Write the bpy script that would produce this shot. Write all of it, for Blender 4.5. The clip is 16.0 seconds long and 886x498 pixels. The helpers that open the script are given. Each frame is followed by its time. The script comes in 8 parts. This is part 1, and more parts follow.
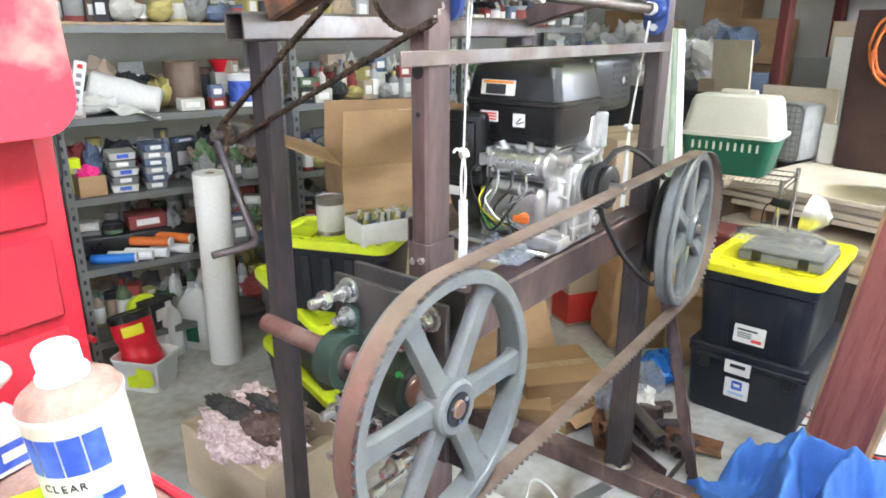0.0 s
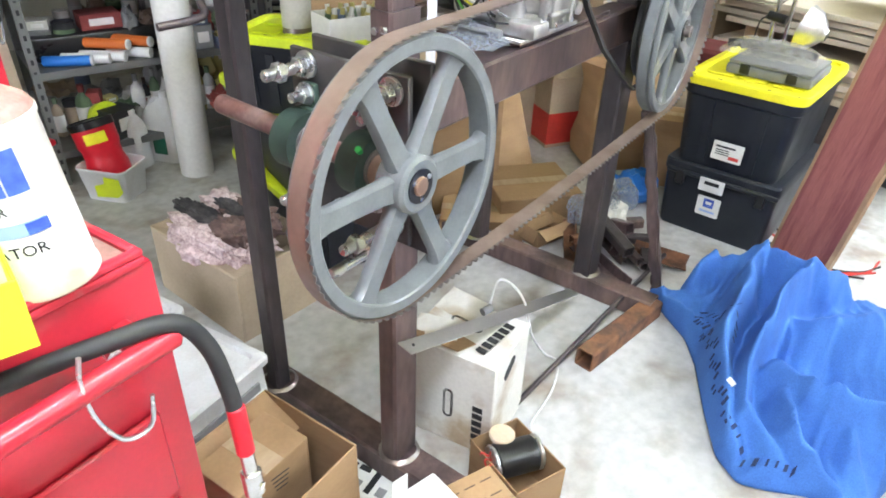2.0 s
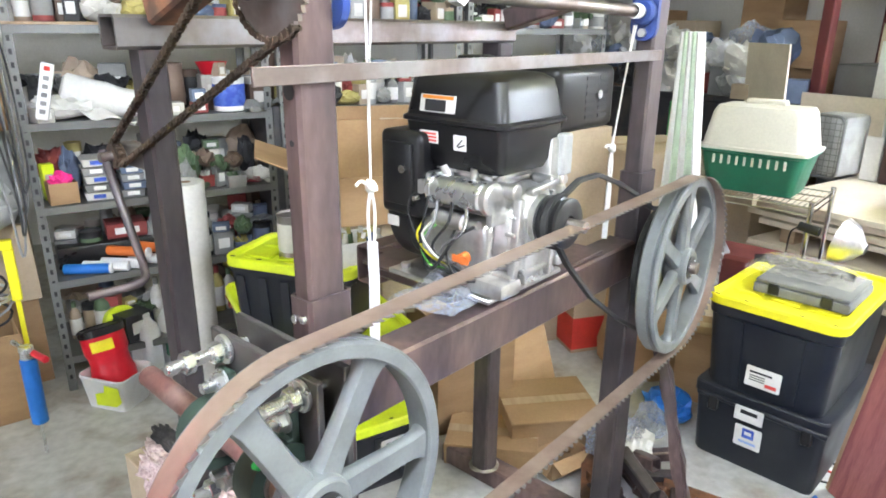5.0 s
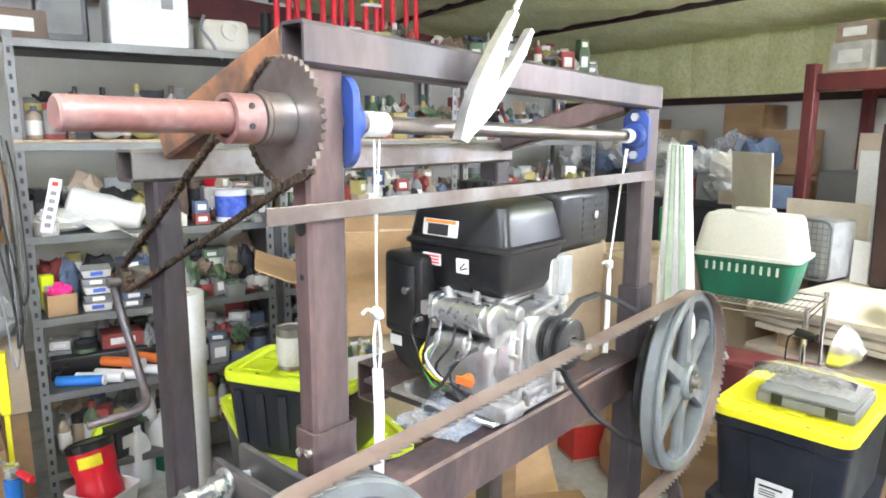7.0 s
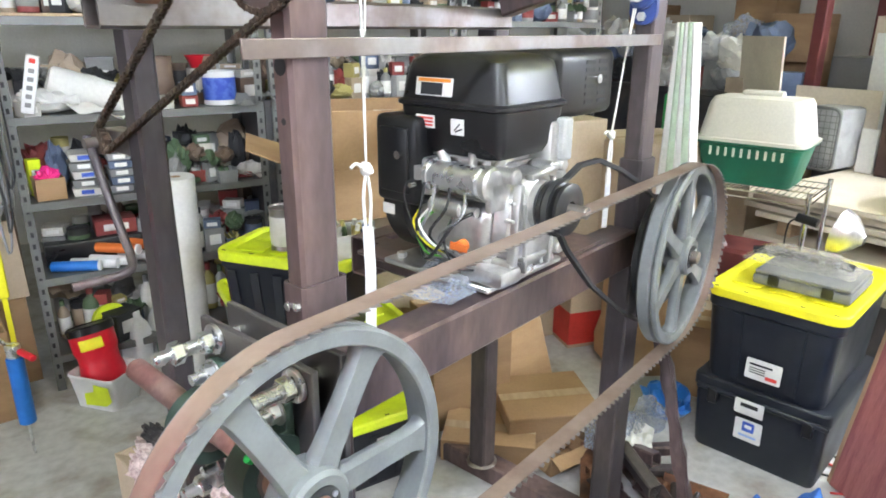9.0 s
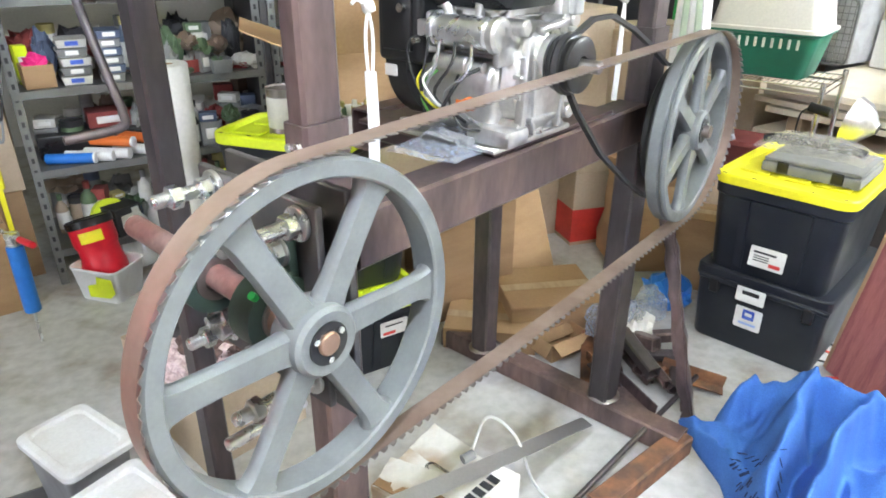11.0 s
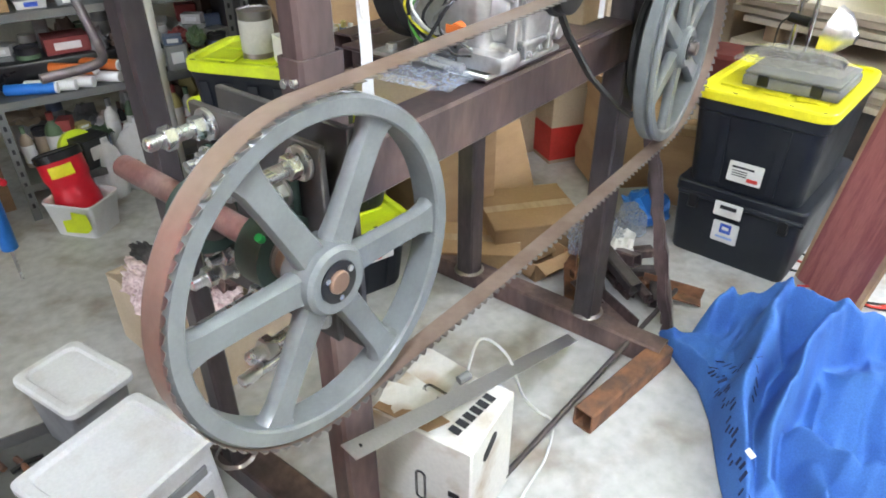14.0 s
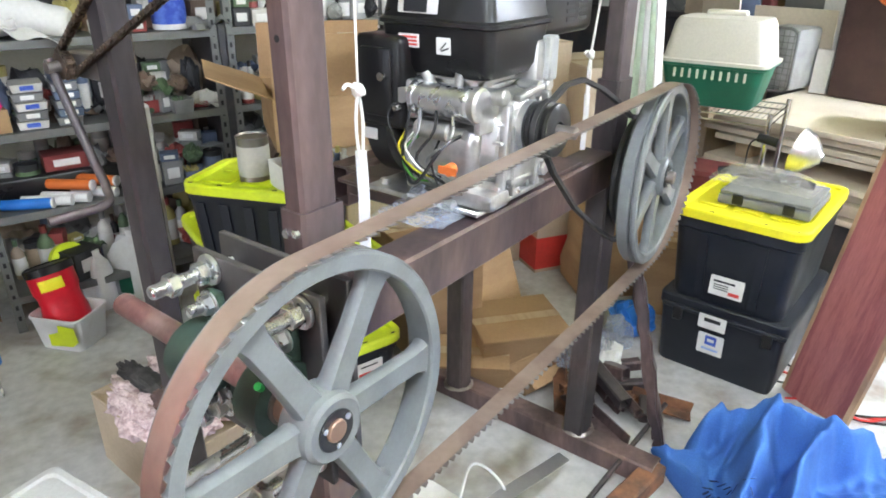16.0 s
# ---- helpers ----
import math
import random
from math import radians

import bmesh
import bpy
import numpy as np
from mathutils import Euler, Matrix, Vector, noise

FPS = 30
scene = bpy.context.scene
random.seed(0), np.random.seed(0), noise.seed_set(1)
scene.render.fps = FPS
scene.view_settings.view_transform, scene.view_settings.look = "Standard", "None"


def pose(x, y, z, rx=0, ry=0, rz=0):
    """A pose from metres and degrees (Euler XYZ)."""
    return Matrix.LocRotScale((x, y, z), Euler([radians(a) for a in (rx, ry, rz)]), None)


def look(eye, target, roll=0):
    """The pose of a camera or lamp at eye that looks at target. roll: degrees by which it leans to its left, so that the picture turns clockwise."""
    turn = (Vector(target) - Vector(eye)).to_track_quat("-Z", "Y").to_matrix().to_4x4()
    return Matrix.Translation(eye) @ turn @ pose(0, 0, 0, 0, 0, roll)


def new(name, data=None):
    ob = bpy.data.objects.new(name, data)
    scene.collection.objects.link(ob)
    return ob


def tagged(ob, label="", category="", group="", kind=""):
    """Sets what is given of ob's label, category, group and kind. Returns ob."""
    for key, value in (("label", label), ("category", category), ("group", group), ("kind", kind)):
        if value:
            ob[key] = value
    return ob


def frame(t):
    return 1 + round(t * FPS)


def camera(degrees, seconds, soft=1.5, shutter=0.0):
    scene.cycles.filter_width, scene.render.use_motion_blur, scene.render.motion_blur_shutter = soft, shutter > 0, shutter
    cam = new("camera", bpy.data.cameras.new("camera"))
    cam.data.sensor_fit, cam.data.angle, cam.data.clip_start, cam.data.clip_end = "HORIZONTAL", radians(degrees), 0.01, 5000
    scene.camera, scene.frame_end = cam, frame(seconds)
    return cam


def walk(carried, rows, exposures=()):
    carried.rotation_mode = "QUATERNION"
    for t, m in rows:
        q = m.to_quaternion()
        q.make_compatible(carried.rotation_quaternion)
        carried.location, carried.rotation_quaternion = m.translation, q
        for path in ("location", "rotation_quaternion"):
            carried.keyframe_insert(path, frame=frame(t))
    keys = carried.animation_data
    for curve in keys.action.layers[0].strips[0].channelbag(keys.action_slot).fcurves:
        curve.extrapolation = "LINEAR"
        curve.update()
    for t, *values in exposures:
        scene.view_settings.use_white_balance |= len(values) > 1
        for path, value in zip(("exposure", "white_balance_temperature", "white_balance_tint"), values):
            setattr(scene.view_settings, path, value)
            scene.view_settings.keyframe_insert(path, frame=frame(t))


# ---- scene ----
cam = camera(67.2, 16.0, 1.8)
PATH = [
    (0, (0.045, 0.099, 1.618), (0.003, 1.997, 0.991), 0.2),
    (0.5, (0.037, 0.098, 1.597), (0.061, 1.96, 0.867), 0.4),
    (1, (0.044, 0.097, 1.575), (0.097, 1.925, 0.765), 0.4),
    (1.5, (0.076, 0.099, 1.522), (0.129, 1.864, 0.582), 1.8),
    (2, (0.08, 0.109, 1.496), (0.101, 1.803, 0.433), 2.1),
    (2.5, (0.086, 0.109, 1.497), (0.111, 1.738, 0.337), 1.1),
    (3, (0.097, 0.132, 1.516), (0.119, 1.825, 0.452), 0.9),
    (3.5, (0.092, 0.295, 1.534), (0.135, 2.057, 0.587), 0.9),
    (4, (0.104, 0.379, 1.57), (0.227, 2.177, 0.702), 1.5),
    (4.5, (0.219, 0.369, 1.614), (0.226, 2.234, 0.89), 2.2),
    (5, (0.28, 0.369, 1.634), (0.111, 2.259, 1.002), 0.5),
    (7.5, (0.258, 0.364, 1.692), (0.105, 2.33, 1.36), -0.0),
    (8, (0.269, 0.38, 1.662), (0.115, 2.332, 1.256), -0.4),
    (8.5, (0.269, 0.387, 1.637), (0.115, 2.311, 1.114), 0.2),
    (9, (0.268, 0.399, 1.597), (0.12, 2.291, 0.965), 0.3),
    (9.5, (0.259, 0.414, 1.554), (0.101, 2.26, 0.801), 0.6),
    (12, (0.257, 0.379, 1.441), (0.15, 2.104, 0.434), 0.1),
    (12.5, (0.235, 0.383, 1.426), (0.152, 2.007, 0.262), 0.2),
    (13, (0.225, 0.382, 1.446), (0.169, 1.971, 0.233), 0.6),
    (13.5, (0.215, 0.389, 1.479), (0.179, 2.021, 0.324), -0.2),
    (14, (0.211, 0.395, 1.501), (0.164, 2.082, 0.428), -0.2),
    (14.5, (0.206, 0.394, 1.521), (0.169, 2.117, 0.506), 0.5),
    (15, (0.196, 0.405, 1.551), (0.177, 2.154, 0.582), 1.2),
    (15.5, (0.196, 0.404, 1.567), (0.183, 2.197, 0.681), 0.4),
    (16, (0.196, 0.401, 1.581), (0.191, 2.224, 0.757), 0.3),
]
walk(cam, [(t, look(eye, target, roll)) for t, eye, target, roll in PATH],
     exposures=[(0.0, 0.10), (1.5, 0.09), (2.0, 0.07), (2.5, -0.10), (3.5, -0.06), (4.0, 0.0), (5.0, 0.32), (7.5, 0.46), (9.0, 0.14), (9.5, 0.16), (12.0, 0.28), (13.0, -0.08), (14.5, -0.03), (16.0, 0.03)])

# ---- light ----
ROOM = pose(-1.70, 2.95, 0, 0, 0, 36.87)   # x along the shelving, y towards the wall behind it
SAW = pose(0.053, 1.121, 0, 0, 0, 53.4)    # x along the saw, y to its rear, origin under the near wheel's hub

world = bpy.data.worlds.new("sky")
scene.world = world
world.use_nodes = True
wn = world.node_tree.nodes
sky = wn.new("ShaderNodeTexSky")
sky.sky_type, sky.sun_disc, sky.sun_elevation, sky.sun_rotation = "NISHITA", False, radians(45), radians(200)
world.node_tree.links.new(sky.outputs[0], wn["Background"].inputs[0])
wn["Background"].inputs[1].default_value = 0.12


def area_lamp(name, m, sx, sy, watts, colour):
    data = bpy.data.lights.new(name, "AREA")
    data.shape, data.size, data.size_y, data.energy, data.color = "RECTANGLE", sx, sy, watts, colour
    ob = new(name, data)
    ob.matrix_world = m
    return ob


def roof_z(x):
    """Height of the sloping ceiling over a place along the room."""
    return 2.50 + (5.4 - x) * 0.083


UNSEEN_TUBE_GLOW = 190.0
# along the room, across it, turn, half length, drop, tubes: all unseen, a long fixture by the saw, others further off
# added as fill
UNSEEN_TUBES = [(-0.25, -3.45, 18, 1.15, 0.26, 2), (3.95, -3.3, 0, 0.80, 0.34, 4), (1.2, -5.3, 0, 0.60, 0.26, 2)]
# Soft cool fill lamp added at the opening of the unseen west wall
area_lamp("west_fill", ROOM @ pose(-3.35, -3.2, 1.7, 0, -90, 0), 2.6, 3.4, 105.0, (0.80, 0.86, 1.0))


# ---- materials ----
def mat(name, base, rough=0.6, metal=0.0, second=None, amount=0.5, scale=6.0, fine=60.0, bump=0.15, spread=0.0, coat=0.0, detail=5.0, stretch=None, lo=0.42, hi=0.62, rvar=0.15, grit=0.05):
    """A surface with stains at one scale, grain at another, relief, and a little difference from object to object."""
    m = bpy.data.materials.new(name)
    m.use_nodes = True
    n, l = m.node_tree.nodes, m.node_tree.links
    p = n["Principled BSDF"]
    p.inputs["Metallic"].default_value, p.inputs["Coat Weight"].default_value = metal, coat
    p.inputs["Specular IOR Level"].default_value = 0.34
    tc = n.new("ShaderNodeTexCoord")
    src = tc.outputs["Object"]
    if stretch:
        mp = n.new("ShaderNodeMapping")
        mp.inputs["Scale"].default_value = stretch
        l.new(src, mp.inputs[0])
        src = mp.outputs[0]
    big, small = n.new("ShaderNodeTexNoise"), n.new("ShaderNodeTexNoise")
    for tex, s, d in ((big, scale, detail), (small, fine, 3.0)):
        tex.inputs["Scale"].default_value, tex.inputs["Detail"].default_value = s, d
        l.new(src, tex.inputs["Vector"])
    ramp = n.new("ShaderNodeMapRange")
    ramp.inputs["From Min"].default_value, ramp.inputs["From Max"].default_value = lo, hi
    ramp.inputs["To Max"].default_value = amount
    l.new(big.outputs["Fac"], ramp.inputs["Value"])
    second = second or [c * 0.6 for c in base]
    mix = n.new("ShaderNodeMix")
    mix.data_type = "RGBA"
    mix.inputs["A"].default_value, mix.inputs["B"].default_value = (*base, 1), (*second, 1)
    l.new(ramp.outputs[0], mix.inputs["Factor"])
    grain = n.new("ShaderNodeMapRange")
    grain.inputs["From Min"].default_value, grain.inputs["From Max"].default_value = 0.3, 0.7
    grain.inputs["To Min"].default_value, grain.inputs["To Max"].default_value = 1 - grit, 1 + grit
    l.new(small.outputs["Fac"], grain.inputs["Value"])
    info = n.new("ShaderNodeObjectInfo")
    vary = n.new("ShaderNodeMapRange")
    vary.inputs["To Min"].default_value, vary.inputs["To Max"].default_value = 1 - spread, 1 + spread
    l.new(info.outputs["Random"], vary.inputs["Value"])
    mul = n.new("ShaderNodeMath")
    mul.operation = "MULTIPLY"
    l.new(grain.outputs[0], mul.inputs[0]), l.new(vary.outputs[0], mul.inputs[1])
    hsv = n.new("ShaderNodeHueSaturation")
    l.new(mix.outputs["Result"], hsv.inputs["Color"]), l.new(mul.outputs[0], hsv.inputs["Value"])
    l.new(hsv.outputs[0], p.inputs["Base Color"])
    rr = n.new("ShaderNodeMapRange")
    rr.inputs["To Min"].default_value, rr.inputs["To Max"].default_value = max(0.03, rough - rvar), min(1, rough + rvar)
    l.new(big.outputs["Fac"], rr.inputs["Value"]), l.new(rr.outputs[0], p.inputs["Roughness"])
    if bump:
        b = n.new("ShaderNodeBump")
        b.inputs["Strength"].default_value, b.inputs["Distance"].default_value = bump * 0.5, 0.003
        l.new(small.outputs["Fac"], b.inputs["Height"]), l.new(b.outputs[0], p.inputs["Normal"])
    return m


CONCRETE = mat("concrete", (0.47, 0.465, 0.455), 0.6, 0, (0.27, 0.215, 0.165), 0.8, 4.6, 24, 0.06, detail=15, lo=0.49, hi=0.70, grit=0.12)
STEEL_BROWN = mat("mill_scale_steel", (0.090, 0.066, 0.068), 0.35, 0.5, (0.205, 0.135, 0.125), 0.85, 7, 55, 0.10, detail=9, stretch=(1, 1, 0.35), grit=0.16)
STEEL_DARK = mat("dark_primed_steel", (0.060, 0.052, 0.055), 0.42, 0.5, (0.13, 0.10, 0.10), 0.7, 5, 55, 0.10, stretch=(1, 1, 0.35), grit=0.14)
STEEL_PINK = mat("red_oxide_steel", (0.20, 0.095, 0.085), 0.42, 0.35, (0.30, 0.20, 0.185), 0.85, 16, 90, 0.10, detail=9, grit=0.12)
STEEL_RAW = mat("raw_steel", (0.30, 0.28, 0.27), 0.36, 0.85, (0.17, 0.12, 0.10), 0.7, 9, 80, 0.10)
PLATE = mat("dark_plate_steel", (0.075, 0.075, 0.08), 0.40, 0.6, (0.15, 0.13, 0.12), 0.6, 8, 70, 0.08)
RUST = mat("rust", (0.21, 0.095, 0.05), 0.85, 0.1, (0.075, 0.045, 0.035), 0.9, 12, 70, 0.4, grit=0.14)
ZINC = mat("zinc_plated_steel", (0.72, 0.73, 0.74), 0.28, 0.95, (0.5, 0.5, 0.5), 0.5, 30, 120, 0.05)
WHEEL_GREY = mat("grey_cast_paint", (0.145, 0.155, 0.157), 0.40, 0.0, (0.108, 0.114, 0.114), 0.7, 14, 160, 0.12, coat=0.15)
BAR_STEEL = mat("bright_bar_steel", (0.66, 0.66, 0.66), 0.34, 0.9, (0.56, 0.55, 0.54), 0.5, 4, 160, 0.03, stretch=(1, 1, 1))
BLADE = mat("blade_steel", (0.33, 0.245, 0.20), 0.38, 0.55, (0.22, 0.15, 0.12), 0.7, 8, 60, 0.06)
GREEN_CAST = mat("green_cast_iron", (0.032, 0.050, 0.042), 0.42, 0.1, (0.05, 0.09, 0.06), 0.5, 20, 120, 0.2)
BRIGHT_GREEN = mat("bright_green_paint", (0.02, 0.45, 0.10), 0.5, 0, None, 0.3)
BLACK_PLASTIC = mat("black_plastic", (0.009, 0.009, 0.010), 0.32, 0, (0.022, 0.021, 0.020), 0.6, 5, 180, 0.06)
BLACK_TOTE = mat("black_tote_plastic", (0.010, 0.012, 0.018), 0.42, 0, (0.024, 0.026, 0.031), 0.6, 5, 140, 0.10)
YELLOW = mat("yellow_plastic", (0.80, 0.72, 0.02), 0.42, 0, (0.62, 0.56, 0.05), 0.4, 9, 120, 0.06)
YELLOW_GREEN = mat("lime_yellow_plastic", (0.66, 0.78, 0.02), 0.42, 0, (0.48, 0.55, 0.05), 0.45, 9, 120, 0.06)
ALU = mat("cast_aluminium", (0.64, 0.63, 0.61), 0.36, 0.9, (0.36, 0.35, 0.34), 0.6, 18, 110, 0.22)
CHROME = mat("bright_metal", (0.76, 0.75, 0.74), 0.20, 1.0, (0.5, 0.5, 0.5), 0.4, 14, 90, 0.05)
CARD = mat("cardboard", (0.34, 0.215, 0.115), 0.85, 0, (0.25, 0.15, 0.08), 0.6, 4, 90, 0.12, spread=0.12, stretch=(1, 1, 3))
CARD_PALE = mat("pale_cardboard", (0.50, 0.40, 0.29), 0.85, 0, (0.40, 0.31, 0.22), 0.6, 4, 90, 0.12, spread=0.10)
CARD_WHITE = mat("white_carton", (0.68, 0.66, 0.61), 0.75, 0, (0.38, 0.27, 0.16), 0.85, 5.5, 80, 0.08, detail=9, lo=0.48, hi=0.64)
WHITE_PLASTIC = mat("white_plastic", (0.68, 0.68, 0.68), 0.42, 0, (0.52, 0.48, 0.45), 0.6, 9, 120, 0.06, detail=9, lo=0.50, hi=0.72)
PAPER = mat("white_paper", (0.70, 0.69, 0.66), 0.8, 0, (0.66, 0.64, 0.60), 0.5, 5, 60, 0.08)
CREAM = mat("cream_plastic", (0.55, 0.52, 0.45), 0.5, 0, (0.62, 0.58, 0.50), 0.4, 6, 120, 0.06)
GREEN_PLASTIC = mat("green_plastic", (0.010, 0.115, 0.065), 0.45, 0, (0.02, 0.08, 0.05), 0.5, 6, 120, 0.06)
RED_PAINT = mat("red_enamel", (0.42, 0.016, 0.032), 0.34, 0, (0.36, 0.020, 0.030), 0.6, 5, 140, 0.05, coat=0.3)
RED_WORN = mat("worn_red_enamel", (0.52, 0.03, 0.05), 0.40, 0, (0.42, 0.22, 0.18), 0.75, 9, 90, 0.10, lo=0.55, hi=0.66)
DUST = mat("rust_dust", (0.36, 0.22, 0.18), 0.95, 0, (0.20, 0.11, 0.09), 0.8, 16, 120, 0.6, grit=0.14)
RED_PLASTIC = mat("red_plastic", (0.60, 0.015, 0.03), 0.35, 0, None, 0.4, 8)
BLUE_CLOTH = mat("blue_fleece", (0.048, 0.145, 0.44), 0.95, 0, (0.035, 0.105, 0.34), 0.6, 7, 220, 0.45, grit=0.14)
CLOTH_PRINT = mat("dark_print", (0.014, 0.028, 0.085), 0.95, 0, None, 0.4, 20)
PINK_CLOTH = mat("pink_rag", (0.74, 0.60, 0.60), 0.95, 0, (0.42, 0.28, 0.28), 0.8, 60, 160, 0.5, grit=0.14)
DARK_CLOTH = mat("dark_brown_rag", (0.10, 0.065, 0.06), 0.95, 0, (0.19, 0.12, 0.10), 0.7, 22, 160, 0.5, grit=0.14)
GREY_CLOTH = mat("charcoal_rag", (0.035, 0.033, 0.035), 0.95, 0, (0.09, 0.08, 0.08), 0.7, 22, 160, 0.5, grit=0.14)
WOOD_RED = mat("cedar", (0.36, 0.125, 0.115), 0.62, 0, (0.235, 0.070, 0.070), 0.85, 5, 60, 0.15, stretch=(8, 8, 0.5), grit=0.14)
WOOD_BARK = mat("pale_sapwood_edge", (0.46, 0.30, 0.18), 0.85, 0, (0.26, 0.16, 0.10), 0.8, 9, 60, 0.4, stretch=(2, 2, 0.6))
WOOD = mat("plywood", (0.42, 0.31, 0.20), 0.7, 0, (0.31, 0.21, 0.13), 0.7, 5, 60, 0.12, stretch=(6, 1, 6))
PANEL = mat("beige_panel", (0.66, 0.58, 0.46), 0.7, 0, (0.54, 0.46, 0.35), 0.6, 3, 60, 0.05, spread=0.08)
SHELF_STEEL = mat("grey_shelf_steel", (0.17, 0.175, 0.17), 0.48, 0.5, (0.16, 0.15, 0.14), 0.6, 6, 80, 0.08)
SHELF_DARK = mat("dark_shelf_steel", (0.055, 0.055, 0.06), 0.5, 0.4, (0.11, 0.09, 0.08), 0.6, 6, 80, 0.08)
RED_STEEL = mat("red_oxide_beam", (0.135, 0.030, 0.028), 0.55, 0.1, (0.085, 0.025, 0.024), 0.6, 5, 70, 0.1)
# For walls out of view, kept dark so that they bounce less fill
UNSEEN_WALL = mat("unseen_dark_wall", (0.26, 0.22, 0.18), 0.8, 0, (0.18, 0.14, 0.11), 0.7, 2.2, 60, 0.1)
WALL = mat("white_wall_sheet", (0.70, 0.69, 0.66), 0.7, 0, (0.58, 0.56, 0.52), 0.6, 2.2, 60, 0.06)
FOAM = mat("yellow_insulation", (0.84, 0.84, 0.50), 0.8, 0, (0.72, 0.72, 0.36), 0.7, 5, 40, 0.6, grit=0.14)
PURLIN = mat("dark_purlin", (0.055, 0.030, 0.026), 0.6, 0.2, None, 0.5)
RUBBER = mat("black_rubber", (0.018, 0.018, 0.019), 0.6, 0, (0.04, 0.038, 0.036), 0.5, 14, 150, 0.15)
CHAIN_OIL = mat("oily_chain_steel", (0.085, 0.065, 0.052), 0.42, 0.7, (0.16, 0.11, 0.08), 0.7, 40, 160, 0.2)
ROPE = mat("white_cord", (0.72, 0.70, 0.64), 0.9, 0, None, 0.3, 40, 300, 0.4)
BLUE_PAINT = mat("blue_enamel", (0.030, 0.060, 0.24), 0.38, 0.1, (0.04, 0.06, 0.14), 0.5, 10)
BLUE_PLASTIC = mat("blue_plastic", (0.02, 0.15, 0.50), 0.42, 0, None, 0.4, 8)
ORANGE = mat("orange_plastic", (0.58, 0.14, 0.03), 0.45, 0, None, 0.4, 8)
PINK = mat("hot_pink_plastic", (0.80, 0.03, 0.22), 0.45, 0, None, 0.3, 8)
BROWN = mat("brown_leatherette", (0.12, 0.075, 0.05), 0.7, 0, None, 0.5, 9)
GREY_PLASTIC = mat("grey_plastic", (0.22, 0.22, 0.225), 0.5, 0, None, 0.5, 8, spread=0.15)
GREEN_WIRE = mat("green_wire", (0.10, 0.34, 0.06), 0.5)
YELLOW_WIRE = mat("yellow_wire", (0.62, 0.55, 0.03), 0.5)
BRONZE = mat("bronze_shaft", (0.42, 0.27, 0.20), 0.35, 0.85, (0.28, 0.18, 0.13), 0.6, 20)
INK = mat("black_ink", (0.02, 0.02, 0.022), 0.6)
INK_BLUE = mat("blue_ink", (0.03, 0.07, 0.38), 0.5, 0, (0.10, 0.18, 0.55), 0.6, 30)
INK_PALE = mat("pale_blue_ink", (0.30, 0.42, 0.70), 0.5)
INK_RED = mat("red_ink", (0.62, 0.05, 0.04), 0.5)
INK_ORANGE = mat("orange_ink", (0.75, 0.25, 0.03), 0.5)
LABEL_WHITE = mat("label_white", (0.70, 0.69, 0.66), 0.55, 0, (0.56, 0.53, 0.49), 0.5, 14)
PALE_GREEN = mat("pale_green_trim", (0.55, 0.66, 0.50), 0.6)
MIX = [mat("mixed_" + n, c, 0.55, 0, None, 0.5, 9, 90, 0.1, spread=0.15) for n, c in (
    ("white", (0.58, 0.56, 0.51)), ("tan", (0.36, 0.28, 0.20)), ("blue", (0.10, 0.13, 0.20)), ("grey", (0.20, 0.20, 0.195)), ("black", (0.025, 0.025, 0.027)),
    ("red", (0.26, 0.05, 0.045)), ("yellow", (0.40, 0.34, 0.12)), ("brown", (0.14, 0.095, 0.07)), ("green", (0.09, 0.14, 0.075)), ("silver", (0.36, 0.36, 0.35)))]


def clear(name, tint, rough=0.08, see=0.75):
    """Thin clear film: part seen through, part glossy."""
    m = bpy.data.materials.new(name)
    m.use_nodes = True
    n, l = m.node_tree.nodes, m.node_tree.links
    out, p = n["Material Output"], n["Principled BSDF"]
    p.inputs["Base Color"].default_value, p.inputs["Roughness"].default_value = (*tint, 1), rough
    tr, mx = n.new("ShaderNodeBsdfTransparent"), n.new("ShaderNodeMixShader")
    tex = n.new("ShaderNodeTexNoise")
    tex.inputs["Scale"].default_value = 26
    rg = n.new("ShaderNodeMapRange")
    rg.inputs["From Min"].default_value, rg.inputs["From Max"].default_value = 0.35, 0.65
    rg.inputs["To Min"].default_value, rg.inputs["To Max"].default_value = see + 0.12, see - 0.22
    l.new(tex.outputs["Fac"], rg.inputs["Value"]), l.new(rg.outputs[0], mx.inputs[0])
    l.new(p.outputs[0], mx.inputs[1]), l.new(tr.outputs[0], mx.inputs[2]), l.new(mx.outputs[0], out.inputs[0])
    return m


FILM = clear("clear_polythene", (0.42, 0.46, 0.54), 0.26, 0.66)
FILM_DARK = clear("clear_dusty_film", (0.55, 0.52, 0.48), 0.15, 0.70)


# ---- building blocks ----
def bm_new():
    return bmesh.new()


def part(name, bm, material, parent=None, label="", m=None, sharp=38):
    """Links a bmesh as one mesh object under a thing or part."""
    me = bpy.data.meshes.new(name)
    bmesh.ops.recalc_face_normals(bm, faces=bm.faces)
    for f in bm.faces:
        f.smooth = True
    bm.to_mesh(me)
    bm.free()
    me.set_sharp_from_angle(angle=radians(sharp))
    me.materials.append(material)
    ob = new(name, me)
    if parent:
        ob.parent = parent
    if m is not None:
        ob.matrix_basis = m
    if label:
        ob["label"] = label
    return ob


def thing(name, m, label, category, group="", kind=""):
    ob = new(name)
    ob.empty_display_size = 0.05
    ob.matrix_basis = m
    return tagged(ob, label, category, group, kind)


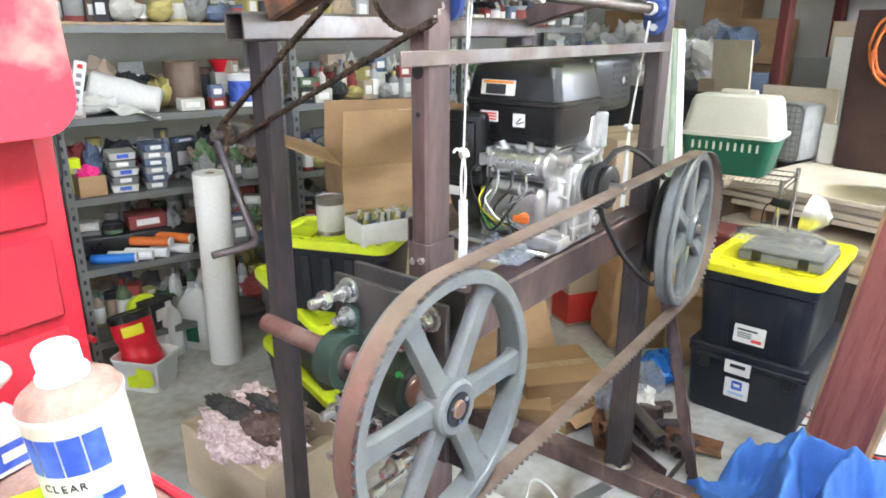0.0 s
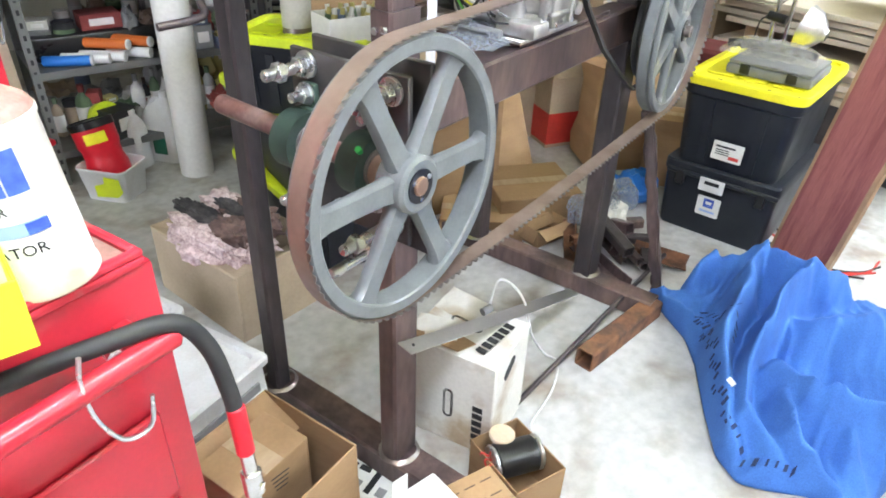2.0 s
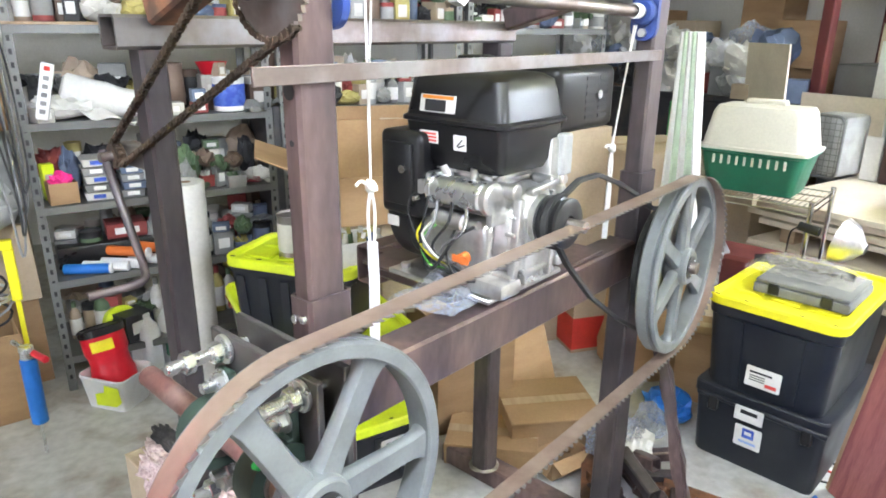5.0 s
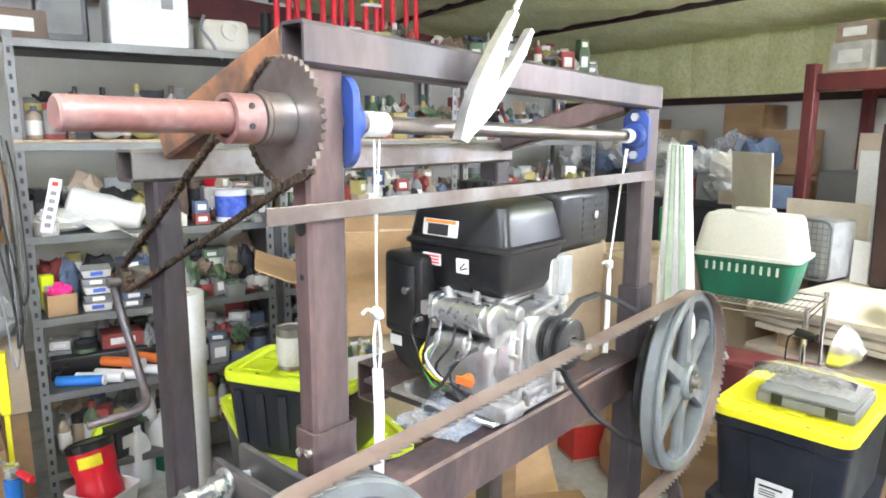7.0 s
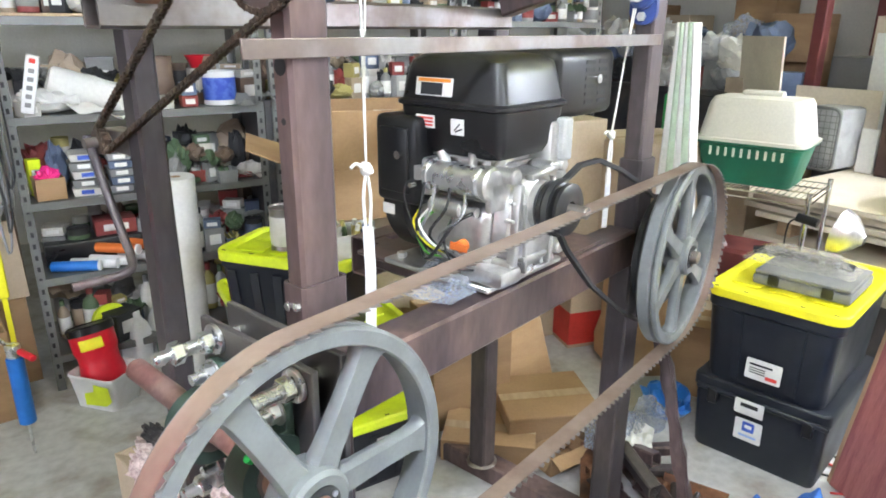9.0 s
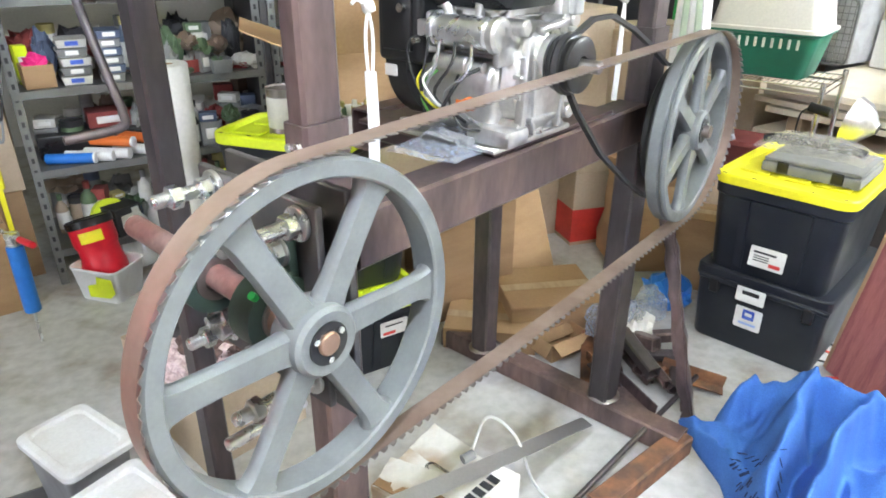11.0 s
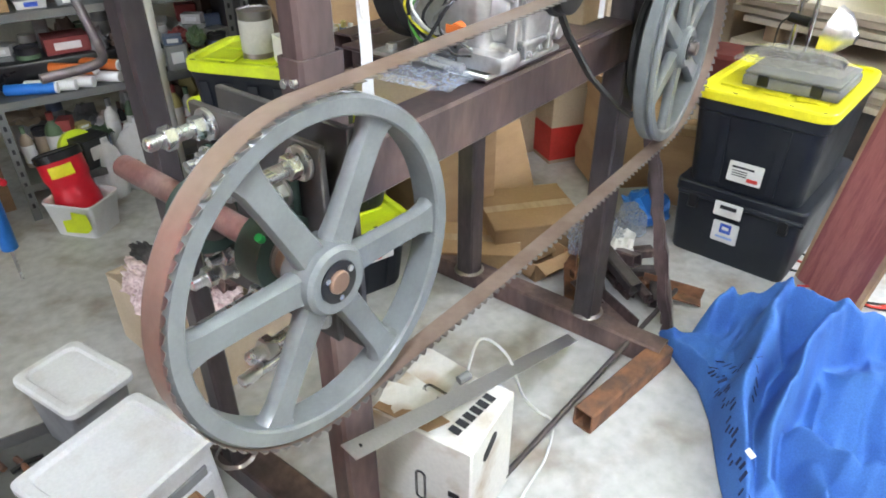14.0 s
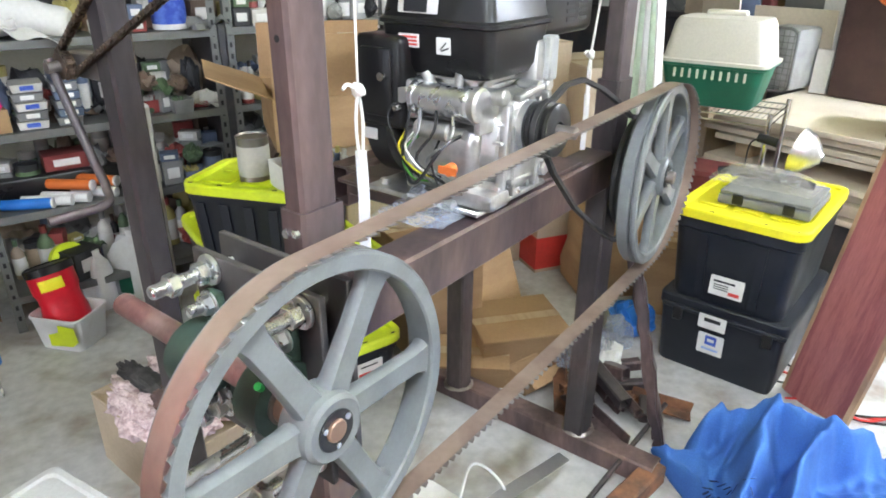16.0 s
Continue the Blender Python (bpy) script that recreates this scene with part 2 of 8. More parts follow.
def box(bm, x0, x1, y0, y1, z0, z1, bev=0.0, seg=1, m=None, taper=None):
    """A box; taper shrinks its foot by that share in x and y."""
    r = bmesh.ops.create_cube(bm, size=1)["verts"]
    cx, cy = (x0 + x1) / 2, (y0 + y1) / 2
    for v in r:
        low = v.co.z < 0
        v.co = Vector(((x0 + x1) / 2 + v.co.x * (x1 - x0), cy + v.co.y * (y1 - y0), (z0 + z1) / 2 + v.co.z * (z1 - z0)))
        if taper and low:
            v.co.x, v.co.y = cx + (v.co.x - cx) * taper, cy + (v.co.y - cy) * taper
    if m is not None:
        bmesh.ops.transform(bm, matrix=m, verts=r)
    if bev:
        es = list({e for v in r for e in v.link_edges})
        bmesh.ops.bevel(bm, geom=es, offset=bev, segments=seg, affect="EDGES", profile=0.5)
    return bm


def frame_to(p, q):
    p, q = Vector(p), Vector(q)
    return Matrix.Translation(p) @ (q - p).to_track_quat("Z", "Y").to_matrix().to_4x4(), (q - p).length


def lathe(bm, prof, n=24, m=None, arc=(0, 2 * math.pi)):
    """A shape turned about z from (radius, height) pairs."""
    full = abs(arc[1] - arc[0] - 2 * math.pi) < 1e-6
    rings = []
    for r, z in prof:
        ring = []
        for i in range(n if full else n + 1):
            a = arc[0] + (arc[1] - arc[0]) * i / n
            v = bm.verts.new((r * math.cos(a), r * math.sin(a), z))
            if m is not None:
                v.co = m @ v.co
            ring.append(v)
        rings.append(ring)
    for a, b in zip(rings, rings[1:]):
        for i in range(n):
            j = (i + 1) % len(a)
            bm.faces.new((a[i], a[j], b[j], b[i]))
    return rings


def cyl(bm, p, q, r, n=16, r2=None, bev=0.0):
    m, length = frame_to(p, q)
    r2 = r if r2 is None else r2
    prof = [(1e-4, 0), (r - bev, 0), (r, bev), (r2, length - bev), (r2 - bev, length), (1e-4, length)] if bev else [(1e-4, 0), (r, 0), (r2, length), (1e-4, length)]
    lathe(bm, prof, n, m)
    return bm


def ring(bm, p, q, r, ri, n=20):
    m, length = frame_to(p, q)
    lathe(bm, [(ri, 0), (r, 0), (r, length), (ri, length), (ri, 0)], n, m)
    return bm


def hexnut(bm, p, q, r):
    return cyl(bm, p, q, r, 6, bev=r * 0.08)


def sweep(bm, pts, r, n=8, smooth=4, taper=1.0):
    """A round bar or hose along a smooth curve through the points."""
    pts = [Vector(p) for p in pts]
    path = []
    if smooth > 1 and len(pts) > 2:
        ext = [pts[0] * 2 - pts[1], *pts, pts[-1] * 2 - pts[-2]]
        for a, b, c, d in zip(ext, ext[1:], ext[2:], ext[3:]):
            for i in range(smooth):
                t = i / smooth
                path.append(0.5 * ((2 * b) + (c - a) * t + (2 * a - 5 * b + 4 * c - d) * t * t + (3 * b - a - 3 * c + d) * t ** 3))
        path.append(pts[-1])
    else:
        path = pts
    side, rings = None, []
    for i, p in enumerate(path):
        d = (path[min(i + 1, len(path) - 1)] - path[max(i - 1, 0)]).normalized()
        if side is None:
            side = d.orthogonal().normalized()
        side = (side - d * side.dot(d)).normalized()
        up = d.cross(side)
        rr = r * (1 + (taper - 1) * i / max(1, len(path) - 1))
        rings.append([bm.verts.new(p + rr * (math.cos(a) * side + math.sin(a) * up)) for a in [2 * math.pi * k / n for k in range(n)]])
    for a, b in zip(rings, rings[1:]):
        for i in range(n):
            bm.faces.new((a[i], a[(i + 1) % n], b[(i + 1) % n], b[i]))
    bm.faces.new(rings[0]), bm.faces.new(rings[-1])
    return bm


def ribbon(bm, pts, w, t, across):
    """A flat strap of width w and thickness t along points; across: the way of its width."""
    pts, across = [Vector(p) for p in pts], Vector(across).normalized()
    rings = []
    for i, p in enumerate(pts):
        d = (pts[min(i + 1, len(pts) - 1)] - pts[max(i - 1, 0)]).normalized()
        nrm = d.cross(across).normalized()
        rings.append([bm.verts.new(p + across * s * w / 2 + nrm * k * t / 2) for s, k in ((-1, -1), (1, -1), (1, 1), (-1, 1))])
    for a, b in zip(rings, rings[1:]):
        for i in range(4):
            bm.faces.new((a[i], a[(i + 1) % 4], b[(i + 1) % 4], b[i]))
    bm.faces.new(rings[0]), bm.faces.new(rings[-1])
    return bm


def sqtube(bm, p, q, w, h, t=0.005, up=(0, 0, 1)):
    """A hollow rectangular tube from p to q, open at both ends, with softened corners; h lies along up."""
    p, q, up = Vector(p), Vector(q), Vector(up)
    d = (q - p).normalized()
    side = d.cross(up).normalized()
    up = side.cross(d)

    def outline(w, h, c, at):
        pts = []
        for sx, sy in ((1, 1), (-1, 1), (-1, -1), (1, -1)):
            pair = [(sx * w / 2, sy * (h / 2 - c)), (sx * (w / 2 - c), sy * h / 2)]
            pts += pair if sx * sy > 0 else pair[::-1]
        return [bm.verts.new(at + side * a + up * b) for a, b in pts]

    loops = [outline(w, h, 0.006, p), outline(w, h, 0.006, q), outline(w - 2 * t, h - 2 * t, 0.003, q), outline(w - 2 * t, h - 2 * t, 0.003, p)]
    for a, b in zip(loops, loops[1:] + loops[:1]):
        for i in range(8):
            bm.faces.new((a[i], a[(i + 1) % 8], b[(i + 1) % 8], b[i]))
    return bm


def slab(bm, outline, z0, z1, m=None):
    """A flat plate with the given outline."""
    lo, hi = ([bm.verts.new((m @ Vector((x, y, z))) if m is not None else (x, y, z)) for x, y in outline] for z in (z0, z1))
    n = len(outline)
    for i in range(n):
        bm.faces.new((lo[i], lo[(i + 1) % n], hi[(i + 1) % n], hi[i]))
    bm.faces.new(lo[::-1]), bm.faces.new(hi)
    return bm


def rrect(w, h, r, n=4):
    pts = []
    for cx, cy, a0 in ((w / 2 - r, h / 2 - r, 0), (-w / 2 + r, h / 2 - r, 90), (-w / 2 + r, -h / 2 + r, 180), (w / 2 - r, -h / 2 + r, 270)):
        pts += [(cx + r * math.cos(radians(a0 + 90 * i / n)), cy + r * math.sin(radians(a0 + 90 * i / n))) for i in range(n + 1)]
    return pts


def loft(bm, sections, cap=True):
    """A skin through closed loops of equal length."""
    loops = [[bm.verts.new(p) for p in s] for s in sections]
    n = len(loops[0])
    for a, b in zip(loops, loops[1:]):
        for i in range(n):
            bm.faces.new((a[i], a[(i + 1) % n], b[(i + 1) % n], b[i]))
    if cap:
        bm.faces.new(loops[0][::-1]), bm.faces.new(loops[-1])
    return bm


def lettering(name, text, size, material, parent, m, depth=0.0006):
    cu = bpy.data.curves.new(name, "FONT")
    cu.body, cu.size, cu.extrude, cu.align_x, cu.align_y, cu.resolution_u = text, size, depth, "CENTER", "CENTER", 2
    tmp = bpy.data.objects.new(name, cu)
    scene.collection.objects.link(tmp)
    me = bpy.data.meshes.new_from_object(tmp.evaluated_get(bpy.context.evaluated_depsgraph_get()))
    bpy.data.objects.remove(tmp)
    me.materials.clear()
    me.materials.append(material)
    ob = new(name, me)
    ob.parent, ob.matrix_basis = parent, m
    return ob


def plate(name, w, h, material, parent, m, label="", t=0.0012):
    """A thin sticker or sheet in its own xy plane."""
    bm = bm_new()
    slab(bm, rrect(w, h, min(w, h) * 0.06, 2), 0, t)
    return part(name, bm, material, parent, label, m)


def crumple(bm, amount, scale, seed=0.0):
    for v in bm.verts:
        v.co += noise.noise_vector(v.co * scale + Vector((seed, seed * 1.7, -seed))) * amount


# ---- the room ----
def room_piece(name, bm, material, label, category):
    ob = part(name, bm, material)
    ob.matrix_basis = ROOM
    return tagged(ob, label, category, kind="structure")


bm = bm_new()
box(bm, -3.7, 5.7, -6.4, 3.0, -0.12, 0.0)
room_piece("floor", bm, CONCRETE, "stained pale grey concrete workshop floor", "floor")
bm = bm_new()
box(bm, 5.4, 5.6, -6.2, 2.8, 0, 1.93)
room_piece("wall_east", bm, WALL, "white sheet lower part of far wall", "wall")
bm = bm_new()
for i in range(24):
    y = -6.2 + i * 0.375
    box(bm, 5.37, 5.43, y, y + 0.376, 1.99, 2.58, 0.008, 2)
crumple(bm, 0.02, 5)
room_piece("wall_insulation", bm, FOAM, "yellow insulation blanket on upper far wall", "insulation")
bm = bm_new()
box(bm, 5.34, 5.50, -6.2, 2.8, 1.93, 1.99)
room_piece("trim", bm, PURLIN, "dark steel girt along the far wall", "girt")
bm = bm_new()
box(bm, -3.6, 5.4, 2.6, 2.8, 0, 3.4)
room_piece("wall_north", bm, WALL, "white sheet wall behind the shelving", "wall")
# South and west walls are unseen, added to close the room and cut fill
bm = bm_new()
box(bm, -3.6, 5.4, -6.4, -6.2, 0, 3.4)
room_piece("wall_south", bm, UNSEEN_WALL, "unseen dark brown wall added to close the room", "wall")
bm = bm_new()
box(bm, -3.8, -3.6, -6.4, -5.2, 0, 3.4)
box(bm, -3.8, -3.6, -1.4, 2.8, 0, 3.4)
box(bm, -3.8, -3.6, -5.2, -1.4, 3.0, 3.4)
room_piece("wall_west", bm, UNSEEN_WALL, "unseen dark brown wall with an opening for the fill lamp", "wall")
bm = bm_new()
NB = 8
for i in range(NB):
    x1, x0 = 5.4 - i * 1.15, 5.4 - (i + 1) * 1.15
    nx, ny = 14, 110
    grid = []
    for a in range(nx + 1):
        for b in range(ny + 1):
            x, y = x0 + (x1 - x0) * a / nx, -6.2 + 9.0 * b / ny
            sag = 0.06 * math.sin(math.pi * a / nx) + 0.022 * noise.noise(Vector((x * 4, y * 5, i))) + 0.010 * noise.noise(Vector((x * 13, y * 11, i)))
            grid.append(bm.verts.new((x, y, roof_z(x) - sag)))
    for a in range(nx):
        for b in range(ny):
            k = a * (ny + 1) + b
            bm.faces.new((grid[k], grid[k + 1], grid[k + ny + 2], grid[k + ny + 1]))
box(bm, -3.8, 5.6, -6.4, 2.8, 3.35, 3.45)
room_piece("ceiling", bm, FOAM, "sloping ceiling of yellow insulation batts", "ceiling")
for i in range(1, NB):
    x = 5.4 - i * 1.15
    bm = bm_new()
    box(bm, x - 0.016, x + 0.016, -6.2, 2.6, roof_z(x) - 0.035, roof_z(x) + 0.02)
    room_piece("purlin", bm, PURLIN, "dark steel roof purlin between batts", "purlin")
bm = bm_new()
sqtube(bm, (-3.5, 2.30, roof_z(-3.5) - 0.22), (5.3, 2.30, roof_z(5.3) - 0.22), 0.10, 0.20)
room_piece("rafter", bm, RED_STEEL, "dark red steel rafter under the roof", "rafter")
# Glowing tubes added to light the room; the fixtures stay out of view
glow = bpy.data.materials.new("unseen_tube_glow")
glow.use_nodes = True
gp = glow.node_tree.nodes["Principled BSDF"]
gp.inputs["Emission Color"].default_value, gp.inputs["Emission Strength"].default_value = (0.745, 0.82, 1.0, 1), UNSEEN_TUBE_GLOW
for tx, ty, turn, half, hang, count in UNSEEN_TUBES:
    fx = thing("unseen_tube_fixture", ROOM @ pose(tx, ty, roof_z(tx) - hang, 0, 0, turn), "unseen white strip light added under the ceiling", "ceiling light", "ceiling strip lights")
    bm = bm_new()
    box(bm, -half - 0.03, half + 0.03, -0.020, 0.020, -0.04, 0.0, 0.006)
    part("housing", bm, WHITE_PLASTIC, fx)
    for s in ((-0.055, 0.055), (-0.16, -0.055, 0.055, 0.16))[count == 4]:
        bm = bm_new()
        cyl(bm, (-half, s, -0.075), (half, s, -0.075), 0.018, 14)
        part("tube", bm, glow, fx, "glowing tube of an added unseen strip light")
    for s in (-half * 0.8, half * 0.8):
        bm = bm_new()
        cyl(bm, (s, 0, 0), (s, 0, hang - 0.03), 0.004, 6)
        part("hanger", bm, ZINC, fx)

# ---- the band sawmill ----
frame_ob = thing("sawmill_frame", SAW, "welded brown steel tube frame of unfinished band sawmill", "machine frame")


def tube_part(name, p, q, w, h, material, up=(0, 0, 1), label=""):
    bm = bm_new()
    sqtube(bm, p, q, w, h, up=up)
    return part(name, bm, material, frame_ob, label)


X, Y, Z = (1, 0, 0), (0, 1, 0), (0, 0, 1)
tube_part("post", (0.120, 0.625, 0.08), (0.120, 0.625, 1.59), 0.051, 0.051, STEEL_DARK, X)
tube_part("post", (0.147, 0.183, 0.92), (0.147, 0.183, 1.775), 0.042, 0.073, STEEL_BROWN, X)
tube_part("sleeve", (0.149, 0.183, 0.08), (0.149, 0.183, 1.226), 0.054, 0.088, STEEL_BROWN, X)
tube_part("post", (1.256, 0.183, 1.10), (1.256, 0.183, 1.745), 0.051, 0.076, STEEL_DARK, X)
tube_part("sleeve", (1.256, 0.183, 0.08), (1.256, 0.183, 1.262), 0.066, 0.092, STEEL_DARK, X)
tube_part("post", (1.215, 0.655, 0.08), (1.215, 0.655, 1.59), 0.07, 0.07, STEEL_DARK, X)
tube_part("floor_rail", (0.143, -0.03, 0.04), (0.143, 0.76, 0.04), 0.092, 0.08, STEEL_BROWN)
tube_part("floor_rail", (1.25, -0.10, 0.04), (1.25, 0.86, 0.04), 0.08, 0.08, STEEL_BROWN)
tube_part("beam", (0.19, 0.19, 1.02), (1.21, 0.19, 1.02), 0.085, 0.105, STEEL_BROWN)
tube_part("beam", (0.66, 0.655, 1.02), (1.18, 0.655, 1.02), 0.07, 0.105, STEEL_BROWN)
tube_part("cross_beam", (0.69, 0.234, 1.035), (0.69, 0.619, 1.035), 0.06, 0.07, STEEL_BROWN)
tube_part("cross_beam", (0.98, 0.234, 1.035), (0.98, 0.619, 1.035), 0.06, 0.07, STEEL_BROWN)
tube_part("top_rail", (0.10, 0.175, 1.806), (1.30, 0.183, 1.776), 0.055, 0.062, STEEL_DARK)
tube_part("rear_rail", (0.055, 0.630, 1.621), (1.27, 0.66, 1.621), 0.062, 0.06, STEEL_RAW)
bm = bm_new()
sqtube(bm, (0.142, 0.215, 1.80), (0.142, 0.595, 1.668), 0.066, 0.075)
part("sloping_brace", bm, RUST, frame_ob, "rust-orange sloping tube")
tube_part("sloping_brace", (1.24, 0.23, 1.765), (1.225, 0.62, 1.655), 0.06, 0.06, STEEL_BROWN)
bm = bm_new()
box(bm, 0.565, 1.05, 0.16, 0.56, 1.0735, 1.083, 0.002)
part("engine_plate", bm, STEEL_BROWN, frame_ob, "brown steel engine mounting plate")
# punched holes in the near post and bolts in the collar
bm = bm_new()
for z, r in ((1.545, 0.013), (1.47, 0.005), (1.62, 0.005)):
    cyl(bm, (0.1109, 0.183, z), (0.1099, 0.183, z), r, 12)
for z in (1.66, 1.56):
    cyl(bm, (1.2184, 0.185, z), (1.2172, 0.185, z), 0.006, 10)
tagged(part("bolt_hole", bm, INK, frame_ob, "dark punched holes"), kind="stuff")
for y, z in ((0.171, 1.195), (0.192, 1.190)):
    bm = bm_new()
    hexnut(bm, (0.1055, y, z), (0.098, y, z), 0.007)
    part("set_screw", bm, ZINC, frame_ob, "zinc set screw")
for p in ((0.142, 0.175, 0.08), (0.120, 0.625, 0.08), (1.256, 0.183, 0.08), (1.215, 0.655, 0.08)):
    bm = bm_new()
    lathe(bm, [(0.050, 0.0), (0.056, 0.004), (0.050, 0.010), (0.046, 0.012)], 20, pose(*p))
    crumple(bm, 0.004, 60)
    part("weld_bead", bm, STEEL_RAW, frame_ob, "rough weld bead")


def band_wheel(m, turn, label):
    """A six-spoked wheel; its axle lies along its own y, with the hub's face to -y."""
    ob = thing("band_wheel", m, label, "saw wheel", "band saw wheels")
    up = Matrix.Rotation(radians(90), 4, "X")
    bm = bm_new()
    prof = [(0.216, -0.000), (0.219, -0.003), (0.238, -0.003), (0.2425, 0.002), (0.2425, 0.008), (0.234, 0.013), (0.2425, 0.018), (0.2425, 0.042), (0.238, 0.047), (0.219, 0.047), (0.216, 0.044), (0.216, 0.0)]
    lathe(bm, [(r * 1.028, -z) for r, z in prof], 96, up)
    part("rim", bm, WHEEL_GREY, ob)
    for k in range(6):
        a = radians(turn + 60 * k)
        bm = bm_new()
        secs = []
        for d, w, t in ((0.040, 0.050, 0.016), (0.07, 0.044, 0.0135), (0.14, 0.041, 0.012), (0.195, 0.043, 0.012), (0.214, 0.052, 0.013), (0.224, 0.072, 0.015)):
            secs.append([(d, 0.020 + t * s, w / 2 * c) for c, s in ((1, -0.4), (0.8, -1), (-0.8, -1), (-1, -0.4), (-1, 0.4), (-0.8, 1), (0.8, 1), (1, 0.4))])
        loft(bm, secs)
        part("spoke", bm, WHEEL_GREY, ob, m=Matrix.Rotation(-a, 4, "Y"))
    bm = bm_new()
    lathe(bm, [(0.030, 0.010), (0.046, 0.012), (0.052, 0.006), (0.054, -0.02), (0.054, -0.045), (0.046, -0.052), (0.022, -0.052), (0.022, 0.010), (0.030, 0.010)], 40, up)
    part("hub", bm, WHEEL_GREY, ob)
    bm = bm_new()
    lathe(bm, [(0.0175, 0.011), (0.0315, 0.0125), (0.0315, 0.006), (0.0175, 0.006), (0.0175, 0.011)], 32, up)
    bush = part("taper_bushing", bm, BLACK_PLASTIC, ob, "black taper-lock bushing")
    for k in range(3):
        a = radians(30 + 120 * k)
        bm = bm_new()
        cyl(bm, (0.0245 * math.cos(a), -0.0125, 0.0245 * math.sin(a)), (0.0245 * math.cos(a), -0.0150, 0.0245 * math.sin(a)), 0.0045, 10)
        part("screw", bm, ZINC, bush)
    return ob


W1, W2 = Vector((0, 0.014, 0.984)), Vector((1.27, 0.022, 1.010))
wheel_near = band_wheel(SAW @ pose(*W1), 58, "grey cast six-spoked band wheel on a pink shaft")
wheel_far = band_wheel(SAW @ pose(W2.x + 0.008, W2.y, W2.z, 0, 0, 4.5), 28, "grey cast six-spoked band wheel with rear belt pulley")
bm = bm_new()
cyl(bm, (0, -0.016, 0), (0, 0.0, 0), 0.0172, 24, bev=0.002)
part("shaft_end", bm, BRONZE, wheel_near, "bronze-coloured shaft end")
bm = bm_new()
cyl(bm, (0, -0.03, 0), (0, 0.0, 0), 0.0172, 24, bev=0.002)
part("shaft_end", bm, STEEL_RAW, wheel_far, "steel shaft end")
bm = bm_new()
cyl(bm, (0, 0.05, 0), (0, 0.145, 0), 0.022, 20)
part("axle", bm, STEEL_RAW, wheel_far)
bm = bm_new()
lathe(bm, [(0.03, -0.07), (0.150, -0.07), (0.158, -0.074), (0.150, -0.085), (0.158, -0.096), (0.150, -0.10), (0.03, -0.10), (0.03, -0.07)], 48, Matrix.Rotation(radians(90), 4, "X"))
part("belt_pulley", bm, BLACK_PLASTIC, wheel_far, "dark belt pulley behind the wheel")

# pink shaft of the near wheel, carried by two green bearings on the tension plate
shaft = thing("wheel_shaft", SAW @ pose(*W1), "pinkish red-oxide steel shaft through green bearings", "shaft")
bm = bm_new()
cyl(bm, (0, 0.053, 0), (0, 0.52, 0.018), 0.0205, 24, bev=0.004)
part("bar", bm, STEEL_PINK, shaft)
for y in (0.075, 0.13):
    bm = bm_new()
    ring(bm, (0, y - 0.012, 0.001), (0, y + 0.012, 0.001), 0.030, 0.0208, 24)
    part("collar", bm, STEEL_RAW if y > 0.1 else BRONZE, shaft)

tension = thing("tension_plate", SAW, "pair of dark steel tension plates on the frame post", "steel plate")
for x, y0, y1, z0, z1 in ((0.040, 0.062, 0.352, 0.820, 1.148), (0.078, 0.045, 0.332, 0.79, 1.166)):
    bm = bm_new()
    box(bm, x, x + 0.0125, y0, y1, z0, z1, 0.002)
    part("plate", bm, PLATE, tension)
for y, z, x0 in ((0.305, 1.122, -0.065), (0.098, 1.118, -0.085), (0.315, 0.865, -0.045), (0.098, 0.862, -0.10)):
    bm = bm_new()
    cyl(bm, (x0, y, z), (0.0955, y, z), 0.0100, 14, bev=0.002)
    st = part("threaded_stud", bm, ZINC, tension, "zinc threaded stud with nuts")
    for xn, kind in ((0.036, 0), (0.020, 1), (x0 + 0.036, 1)):
        bm = bm_new()
        if kind == 0:
            cyl(bm, (xn - 0.004, y, z), (xn + 0.0035, y, z), 0.026, 24, bev=0.001)
            part("washer", bm, ZINC, st)
        else:
            hexnut(bm, (xn - 0.009, y, z), (xn + 0.009, y, z), 0.0185)
            part("nut", bm, ZINC, st)
    bm = bm_new()
    for i in range(int((0.02 - x0) / 0.0045)):
        x = x0 + 0.004 + i * 0.0045
        ring(bm, (x, y, z), (x + 0.0018, y, z), 0.0112, 0.0095, 12)
    part("thread", bm, ZINC, st)


def pillow_block(y):
    """A green cast bearing block bolted to the tension plate."""
    ob = thing("pillow_block", SAW @ pose(0, y, W1.z + 0.004), "dark green cast-iron bearing block on tension plate", "bearing", "shaft bearings")
    bm = bm_new()
    ring(bm, (0, -0.024, 0), (0, 0.024, 0), 0.058, 0.035, 36)
    box(bm, 0.022, 0.039, -0.02, 0.02, -0.105, 0.105, 0.006, 2)
    box(bm, 0.012, 0.039, -0.02, 0.02, -0.06, 0.06, 0.006, 2)
    part("housing", bm, GREEN_CAST, ob)
    bm = bm_new()
    ring(bm, (0, -0.028, 0), (0, 0.028, 0), 0.036, 0.0215, 30)
    part("inner_race", bm, STEEL_RAW, ob)
    for z in (-0.085, 0.085):
        bm = bm_new()
        hexnut(bm, (0.022, 0, z), (0.006, 0, z), 0.017)
        cyl(bm, (0.006, 0, z), (-0.016, 0, z), 0.0095, 14)
        cyl(bm, (0.0225, 0, z), (0.0195, 0, z), 0.022, 20)
        part("bolt", bm, ZINC, ob, "zinc bolt and washer")
    return ob


